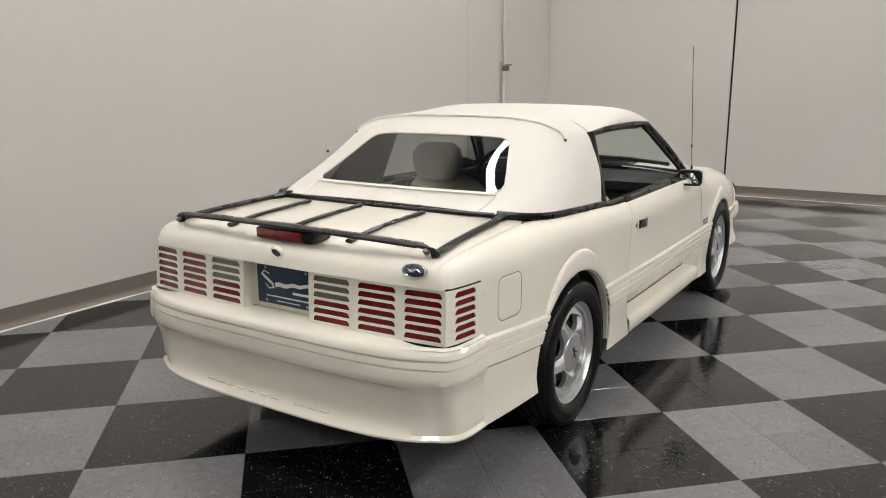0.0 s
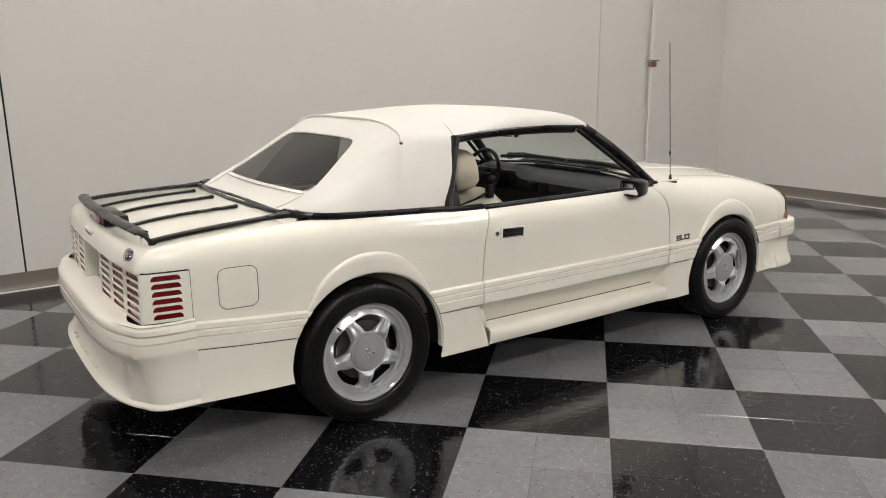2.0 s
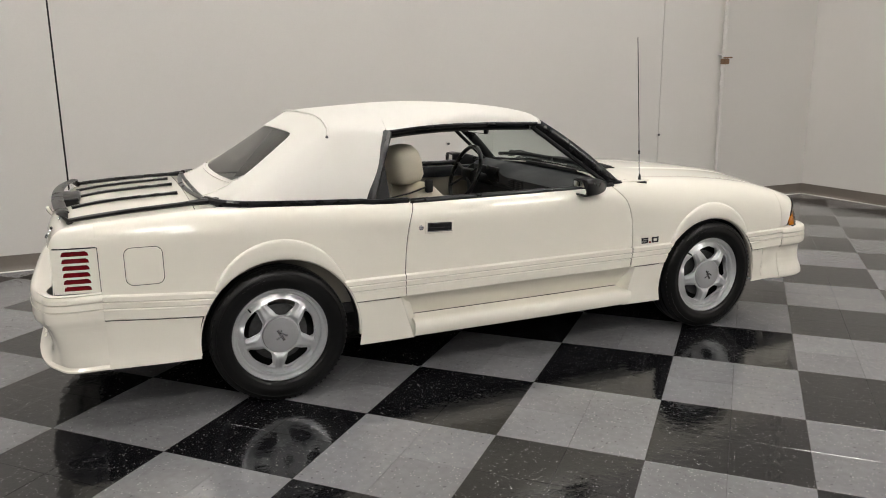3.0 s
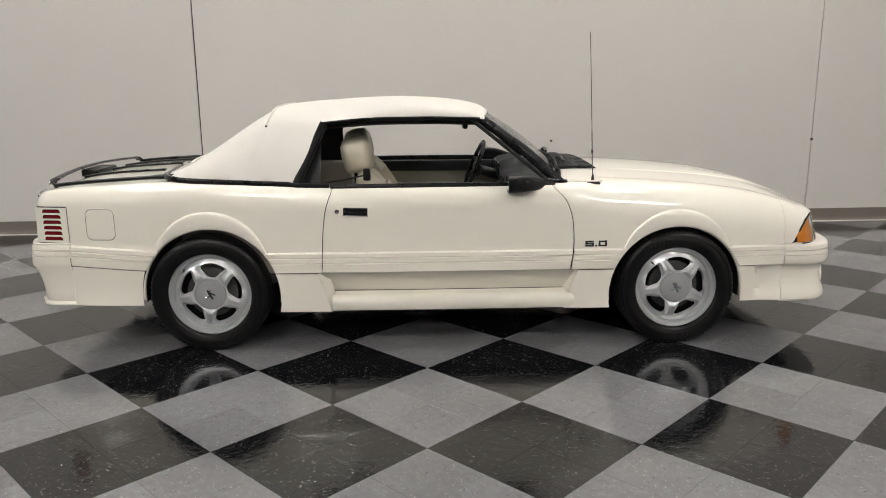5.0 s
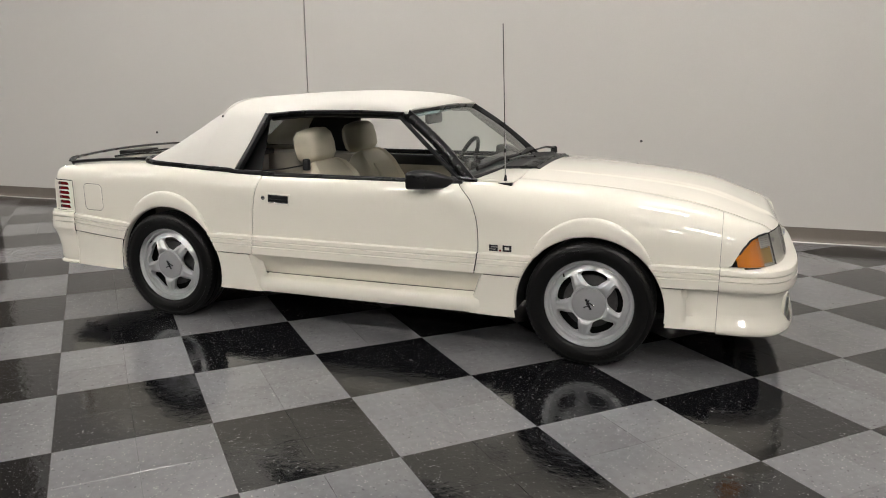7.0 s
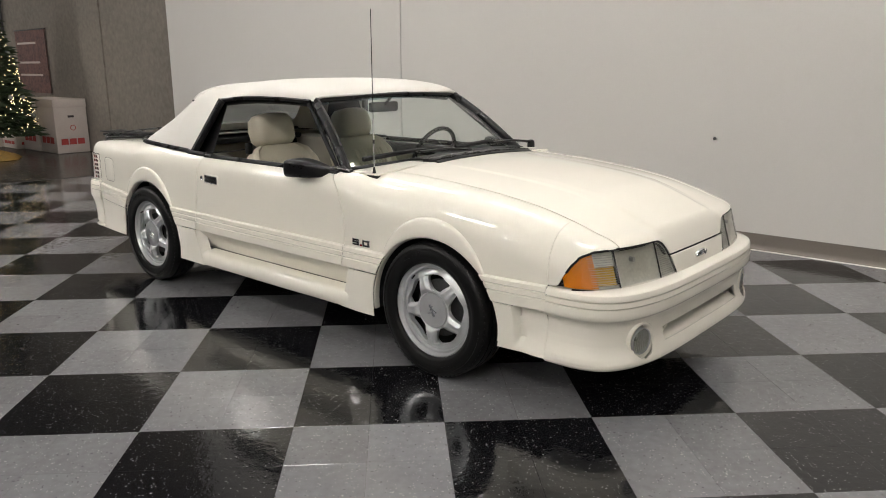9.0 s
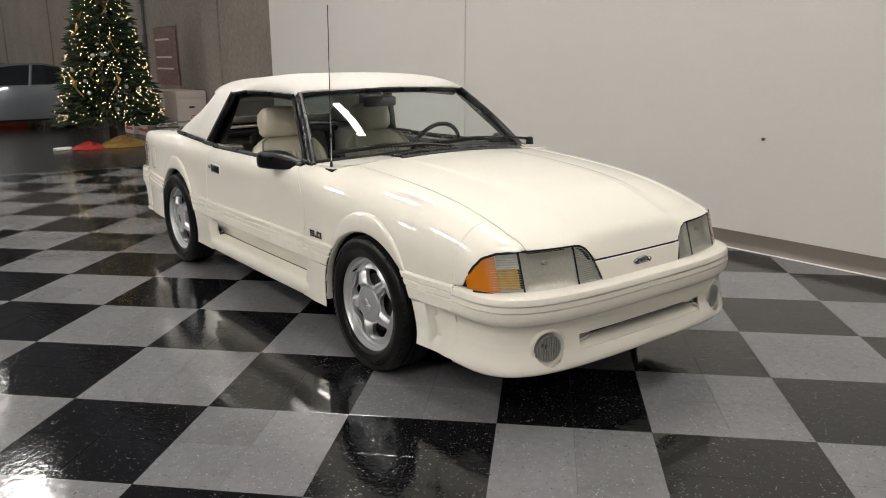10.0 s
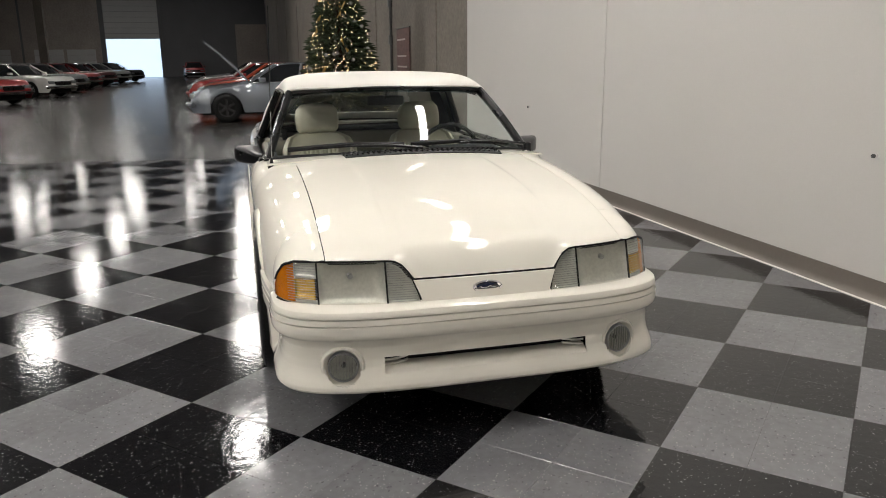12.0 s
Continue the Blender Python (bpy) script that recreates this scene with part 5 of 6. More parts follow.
part("transmission_tunnel", box((0.30, -0.13, 0.38), (1.80, 0.13, 0.60), 0.04), LEATHER_GREY, car)
for side in (-1, 1):
    ya, yb = sorted((side * 0.685, side * 0.735))
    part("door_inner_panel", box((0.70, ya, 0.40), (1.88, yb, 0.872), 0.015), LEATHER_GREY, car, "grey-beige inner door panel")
    ya, yb = sorted((side * 0.66, side * 0.70))
    part("door_upper_trim", box((0.72, ya, 0.80), (1.86, yb, 0.876), 0.012), DASH, car)
    ya, yb = sorted((side * 0.62, side * 0.70))
    part("armrest", box((0.86, ya, 0.66), (1.40, yb, 0.72), 0.02), LEATHER_GREY, car)
    ya, yb = sorted((side * 0.56, side * 0.725))
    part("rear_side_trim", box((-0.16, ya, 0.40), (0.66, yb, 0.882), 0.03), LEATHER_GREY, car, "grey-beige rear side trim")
    part("quarter_lining", grid([[mirrored((lerp(0.05, 0.60, u), lerp(0.690, 0.560, v) - 0.015, lerp(0.885, 1.19, v) * 1.0), side) for u in steps(v * 0.45, 1, 8)] for v in steps(0, 1, 6)]), BLACK_MATTE, car)
    part("inner_shell", grid([[mirrored((x, side_y(x, z) - 0.03, z), side) for x in steps(0.45, 2.15, 26)] for z in (0.45, 0.5, 0.6, 0.7, 0.8, 0.86)]), SEAM, car)
    part("inner_shell", grid([[mirrored((x, side_y(x, z) - 0.03, z), side) for x in steps(2.92, 3.28, 10)] for z in (0.26, 0.4, 0.52, 0.6, 0.66)]), SEAM, car)
    part("inner_shell", grid([[mirrored((x, side_y(x, z) - 0.03, z), side) for x in steps(-0.84, -0.40, 10)] for z in (0.28, 0.4, 0.55, 0.7, 0.85)]), SEAM, car)
    part("headliner_rail", tube([mirrored((x, 0.56, interp(ROOF_E, x) - 0.02), side) for x in steps(0.62, 1.44, 8)], 0.02, 6), BLACK_MATTE, car)


def bucket(y0, slide=0.0):
    """A front seat: bolstered cushion and backrest with pleats, and a big headrest."""
    st = part("front_seat", box((0.92, y0 - 0.24, 0.40), (1.42, y0 + 0.24, 0.50), 0.04), LEATHER, car, "cream leather bucket seat with pleated centre")
    part("seat_cushion", box((0.90, y0 - 0.25, 0.48), (1.46, y0 + 0.25, 0.60), 0.05), LEATHER, st)
    lean = Matrix.Translation((1.025 + slide, y0, 0.535)) @ pose(0, 0, 0, 0, -28, 0)
    secs = []
    for z, w, d in ((0.0, 0.235, 0.10), (0.08, 0.25, 0.115), (0.2, 0.255, 0.118), (0.32, 0.25, 0.105), (0.40, 0.215, 0.080), (0.435, 0.16, 0.055), (0.45, 0.08, 0.02)):
        secs.append([lean @ Vector((d * math.copysign(abs(math.cos(a)) ** 0.5, math.cos(a)) * (1 - 0.35 * (abs(math.sin(a)) < 0.75) * (math.cos(a) > 0)), w * math.copysign(abs(math.sin(a)) ** 0.7, math.sin(a)), z))
                     for a in [2 * math.pi * k / 40 for k in range(40)]])
    bm = grid(secs, True)
    bmesh.ops.holes_fill(bm, edges=[e for e in bm.edges if e.is_boundary])
    back = part("backrest", bm, LEATHER, st, angle=60)
    for k in range(9):
        yy = -0.116 + 0.029 * k
        part("pleat", tube([lean @ Vector((0.078 + 0.012 * math.sin(math.pi * u), yy, lerp(0.02, 0.32, u))) for u in steps(0, 1, 6)], 0.0145, 8, 0.8, up=(1, 0, 0)), LEATHER, back)
    tilt = lean @ Matrix.Translation((0, 0, 0.55)) @ pose(0, 0, 0, 0, 15, 0) @ Matrix.Translation((0, 0, -0.55))
    secs = []
    for z, w, d in ((0.45, 0.06, 0.04), (0.457, 0.115, 0.07), (0.485, 0.140, 0.086), (0.55, 0.147, 0.090), (0.61, 0.138, 0.084), (0.642, 0.11, 0.062), (0.652, 0.05, 0.03)):
        secs.append([tilt @ Vector((d * math.copysign(abs(math.cos(a)) ** 0.6, math.cos(a)) + 0.012, w * math.copysign(abs(math.sin(a)) ** 0.6, math.sin(a)), z)) for a in [2 * math.pi * k / 32 for k in range(32)]])
    bm = grid(secs, True)
    bmesh.ops.holes_fill(bm, edges=[e for e in bm.edges if e.is_boundary])
    part("headrest", bm, LEATHER, st, angle=60)
    for dy in (-0.05, 0.05):
        part("headrest_post", tube([lean @ Vector((0.0, dy, 0.43)), lean @ Vector((0.005, dy, 0.49))], 0.006, 8), CHROME, st)


bucket(-0.36)
bucket(0.36, -0.05)
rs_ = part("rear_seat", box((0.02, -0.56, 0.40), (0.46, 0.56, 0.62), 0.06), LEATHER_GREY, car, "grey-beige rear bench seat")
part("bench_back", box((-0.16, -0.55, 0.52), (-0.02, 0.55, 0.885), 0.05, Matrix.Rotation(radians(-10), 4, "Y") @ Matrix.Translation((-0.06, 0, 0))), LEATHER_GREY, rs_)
part("parcel_shelf", box((-0.26, -0.58, 0.86), (-0.10, 0.58, 0.90), 0.01), BLACK_MATTE, car)
part("seat_belt", tube([(0.58, -0.68, 0.893), (0.72, -0.63, 0.905), (0.83, -0.585, 0.925)], 0.009, 6, 0.5), BLACK_MATTE, car)
part("belt_buckle", box((0.825, -0.60, 0.895), (0.865, -0.565, 0.962), 0.010), BLACK_MATTE, car)
# dashboard
secs = []
for y in steps(-0.70, 0.70, 20):
    hump = 0.045 * step(0.12, 0.2, y) * step(0.66, 0.58, y)
    secs.append([(x, y, z + (hump if 0.8 < z and x < 1.85 else 0)) for x, z in ((1.98, 0.895), (1.88, 0.897), (1.76, 0.885), (1.685, 0.870), (1.655, 0.850), (1.66, 0.80), (1.70, 0.765), (1.69, 0.70), (1.72, 0.60), (1.80, 0.52), (1.95, 0.5))])
dash = part("dashboard", grid(secs), DASH, car, "charcoal dashboard with round vents")
part("glovebox_line", box((1.672, -0.62, 0.70), (1.69, -0.16, 0.77), 0.01), DASH, dash)
for k in range(2):
    v = part("air_vent", box((1.648, -0.13 + 0.10 * k, 0.785), (1.668, -0.045 + 0.10 * k, 0.845), 0.006), BLACK_MATTE, dash)
    for j in range(4):
        part("vane", box((1.643, -0.126 + 0.10 * k, 0.792 + 0.013 * j), (1.650, -0.049 + 0.10 * k, 0.797 + 0.013 * j)), DASH, v, smooth=False)
part("instrument_panel", box((1.652, 0.18, 0.80), (1.665, 0.55, 0.90), 0.01), BLACK, dash)
sw = part("steering_wheel", tube([(1.50 + 0.07 * math.sin(a), 0.365 + 0.185 * math.cos(a), 0.855 + 0.172 * math.sin(a)) for a in steps(0, 2 * math.pi, 40)], 0.014, 10), BLACK, car, "black four-spoke steering wheel")
part("wheel_hub", box((1.50, 0.29, 0.80), (1.55, 0.44, 0.89), 0.02), BLACK_MATTE, sw)
for a in (20, 160, 215, 325):
    part("spoke", tube([(1.52, 0.365, 0.845), (1.50 + 0.07 * math.sin(radians(a)), 0.365 + 0.178 * math.cos(radians(a)), 0.855 + 0.165 * math.sin(radians(a)))], 0.012, 8, 0.6), BLACK_MATTE, sw)
part("steering_column", tube([(1.54, 0.365, 0.84), (1.75, 0.365, 0.78)], 0.035, 10), BLACK_MATTE, sw)
im = part("interior_mirror", box((1.405, -0.115, 1.142), (1.435, 0.115, 1.202), 0.012), BLACK_MATTE, car, "black interior mirror")
part("mirror_face", box((1.4005, -0.105, 1.148), (1.4045, 0.105, 1.196)), MIRROR, im, smooth=False)
part("mirror_stalk", tube([(1.43, 0, 1.185), (1.505, 0, 1.248)], 0.008, 8), BLACK_MATTE, im)
for y in (-0.34, 0.34):
    part("sun_visor", box((1.36, y - 0.19, 1.222), (1.46, y + 0.19, 1.240), 0.008), BLACK_MATTE, car)
part("headliner", grid([[(x, 0.57 * f, interp(ROOF_C, x) - 0.035 - 0.075 * abs(f) ** 2.5) for f in steps(-1, 1, 16)] for x in steps(0.40, 1.46, 10)]), BLACK_MATTE, car)
part("shelf_bow", tube([(0.33, y, 1.215 + 0.03 * (1 - (y / 0.54) ** 2)) for y in steps(-0.54, 0.54, 10)], 0.012, 6), BLACK_MATTE, car)

# ---- the room ----
WALL_TOP = 6.4


def wall_y(x):
    """The long wall, a little askew to the car."""
    return 2.66 + 0.02 * x


def structure(name, bm, mat, label, category="", m=BASE, smooth=False):
    ob = finish(name, bm, mat, None, "", smooth)
    ob.matrix_world = m
    return tagged(ob, label, category or name.split("_")[0], kind="structure")


def wall_piece(xa, xb, lo, hi, t=0.15, dy=0.0):
    bm = bmesh.new()
    vs = [bm.verts.new((x, wall_y(x) + dy + d, z)) for x in (xa, xb) for d in (0, t) for z in (lo, hi)]
    for f in ((0, 1, 5, 4), (2, 6, 7, 3), (0, 2, 3, 1), (4, 5, 7, 6), (1, 3, 7, 5), (0, 4, 6, 2)):
        bm.faces.new([vs[i] for i in f])
    return bm


# long white wall of tilt-up panels with open joints
wl = structure("wall_long", wall_piece(-5.45, 7.6, 0, WALL_TOP, 0.1, 0.016), SEAM, "dark joint backing of the long white wall", "wall")
for a, b, j in ((-5.45, -0.985, 0.014), (-0.971, 5.05, 0.005), (5.057, 7.5, 0.0)):
    p = part("wall_panel", wall_piece(a, b, 0, WALL_TOP, 0.016), WALL, wl, "smooth white painted wall panel", smooth=False)
# short wall
WBX = 7.42
wb = structure("wall_short", box((WBX + 0.016, -9.0, 0), (WBX + 0.12, 2.95, WALL_TOP)), SEAM, "dark joint backing of the short white wall", "wall")
for a, b in ((0.262, wall_y(7.42) - 0.003), (-9.0, 0.236)):
    part("wall_panel", box((WBX, a, 0), (WBX + 0.016, b, WALL_TOP)), WALL, wb, "smooth white painted wall panel", smooth=False)


def cove(run, name):
    """A rubber cove base along a wall: a straight upright with a curled toe; run(u): foot and inward direction."""
    prof = [(0.000, 0.125), (0.006, 0.124), (0.007, 0.04), (0.012, 0.018), (0.024, 0.006), (0.045, 0.001), (0.045, 0.0)]
    return grid([[run(u, d, z) for d, z in prof] for u in steps(0, 1, 30)])


bbm = cove(lambda u, d, z: (lerp(-5.45, WBX - 0.01, u), wall_y(lerp(-5.45, WBX - 0.01, u)) - d, z), "a")
structure("baseboard", bbm, COVE, "taupe rubber cove baseboard along the white wall", "baseboard", smooth=True)
bbm = cove(lambda u, d, z: (WBX - d, lerp(wall_y(WBX), -9.0, u), z), "b")
structure("baseboard", bbm, COVE, "taupe rubber cove baseboard along the short wall", "baseboard", smooth=True)
structure("trim", grid([[(x, wall_y(x) - d, z) for d, z in ((0.046, 0.0005), (0.047, 0.005), (0.062, 0.005), (0.066, 0.0005))] for x in steps(-5.45, WBX - 0.02, 20)]), EDGE_STRIP, "thin pale strip along the foot of the baseboard", "trim")
structure("trim", grid([[(WBX - d, y, z) for d, z in ((0.046, 0.0005), (0.047, 0.005), (0.062, 0.005), (0.066, 0.0005))] for y in steps(wall_y(WBX) - 0.06, -9, 20)]), EDGE_STRIP, "thin pale strip along the foot of the baseboard", "trim")

# pipe with a valve, bolts, hooks
pipe = thing("wall_pipe", at(5.90, wall_y(5.90) - 0.06), "white painted pipe with a brass valve on the wall", "pipe")
part("pipe", tube([(0, 0, 0.33), (0, 0, WALL_TOP)], 0.022, 12), PIPE, pipe)
part("elbow", tube([(0, 0.06, 0.33), (0, 0.02, 0.33), (0, 0, 0.36)], 0.026, 10), PIPE, pipe)
for z in (1.38, 1.55, 2.03, 3.4):
    part("coupling", lathe([(z - 0.03, 0.022), (z - 0.028, 0.030), (z + 0.028, 0.030), (z + 0.03, 0.022)], 14, None, "z"), PIPE, pipe)
part("valve", box((-0.035, -0.05, 1.60), (0.045, 0.02, 1.665), 0.012), BRASS, pipe, "old brass drain valve")
part("valve_wheel", lathe([(1.675, 0.0), (1.682, 0.05), (1.672, 0.055), (1.668, 0.05), (1.667, 0.0)], 16, Matrix.Translation((0.03, -0.03, 0)), "z"), BRASS, pipe)
part("bracket", box((-0.03, 0.0, 1.70), (0.03, 0.06, 1.715), 0.003), PIPE, pipe)
for x, z in ((2.42, 0.845), (5.045, 0.83), (-2.9, 0.83)):
    b = thing("wall_bolt", at(x, wall_y(x), z), "small grey steel bolt sticking out of the wall", "bolt", "bolts on the wall")
    part("bolt_shaft", tube([(0, 0, 0), (0, -0.026, 0)], 0.009, 8), PIPE, b)
    part("washer", lathe([(-0.005, 0.0), (-0.005, 0.018), (0.0, 0.018)], 14), PIPE, b)
    part("nut", lathe([(-0.030, 0.0), (-0.030, 0.013), (-0.018, 0.013)], 6), IRON, b)
for x, z in ((5.5, 2.95), (6.9, 2.9)):
    b = thing("wall_plug", at(x, wall_y(x), z), "small round filled hole in the white wall", "plug", "plugs on the wall")
    part("disc", lathe([(-0.004, 0.0), (-0.003, 0.03), (0.0, 0.034)], 16), WALL, b)

# raw concrete beyond the white wall
cw = structure("wall_concrete", wall_piece(-60, -5.455, 0, 8.0, 0.3, 0.10), CONCRETE_WALL, "raw grey-brown concrete wall with pilasters", "wall")
for x in (-5.9, -7.9, -13.5, -20, -27, -34, -41, -48):
    part("pilaster", wall_piece(x - 0.35, x + 0.35, 0, 8.0, 0.06, 0.075), CONCRETE_WALL, cw, smooth=False)
part("conduit", tube([(-11.3, wall_y(-11.3) + 0.06, 0.2), (-11.3, wall_y(-11.3) + 0.06, 8)], 0.03, 8), IRON, cw)
for z in (1.75, 2.55):
    part("outlet_box", box((-11.45, wall_y(-11) + 0.02, z), (-11.3, wall_y(-11) + 0.10, z + 0.2), 0.01), IRON, cw)
# far and side walls, with dock doors
bw = structure("wall_far", box((-74.3, -40, 0), (-74.0, 10, 9)), DARK_WALL, "dark grey far wall of the hall", "wall")
RD_Y0, RD_Y1, RD_OPEN, RD_TOP = -12.95, -8.1, 3.55, 8.6
DOOR_WHITE = material("white_sectional_door", (0.55, 0.55, 0.54), 0.5, vary=0.05, scale=2)
SKY = material("daylight_outside", (0.62, 0.78, 1.0), 1.0, vary=0.45, scale=2.2, fine=9, emit=1.5)
structure("backdrop", box((-73.99, RD_Y0, 0.0), (-73.97, RD_Y1, RD_OPEN)), SKY, "bright bluish daylight seen through the open dock door", "backdrop")
rd = thing("dock_door", BASE, "white sectional dock door rolled half way up", "door")
for k in range(10):
    part("section", box((-73.97, RD_Y0, RD_OPEN + 0.5 * k + 0.02), (-73.90, RD_Y1, RD_OPEN + 0.5 * k + 0.5), 0.01), DOOR_WHITE, rd, smooth=False)
part("jamb", box((-73.97, RD_Y0 - 0.25, 0), (-73.8, RD_Y0, RD_TOP)), DARK_WALL, rd, smooth=False)
part("jamb", box((-73.97, RD_Y1, 0), (-73.8, RD_Y1 + 0.25, RD_TOP)), DARK_WALL, rd, smooth=False)
PALE_CONCRETE = material("pale_concrete_panel", (0.36, 0.32, 0.285), 0.8, vary=0.22, scale=0.5, fine=8, bump=0.2)
for a, b in ((-40.0, -27.3), (-27.1, -20.3), (-20.1, -13.4)):
    part("wall_panel", box((-73.99, a, 0.0), (-73.96, b, 9.0)), PALE_CONCRETE, bw, "pale brownish concrete wall panel", smooth=False)
structure("wall_low", box((-73.7, -1.0, 0.0), (-73.4, 6.0, 4.9)), PALE_CONCRETE, "low pale concrete wall at the hall's far end", "wall")
for y in (-18.0, -15.2, -22.5):
    dd = thing("dock_door", BASE, "closed white sectional dock door", "door", "closed dock doors")
    for k in range(5):
        part("section", box((-73.955, y - 1.25, 0.52 * k + 0.02), (-73.9, y + 1.25, 0.52 * k + 0.52), 0.01), DOOR_WHITE, dd, smooth=False)
for x, y in ((-40, -15.5), (-52, -13.6), (-30, -17)):
    col = structure("column", box((x - 0.25, y - 0.25, 0), (x + 0.25, y + 0.25, 9)), CONCRETE_WALL, "square concrete column of the hall", "column")
structure("wall_side", box((-74, -40.3, 0), (7.5, -40, 9)), DARK_WALL, "dark grey side wall of the hall", "wall")
structure("wall_behind", box((7.5, -40, 0), (7.8, -9.0, 9)), DARK_WALL, "dark grey wall behind the camera", "wall")
structure("wall_end", box((-74, wall_y(-60) + 0.5, 0), (-60, wall_y(-60) + 0.8, 9)), DARK_WALL, "dark grey wall at the hall's end", "wall")
structure("ceiling", box((-74.3, -40.3, 9.0), (8, 10, 9.2)), CEILING, "pale grey metal deck ceiling", "ceiling")

# ceiling lights, some of them added out of view as fill
SOFT_DIFFUSER = material("dimmer_lit_diffuser", (1.0, 0.955, 0.905), 0.5, vary=0.0, emit=62)


def fixture(half=1.2, wide=0.15, lit=DIFFUSER, drop=4.0):
    f = thing("ceiling_light", at(0, 0, LAMP_Z), "white hanging LED ceiling light, lit; some added unseen as fill", "ceiling light", "rows of ceiling lights")
    part("housing", box((-half, -wide - 0.02, 0.02), (half, wide + 0.02, 0.09), 0.01), FIXTURE, f, smooth=False)
    part("diffuser", box((0.02 - half, -wide, 0.0), (half - 0.02, wide, 0.02)), lit, f, "glowing warm-white diffuser", smooth=False)
    for x in (0.6 - half, half - 0.6) if half > 1 else (-0.4, 0.4):
        part("cable", tube([(x, 0, 0.09), (x, 0, drop)], 0.004, 4), IRON, f)
    return f


first, broad, slim = fixture(0.62, 0.30, drop=2.9), fixture(0.8, 0.30, FILL_DIFFUSER, 2.9), fixture(1.1, 0.095, SOFT_DIFFUSER, 2.9)
# Broad lamps are unseen, added brighter than the rows to light the car's side.
spots = {first: [at(-2.3 - 6.2 * k, -1.12, LAMP_Z) for k in range(-1, 6)] + [at(-1.3 - 7.2 * k, y, LAMP_Z) for y in (-6.7, -12.4) for k in range(2, 6)],
         broad: [at(-1.3 - 7.2 * k, y, LAMP_Z) for y in (-6.7, -12.4) for k in range(-1, 2)],
         slim: [at(1.05 - 3.1 * k, 1.6, LAMP_Z - 0.1) for k in range(-1, 2)]}
for lamp, places in spots.items():
    lamp.matrix_world = places[0]
    for m in places[1:]:
        copy_thing(lamp, m)
# Kept above the view: extra lamps added to brighten the far wall.
high = fixture(1.2, 0.15, DIFFUSER, 0.3)
high.matrix_world = at(-58, -10.0, 8.7)
for x, y in ((-52, -5), (-52, -15), (-66, -5), (-66, -15)):
    copy_thing(high, at(x, y, 8.7))

# ---- floor ----
T12 = 0.3048
EDGE_X, EDGE_LEAN, FRONT_Y = -5.512, 0.1438, -8.2       # the tiled area's straight rear edge and its front, in the car's axes


def edge_x(y):
    return EDGE_X + EDGE_LEAN * y


def in_car_axes(x, y):
    dx, dy, c, s = x - 0.817, y - 3.621, math.cos(radians(45.4)), math.sin(radians(45.4))
    return c * dx + s * dy, -s * dx + c * dy


structure("floor", box((-74.3, -40.3, -0.2), (8, 10, -0.004)), SLAB, "polished brownish concrete floor of the hall", "floor")

# ---- the hall's things ----
def paint(name, c, metal=0.0):
    return material(name, c, 0.3, metal=metal, vary=0.04, scale=3, fine=200, coat=1.0)


CAR_GLASS = material("dark_car_glass", (0.012, 0.014, 0.016), 0.05, vary=0.1, coat=1.0)
HEAD = material("far_headlamp", (0.32, 0.34, 0.35), 0.1, metal=0.5, vary=0.1, coat=1.0)


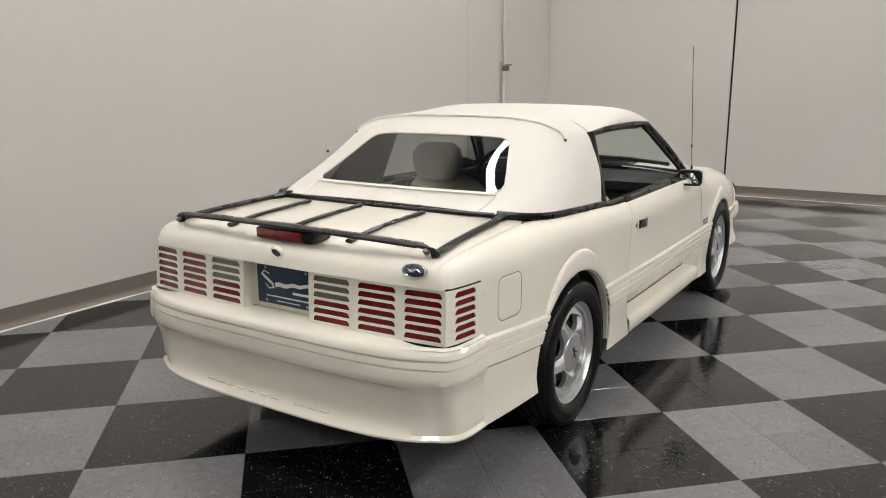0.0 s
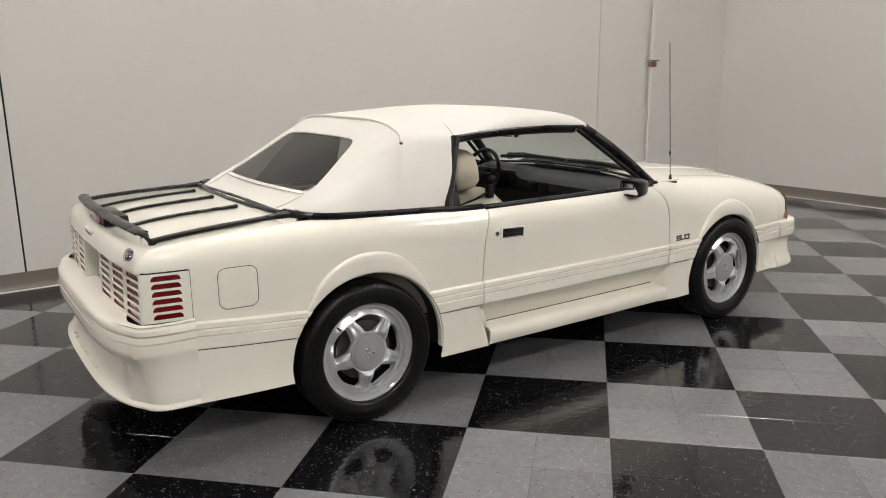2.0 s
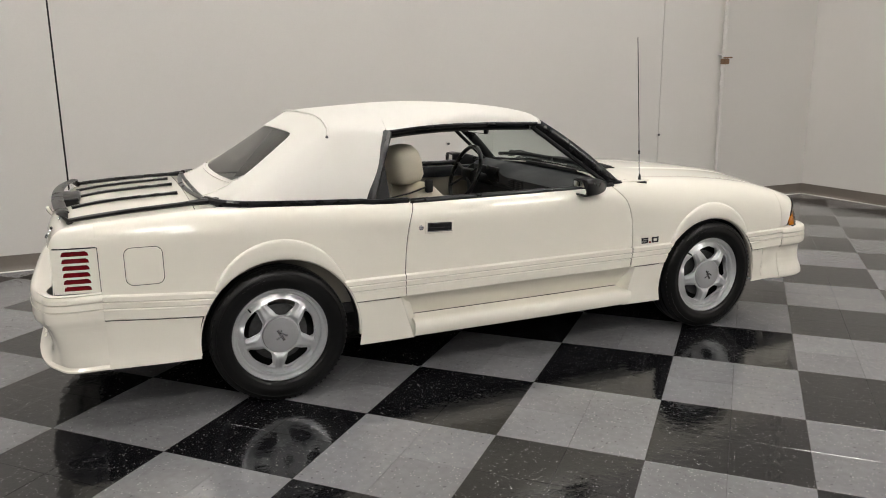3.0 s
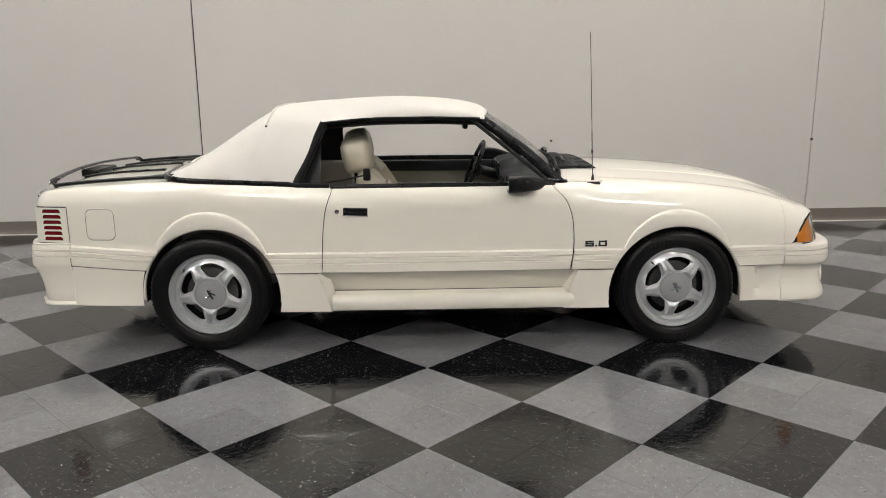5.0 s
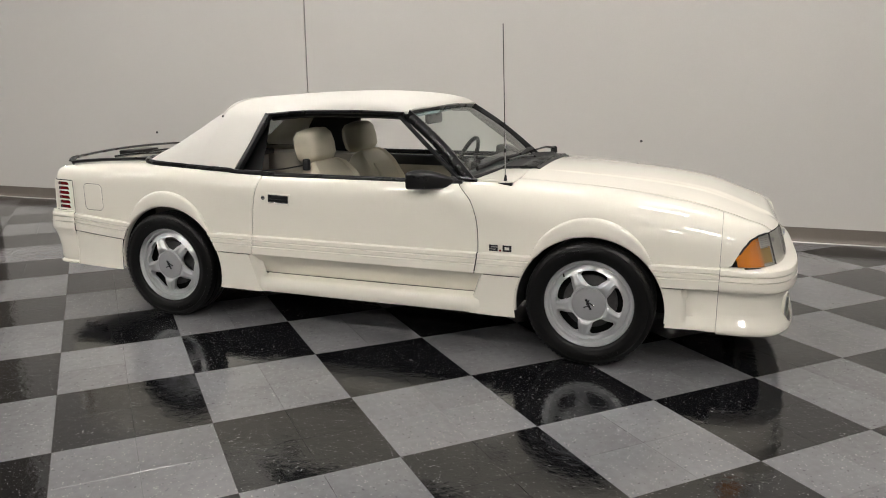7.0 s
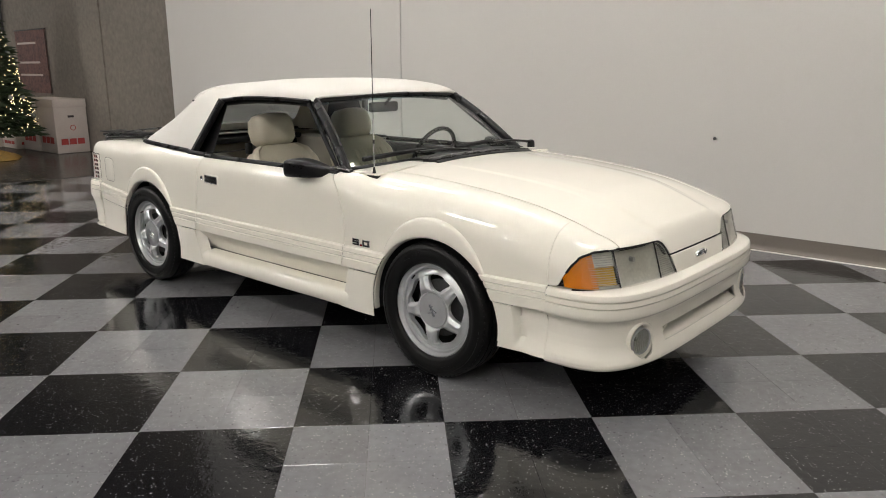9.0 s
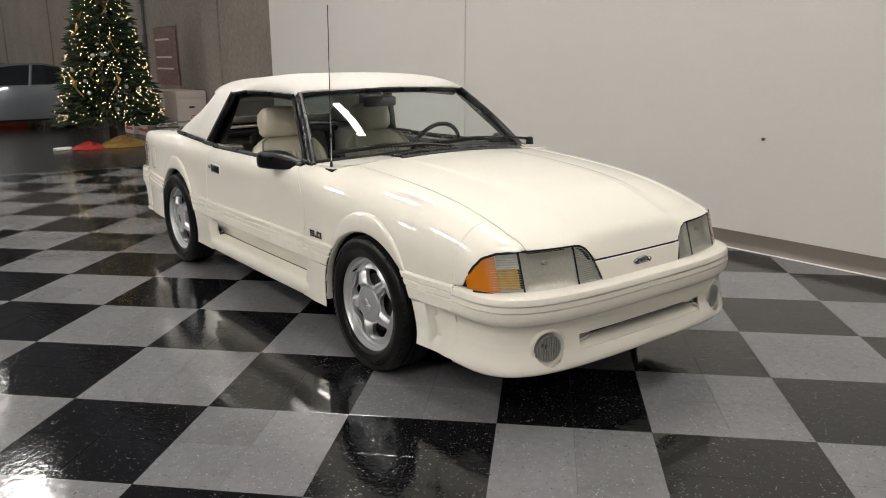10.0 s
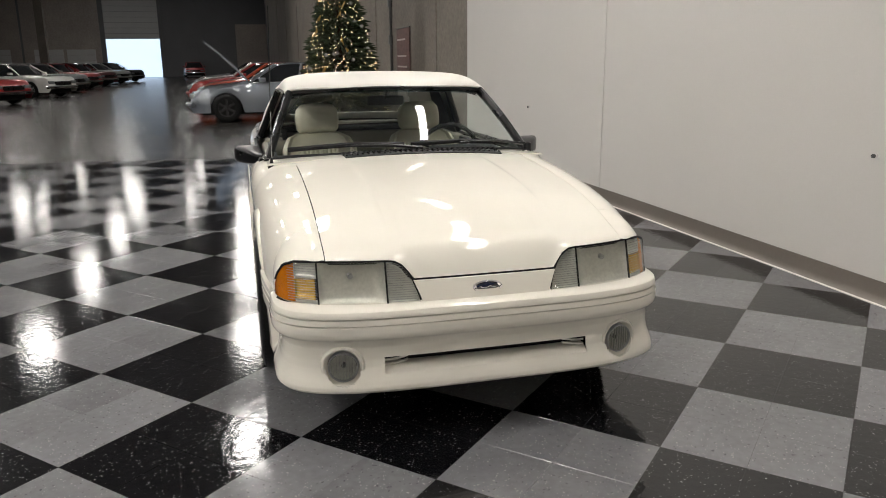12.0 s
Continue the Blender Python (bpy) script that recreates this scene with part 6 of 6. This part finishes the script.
def far_car(m, mat, label, classic=False, hood_open=False, length=4.6, rim=SILVER):
    """A parked car: body with arches, glasshouse, lamps, bumper and wheels. Its nose points along +x."""
    ob = thing("parked_car", m, label, "car", "cars parked in the hall")
    w, L = 0.90, length
    prof_top = ([(0.0, 0.62), (0.12, 0.78), (1.0, 0.92), (1.2, 0.95), (2.9, 0.93), (3.3, 0.90), (4.2, 0.80), (4.45, 0.70), (4.57, 0.56), (4.6, 0.45)] if not classic else
                [(0.0, 0.66), (0.08, 0.82), (1.1, 0.88), (3.0, 0.90), (3.3, 0.89), (4.45, 0.84), (4.56, 0.70), (4.6, 0.45)])
    k = L / 4.6
    arches = ((0.95 * k, 0.37), (3.72 * k, 0.37))

    def low(x):
        z = 0.22
        for cx, r in arches:
            if abs(x - cx) < r:
                z = max(z, 0.32 + math.sqrt(r * r - (x - cx) ** 2))
        return z
    rows = []
    for x in sorted(set([round(v, 3) for v in steps(0, L, 46)] + [round(cx + s * r, 3) for cx, r in arches for s in (-1, -0.97, 0.97, 1)])):
        u = x / k
        top = line(prof_top, u)
        end = min(1, min(x, L - x) / 0.5)
        ww = w * (0.86 + 0.14 * math.sin(end * math.pi / 2))
        lo = min(low(x), top - 0.02) if 0.06 < x < L - 0.06 else 0.34
        half = [(x, ww - 0.02, lo), (x, ww, lerp(lo, top, 0.35)), (x, ww - 0.01, lerp(lo, top, 0.7)), (x, ww - 0.06, top - 0.03), (x, ww - 0.16, top), (x, 0.35, top + 0.025)]
        rows.append([Vector(p) for p in half] + [Vector((p[0], -p[1], p[2])) for p in half[::-1]])
    bm = grid(rows)
    bmesh.ops.holes_fill(bm, edges=[e for e in bm.edges if e.is_boundary and all(abs(v.co.x) < 0.02 or abs(v.co.x - L) < 0.02 for v in e.verts)])
    part("body", bm, mat, ob)
    roof = [(0.55, 0.93), (1.25, 1.30), (1.6, 1.37), (2.2, 1.36), (2.45, 1.32), (3.15, 0.92)] if not classic else [(0.7, 0.89), (1.15, 1.30), (1.5, 1.38), (2.2, 1.38), (2.45, 1.33), (2.95, 0.90)]
    rows = []
    for x in steps(roof[0][0], roof[-1][0], 18):
        z = line(roof, x)
        zb = 0.86
        wt = lerp(0.80, 0.60, min(1, max(0, (z - 0.9) / 0.45)))
        half = [(x * k, 0.80, zb), (x * k, wt + 0.02, max(zb, z - 0.06)), (x * k, wt - 0.06, z), (x * k, 0.2, z + 0.01)]
        rows.append([Vector(p) for p in half] + [Vector((p[0], -p[1], p[2])) for p in half[::-1]])
    part("glasshouse", grid(rows), CAR_GLASS, ob)
    rows = [[(x * k, y, line(roof, x) + 0.018 - 0.03 * (y / 0.58) ** 4) for y in steps(-0.58, 0.58, 8)] for x in steps(1.22, 2.47, 8)]
    part("roof", thick(grid(rows), 0.02), mat, ob)
    for side in (-1, 1):
        part("pillar", tube([((1.95) * k, side * 0.79, 0.9), (1.85 * k, side * 0.63, 1.34)], 0.03, 6), mat, ob)
        part("windshield_post", tube([(3.12 * k, side * 0.76, 0.92), (2.45 * k, side * 0.60, 1.33)], 0.028, 6), mat, ob)
        part("rear_pillar", tube([(0.62 * k, side * 0.76, 0.93), (1.25 * k, side * 0.60, 1.31)], 0.05, 6), mat, ob)
        part("headlamp", box((L - 0.16, side * 0.62 - 0.15, 0.56), (L - 0.015, side * 0.62 + 0.15, 0.68), 0.02), HEAD, ob)
        part("side_mirror", box((2.75 * k, side * 0.93 - 0.08, 0.93), (2.92 * k, side * 0.93 + 0.08, 1.03), 0.03), mat, ob)
        for cx, r in arches:
            wh = part("wheel", lathe([(-0.1, 0.20), (0.10, 0.205), (0.105, 0.225), (0.11, 0.29), (0.09, 0.335), (-0.09, 0.335), (-0.1, 0.2)], 32, None, "y", False), RUBBER, ob, "black tyre on a spoked rim")
            wh.location, wh.scale = (cx, side * 0.80, 0.335), (1, side, 1)
            bm = bmesh.new()
            for j in range(6):
                add_box(bm, (-0.025, 0.07, 0.02), (0.025, 0.095, 0.215), 0.0, Matrix.Rotation(j * math.pi / 3, 4, "Y"))
            add_lathe(bm, [(0.06, 0.225), (0.1, 0.222), (0.1, 0.2)], 32)
            part("rim", bm, rim, wh, smooth=False)
            part("rim_back", lathe([(0.05, 0.0), (0.05, 0.2)], 24), SEAM, wh)
            part("arch_shadow", box((cx - 0.34, side * 0.45 - 0.2, 0.3), (cx + 0.34, side * 0.45 + 0.2, 0.64)), SEAM, ob, smooth=False)
    part("underbody", box((0.25, -0.70, 0.17), (L - 0.25, 0.70, 0.40), 0.02), SEAM, ob)
    part("grille", box((L - 0.05, -0.44, 0.34 if not classic else 0.5), (L + 0.012, 0.44, 0.54 if not classic else 0.66), 0.01), BLACK, ob)
    part("bumper", tube([(L - 0.1, -0.88, 0.42), (L + 0.03, -0.6, 0.42), (L + 0.06, 0, 0.42), (L + 0.03, 0.6, 0.42), (L - 0.1, 0.88, 0.42)], 0.06, 8), CHROME if classic else mat, ob)
    if hood_open:
        rows = [[Vector((3.20 * k, y, 0.93)) + Vector((math.cos(radians(44)) * d, 0, math.sin(radians(44)) * d + 0.05 * math.sin(math.pi * d / 1.3))) for y in steps(-0.72, 0.72, 6)] for d in steps(0, 1.3, 8)]
        part("raised_hood", thick(grid(rows), 0.05), mat, ob)
    return ob


SILVER_CAR = paint("silver_blue_paint", (0.17, 0.19, 0.215), 0.3)
RED_CAR = paint("red_paint", (0.24, 0.012, 0.012))
MAROON = paint("maroon_paint", (0.10, 0.008, 0.012))
WHITE_CAR = paint("white_paint", (0.48, 0.47, 0.45))
DARK_CAR = paint("black_paint", (0.012, 0.012, 0.014))
GREY_CAR = paint("grey_paint", (0.16, 0.16, 0.16), 0.3)
ORANGE_CAR = paint("orange_red_paint", (0.34, 0.045, 0.012))
BLACK_RIM = material("black_rim", (0.03, 0.03, 0.03), 0.3, metal=0.5)
far_car(at(-13.75, 2.40, 0, -90), SILVER_CAR, "silver-blue sports coupe with its hood raised", hood_open=True, length=4.45, rim=BLACK_RIM)
far_car(at(-17.4, 2.20, 0, -90), ORANGE_CAR, "orange-red sports car parked behind the silver coupe", length=4.25)
far_car(at(-20.8, 2.10, 0, -90), RED_CAR, "red coupe parked along the concrete wall")
far_car(at(-24.4, 2.05, 0, -90), WHITE_CAR, "white coupe parked along the concrete wall")
far_car(at(-28.2, 1.90, 0, -90), DARK_CAR, "black car parked along the concrete wall")
far_car(at(-25.4, -12.3, 0, 60), RED_CAR, "red classic car with a chrome bumper", classic=True)
far_car(at(-31.6, -12.0, 0, 60), WHITE_CAR, "white sedan parked in a row of cars", classic=True)
far_car(at(-36.5, -12.4, 0, 62), GREY_CAR, "grey coupe parked in a row of cars", classic=True)
far_car(at(-41.5, -12.6, 0, 62), RED_CAR, "red coupe parked in a row of cars", classic=True)
far_car(at(-46.5, -12.6, 0, 64), MAROON, "maroon car parked in a row of cars", classic=True)
far_car(at(-51.5, -12.4, 0, 64), WHITE_CAR, "white coupe at the end of the row", classic=True)
far_car(at(-57.0, -12.2, 0, 64), DARK_CAR, "dark car at the end of the row", classic=True)
far_car(at(-72.0, -5.2, 0, 6), RED_CAR, "red truck near the far wall", classic=True)

# decorated fir tree
NEEDLE = material("fir_needles", (0.020, 0.034, 0.013), 0.7, vary=0.5, scale=5, fine=40)
BARK = material("bark", (0.05, 0.032, 0.02), 0.9, vary=0.3, scale=20)
BULB = material("warm_light_bulb", (1.0, 0.72, 0.36), 0.4, vary=0.0, emit=7.0)
GOLD = material("gold_ribbon", (0.38, 0.25, 0.07), 0.35, metal=0.6, vary=0.2, scale=12)
ORNAMENT = material("silver_ornament", (0.6, 0.62, 0.62), 0.2, metal=0.7, vary=0.1)
RED_CLOTH = material("red_cloth", (0.35, 0.02, 0.02), 0.8, vary=0.2, scale=20, fine=90, bump=0.3)
GOLD_CLOTH = material("gold_cloth", (0.36, 0.22, 0.06), 0.6, vary=0.25, scale=16, fine=90, bump=0.3)
rng = random.Random(7)
tree = thing("christmas_tree", at(-8.75, 1.02), "tall green christmas tree with warm lights, ornaments and gold ribbon", "christmas tree")
TREE_H, TREE_R = 3.9, 0.88
tree_r = lambda z: TREE_R * max(0.03, (TREE_H - z) / (TREE_H - 0.35))
part("trunk", tube([(0, 0, 0), (0, 0, 1.5), (0, 0, TREE_H - 0.1)], [0.07, 0.055, 0.015], 10), BARK, tree)
bm = bmesh.new()
for k in range(5200):
    z = 0.36 + (TREE_H - 0.4) * (1 - (1 - rng.random()) ** 0.55)
    z = min(z, TREE_H - 0.02)
    a, f = rng.random() * 2 * math.pi, 0.45 + 0.6 * rng.random() ** 0.5
    r = tree_r(z) * f * (0.9 + 0.14 * math.sin(5 * a + 9 * z))
    d = Vector((math.cos(a), math.sin(a), -0.35 + 0.5 * rng.random()))
    p = Vector((r * math.cos(a), r * math.sin(a), z))
    ln = 0.07 + 0.09 * rng.random()
    up = Vector((rng.uniform(-1, 1), rng.uniform(-1, 1), rng.uniform(-0.2, 1))).normalized()
    s = d.cross(up)
    s = s.normalized() * ln * 0.22 if s.length > 1e-3 else Vector((0.02, 0, 0))
    u2 = s.cross(d).normalized() * ln * 0.22
    tip, back = p + d * ln, p - d * ln * 0.6
    q = [bm.verts.new(v) for v in (back, p + s, p + u2, p - s, p - u2, tip)]
    for i in range(4):
        bm.faces.new((q[0], q[1 + i], q[1 + (i + 1) % 4]))
        bm.faces.new((q[5], q[1 + (i + 1) % 4], q[1 + i]))
crown = part("crown", bm, NEEDLE, tree, "dense dark green fir branches", smooth=False)
bm = bmesh.new()
for k in range(900):
    z = 0.42 + (TREE_H - 0.5) * (1 - (1 - rng.random()) ** 0.6)
    a = rng.random() * 2 * math.pi
    r = tree_r(z) * (0.97 + 0.1 * rng.random())
    bmesh.ops.create_icosphere(bm, subdivisions=1, radius=0.0062, matrix=Matrix.Translation((r * math.cos(a), r * math.sin(a), z)))
tagged(part("light_string", bm, BULB, tree, "many small warm white lights", smooth=False), kind="stuff")
ball = None
for k in range(46):
    z = 0.5 + (TREE_H - 0.8) * (1 - (1 - rng.random()) ** 0.6)
    a = rng.random() * 2 * math.pi
    r = tree_r(z) * 1.0
    if ball is None:
        bm = bmesh.new()
        bmesh.ops.create_icosphere(bm, subdivisions=2, radius=0.042)
        o = ball = part("ornament", bm, ORNAMENT, tree, "silver glass ornament")
    else:
        o = ball.copy()
        scene.collection.objects.link(o)
    o.location = (r * math.cos(a), r * math.sin(a), z)
for k in range(16):
    z = 0.9 + 2.5 * rng.random()
    a = rng.uniform(-2.2, 0.4)
    r = tree_r(z) * 1.02
    c = Vector((r * math.cos(a), r * math.sin(a), z))
    pts = [c + Vector((0.05 * math.sin(5 * u + k), 0.05 * math.cos(4 * u + k), -0.28 * u)) for u in steps(0, 1, 6)]
    part("ribbon", tube(pts, [0.008, 0.03, 0.034, 0.02, 0.034, 0.026, 0.008], 6, 0.25), GOLD, tree)


def cloth(name, m, rx, ry, h, mat, label):
    bm = bmesh.new()
    rows = []
    for f in steps(0, 1, 8):
        rows.append([(rx * f * math.cos(a) * (1 + 0.1 * math.sin(3 * a + 1)), ry * f * math.sin(a) * (1 + 0.12 * math.sin(4 * a)),
                      0.003 + h * (1 - f) ** 0.7 * (0.7 + 0.3 * math.sin(5 * a + 6 * f)) + (0.02 * math.sin(9 * a) * f * (1 - f))) for a in [2 * math.pi * k / 30 for k in range(30)]])
    ob = finish(name, grid(rows, True), mat)
    ob.matrix_world = m
    return tagged(ob, label, "cloth")


cloth("tree_skirt", at(-8.33, 1.05), 0.34, 0.42, 0.19, GOLD_CLOTH, "crumpled gold cloth at the foot of the christmas tree")
cloth("red_cloth", at(-8.28, 0.50), 0.26, 0.30, 0.12, RED_CLOTH, "crumpled red cloth on the concrete floor by the tree")
pw = thing("power_strip", at(-8.25, 0.08, 0, 20), "white power strip lying on the floor", "power strip")
part("strip_body", box((-0.05, -0.14, 0.0), (0.05, 0.14, 0.045), 0.01), WHITE, pw)

# boxes by the wall, with plain red bars for their print
CARD = material("white_cardboard", (0.50, 0.44, 0.40), 0.8, vary=0.08, scale=6, fine=60)
RED_PRINT = material("red_print", (0.36, 0.05, 0.045), 0.7, vary=0.1)
DARK_PRINT = material("dark_print", (0.05, 0.04, 0.04), 0.7, vary=0.1)
for x, y, w, d, z0, h in ((-8.645, 2.30, 0.64, 0.54, 0, 0.89), (-9.33, 2.28, 0.64, 0.54, 0, 0.89), (-10.0, 2.20, 0.62, 0.60, 0, 0.44), (-10.65, 2.12, 0.62, 0.60, 0, 0.44)):
    bx = thing("cardboard_box", at(x, y, z0), "white cardboard donation box with red print", "box", "boxes beside the tree")
    part("carton", box((-w / 2, -d / 2, 0), (w / 2, d / 2, h - 0.002), 0.008), CARD, bx)
    part("lid", box((-w / 2 - 0.005, -d / 2 - 0.005, h - 0.14), (w / 2 + 0.005, d / 2 + 0.005, h), 0.006), CARD, bx)
    for k in range(3):
        part("red_bar", box((w / 2 + 0.001, -d * 0.36 + d * 0.25 * k, h * 0.16), (w / 2 + 0.004, -d * 0.15 + d * 0.25 * k, h * 0.27)), RED_PRINT, bx, smooth=False)
        part("red_bar", box((-w * 0.36 + w * 0.25 * k, -d / 2 - 0.004, h * 0.18), (-w * 0.15 + w * 0.25 * k, -d / 2 - 0.001, h * 0.30)), RED_PRINT, bx, smooth=False)
    part("hand_hole", box((w / 2 + 0.001, -0.05, h * 0.66), (w / 2 + 0.0055, 0.05, h * 0.70), 0.002), DARK_PRINT, bx, smooth=False)
    part("printed_ring", lathe([(w / 2 + 0.001, 0.035), (w / 2 + 0.003, 0.036), (w / 2 + 0.003, 0.046), (w / 2 + 0.001, 0.047)], 18, Matrix.Translation((0, 0.02, h * 0.47)), "x", False), RED_PRINT, bx)
# open brown box with a plastic bag, and a dark bin with boards, at the end of the white wall
BROWN_CARD = material("brown_cardboard", (0.26, 0.155, 0.085), 0.8, vary=0.12, scale=9, fine=80, bump=0.1)
PLASTIC = material("crumpled_clear_plastic", (0.52, 0.50, 0.47), 0.25, vary=0.25, scale=14, fine=60, coat=0.6)
ob_ = thing("cardboard_box", at(-5.74, 2.42, 0, 8) @ Matrix.Scale(0.82, 4), "open brown cardboard box with a white label", "box")
bm = bmesh.new()
for lo_, hi_ in (((-0.24, -0.20, 0), (-0.234, 0.20, 0.30)), ((0.234, -0.20, 0), (0.24, 0.20, 0.30)), ((-0.234, -0.20, 0), (0.234, -0.194, 0.30)), ((-0.234, 0.194, 0), (0.234, 0.20, 0.30)), ((-0.234, -0.194, 0), (0.234, 0.194, 0.006))):
    add_box(bm, lo_, hi_)
part("carton", bm, BROWN_CARD, ob_, smooth=False)
part("shipping_label", box((-0.17, -0.2025, 0.08), (-0.06, -0.2005, 0.20)), WHITE, ob_, "white shipping label with plain bars", smooth=False)
part("label_bar", box((-0.155, -0.204, 0.12), (-0.08, -0.2027, 0.13)), DARK_PRINT, ob_, smooth=False)
for k in range(2):
    part("printed_bar", box((0.2405, -0.12, 0.13 + 0.04 * k), (0.2425, 0.06, 0.145 + 0.04 * k)), DARK_PRINT, ob_, smooth=False)
bm = bmesh.new()
bmesh.ops.create_icosphere(bm, subdivisions=4, radius=0.2)
for v in bm.verts:
    n = v.co.normalized()
    f = 1 + 0.16 * math.sin(9 * n.x + 4 * n.z) * math.sin(8 * n.y + 1) + 0.10 * math.sin(21 * n.x + 13 * n.y) + 0.06 * math.sin(37 * n.z + 19 * n.y)
    v.co = Vector((v.co.x * f * 1.05, v.co.y * f * 0.9, v.co.z * f * 0.62))
bag = finish("plastic_bag", bm, PLASTIC, angle=25)
bag.matrix_world = at(-5.78, 2.42, 0.275) @ Matrix.Scale(0.8, 4)
tagged(bag, "crumpled clear plastic bag stuffed into an open cardboard box", "bag")
bin_ = thing("storage_bin", at(-6.40, 2.32), "dark grey plastic bin with boards on top", "bin")
part("bin_body", box((-0.30, -0.24, 0), (0.30, 0.24, 0.42), 0.02), DASH, bin_)
part("bin_rim", box((-0.32, -0.26, 0.40), (0.32, 0.26, 0.44), 0.01), DASH, bin_)
for k in range(3):
    bd = thing("wooden_board", at(-6.35, 2.18 + 0.1 * k, 0.44 + 0.0 * k, 4 - 3 * k), "long grey board lying on a dark bin", "board", "boards on the bin")
    part("plank", box((-0.55, -0.04, 0), (0.50, 0.04, 0.022), 0.003), IRON, bd)
# hanging poster, plain shapes
POSTER = material("faded_red_poster", (0.12, 0.060, 0.052), 0.6, vary=0.7, scale=5, fine=22)
ps = thing("wall_poster", at(-10.2, wall_y(-10.2) + 0.09, 0.95), "narrow reddish brown poster hanging on the concrete wall", "poster")
part("sheet", box((-0.65, -0.012, 0), (0.65, 0.0, 1.10)), POSTER, ps, smooth=False)
for z in (0.30, 0.52, 0.86):
    part("printed_band", box((-0.58, -0.016, z), (0.50 - 0.3 * z, -0.013, z + 0.035)), CARD, ps, smooth=False)
part("hanging_rod", tube([(-0.68, -0.006, 1.11), (0.68, -0.006, 1.11)], 0.012, 6), IRON, ps)

# ---- tiles: two-by-two charcoal and grey squares of foot-square vinyl ----
tiles = structure("floor_tiles", grid([[(lerp(edge_x(y) + 0.01, WBX, u), y, -0.0026) for u in steps(0, 1, 6)] for y in (FRONT_Y, -4.0, -1.0, 2.62)]),
                  GROUT, "glossy checkered floor of charcoal and grey vinyl tiles", "floor")
inv = BASE.inverted()


def tile_mesh(name, mat):
    h, g = T12 / 2 - 0.0004, 0.0006
    bm = bmesh.new()
    top = [bm.verts.new((sx * (h - g), sy * (h - g), 0.0)) for sx, sy in ((-1, -1), (1, -1), (1, 1), (-1, 1))]
    mid = [bm.verts.new((sx * h, sy * h, -0.0008)) for sx, sy in ((-1, -1), (1, -1), (1, 1), (-1, 1))]
    bot = [bm.verts.new((sx * h, sy * h, -0.0032)) for sx, sy in ((-1, -1), (1, -1), (1, 1), (-1, 1))]
    bm.faces.new(top)
    for a, b in ((top, mid), (mid, bot)):
        for k in range(4):
            bm.faces.new((a[k], b[k], b[(k + 1) % 4], a[(k + 1) % 4]))
    me = bpy.data.meshes.new(name)
    bmesh.ops.recalc_face_normals(bm, faces=bm.faces)
    bm.to_mesh(me)
    bm.free()
    me.materials.append(mat)
    return me


TILE_MESH = (tile_mesh("tile", TILE_DARK), tile_mesh("tile", TILE_LIGHT))
spots = []
for i in range(-45, 50):
    for j in range(-45, 55):
        wx, wy = (i + 0.5) * T12, (j + 0.5) * T12
        lx, ly = in_car_axes(wx, wy)
        if ly > wall_y(lx) + 0.25 or lx > WBX + 0.25:
            continue
        if lx < edge_x(ly) - 0.25 or ly < FRONT_Y:
            continue
        light = (i // 2 + j // 2) % 2
        spots.append((math.hypot(lx - 1.6, ly + 1.6), lx < edge_x(ly) + 0.25, wx, wy, light))
spots.sort()
whole, rest = 0, [bmesh.new(), bmesh.new()]
for _, edge, wx, wy, light in spots:
    if not edge and whole < 300:
        whole += 1
        o = new("tile", TILE_MESH[light])
        o.parent = tiles
        o.matrix_local = inv @ Matrix.Translation((wx, wy, 0))
        continue
    h = T12 / 2 - 0.0006
    poly = [(wx - h, wy - h), (wx + h, wy - h), (wx + h, wy + h), (wx - h, wy + h)]
    if edge:                                  # cut along the straight edge
        pts = []
        for k in range(4):
            p, q = Vector(poly[k]), Vector(poly[(k + 1) % 4])
            (ax, ay), (bx, by) = in_car_axes(*p), in_car_axes(*q)
            da, db = ax - edge_x(ay), bx - edge_x(by)
            if da >= 0:
                pts.append(tuple(p))
            if da * db < 0:
                pts.append(tuple(p.lerp(q, da / (da - db))))
        poly = pts
        if len(poly) < 3 or abs(sum(a[0] * b[1] - a[1] * b[0] for a, b in zip(poly, poly[1:] + poly[:1]))) < 2e-4:
            continue
    bm = rest[light]
    f = bm.faces.new([bm.verts.new(inv @ Vector((x, y, 0))) for x, y in poly])
for light, bm in enumerate(rest):
    if bm.faces:
        bmesh.ops.recalc_face_normals(bm, faces=bm.faces)
        me = bpy.data.meshes.new("far_tiles")
        bm.to_mesh(me)
        me.materials.append((TILE_DARK, TILE_LIGHT)[light])
        o = new("far_tiles", me)
        o.parent = tiles
        tagged(o, kind="stuff")
    bm.free()
EDGE_METAL = material("floor_edge_strip", (0.05, 0.05, 0.05), 0.5, metal=0.4)
structure("floor_edge", grid([[(edge_x(y) + d, y, z) for y in steps(FRONT_Y, 2.6, 20)] for d, z in ((0.012, 0.0012), (0, 0.003), (-0.018, -0.002))]), EDGE_METAL,
          "thin dark strip along the straight edge of the tiles", "trim")
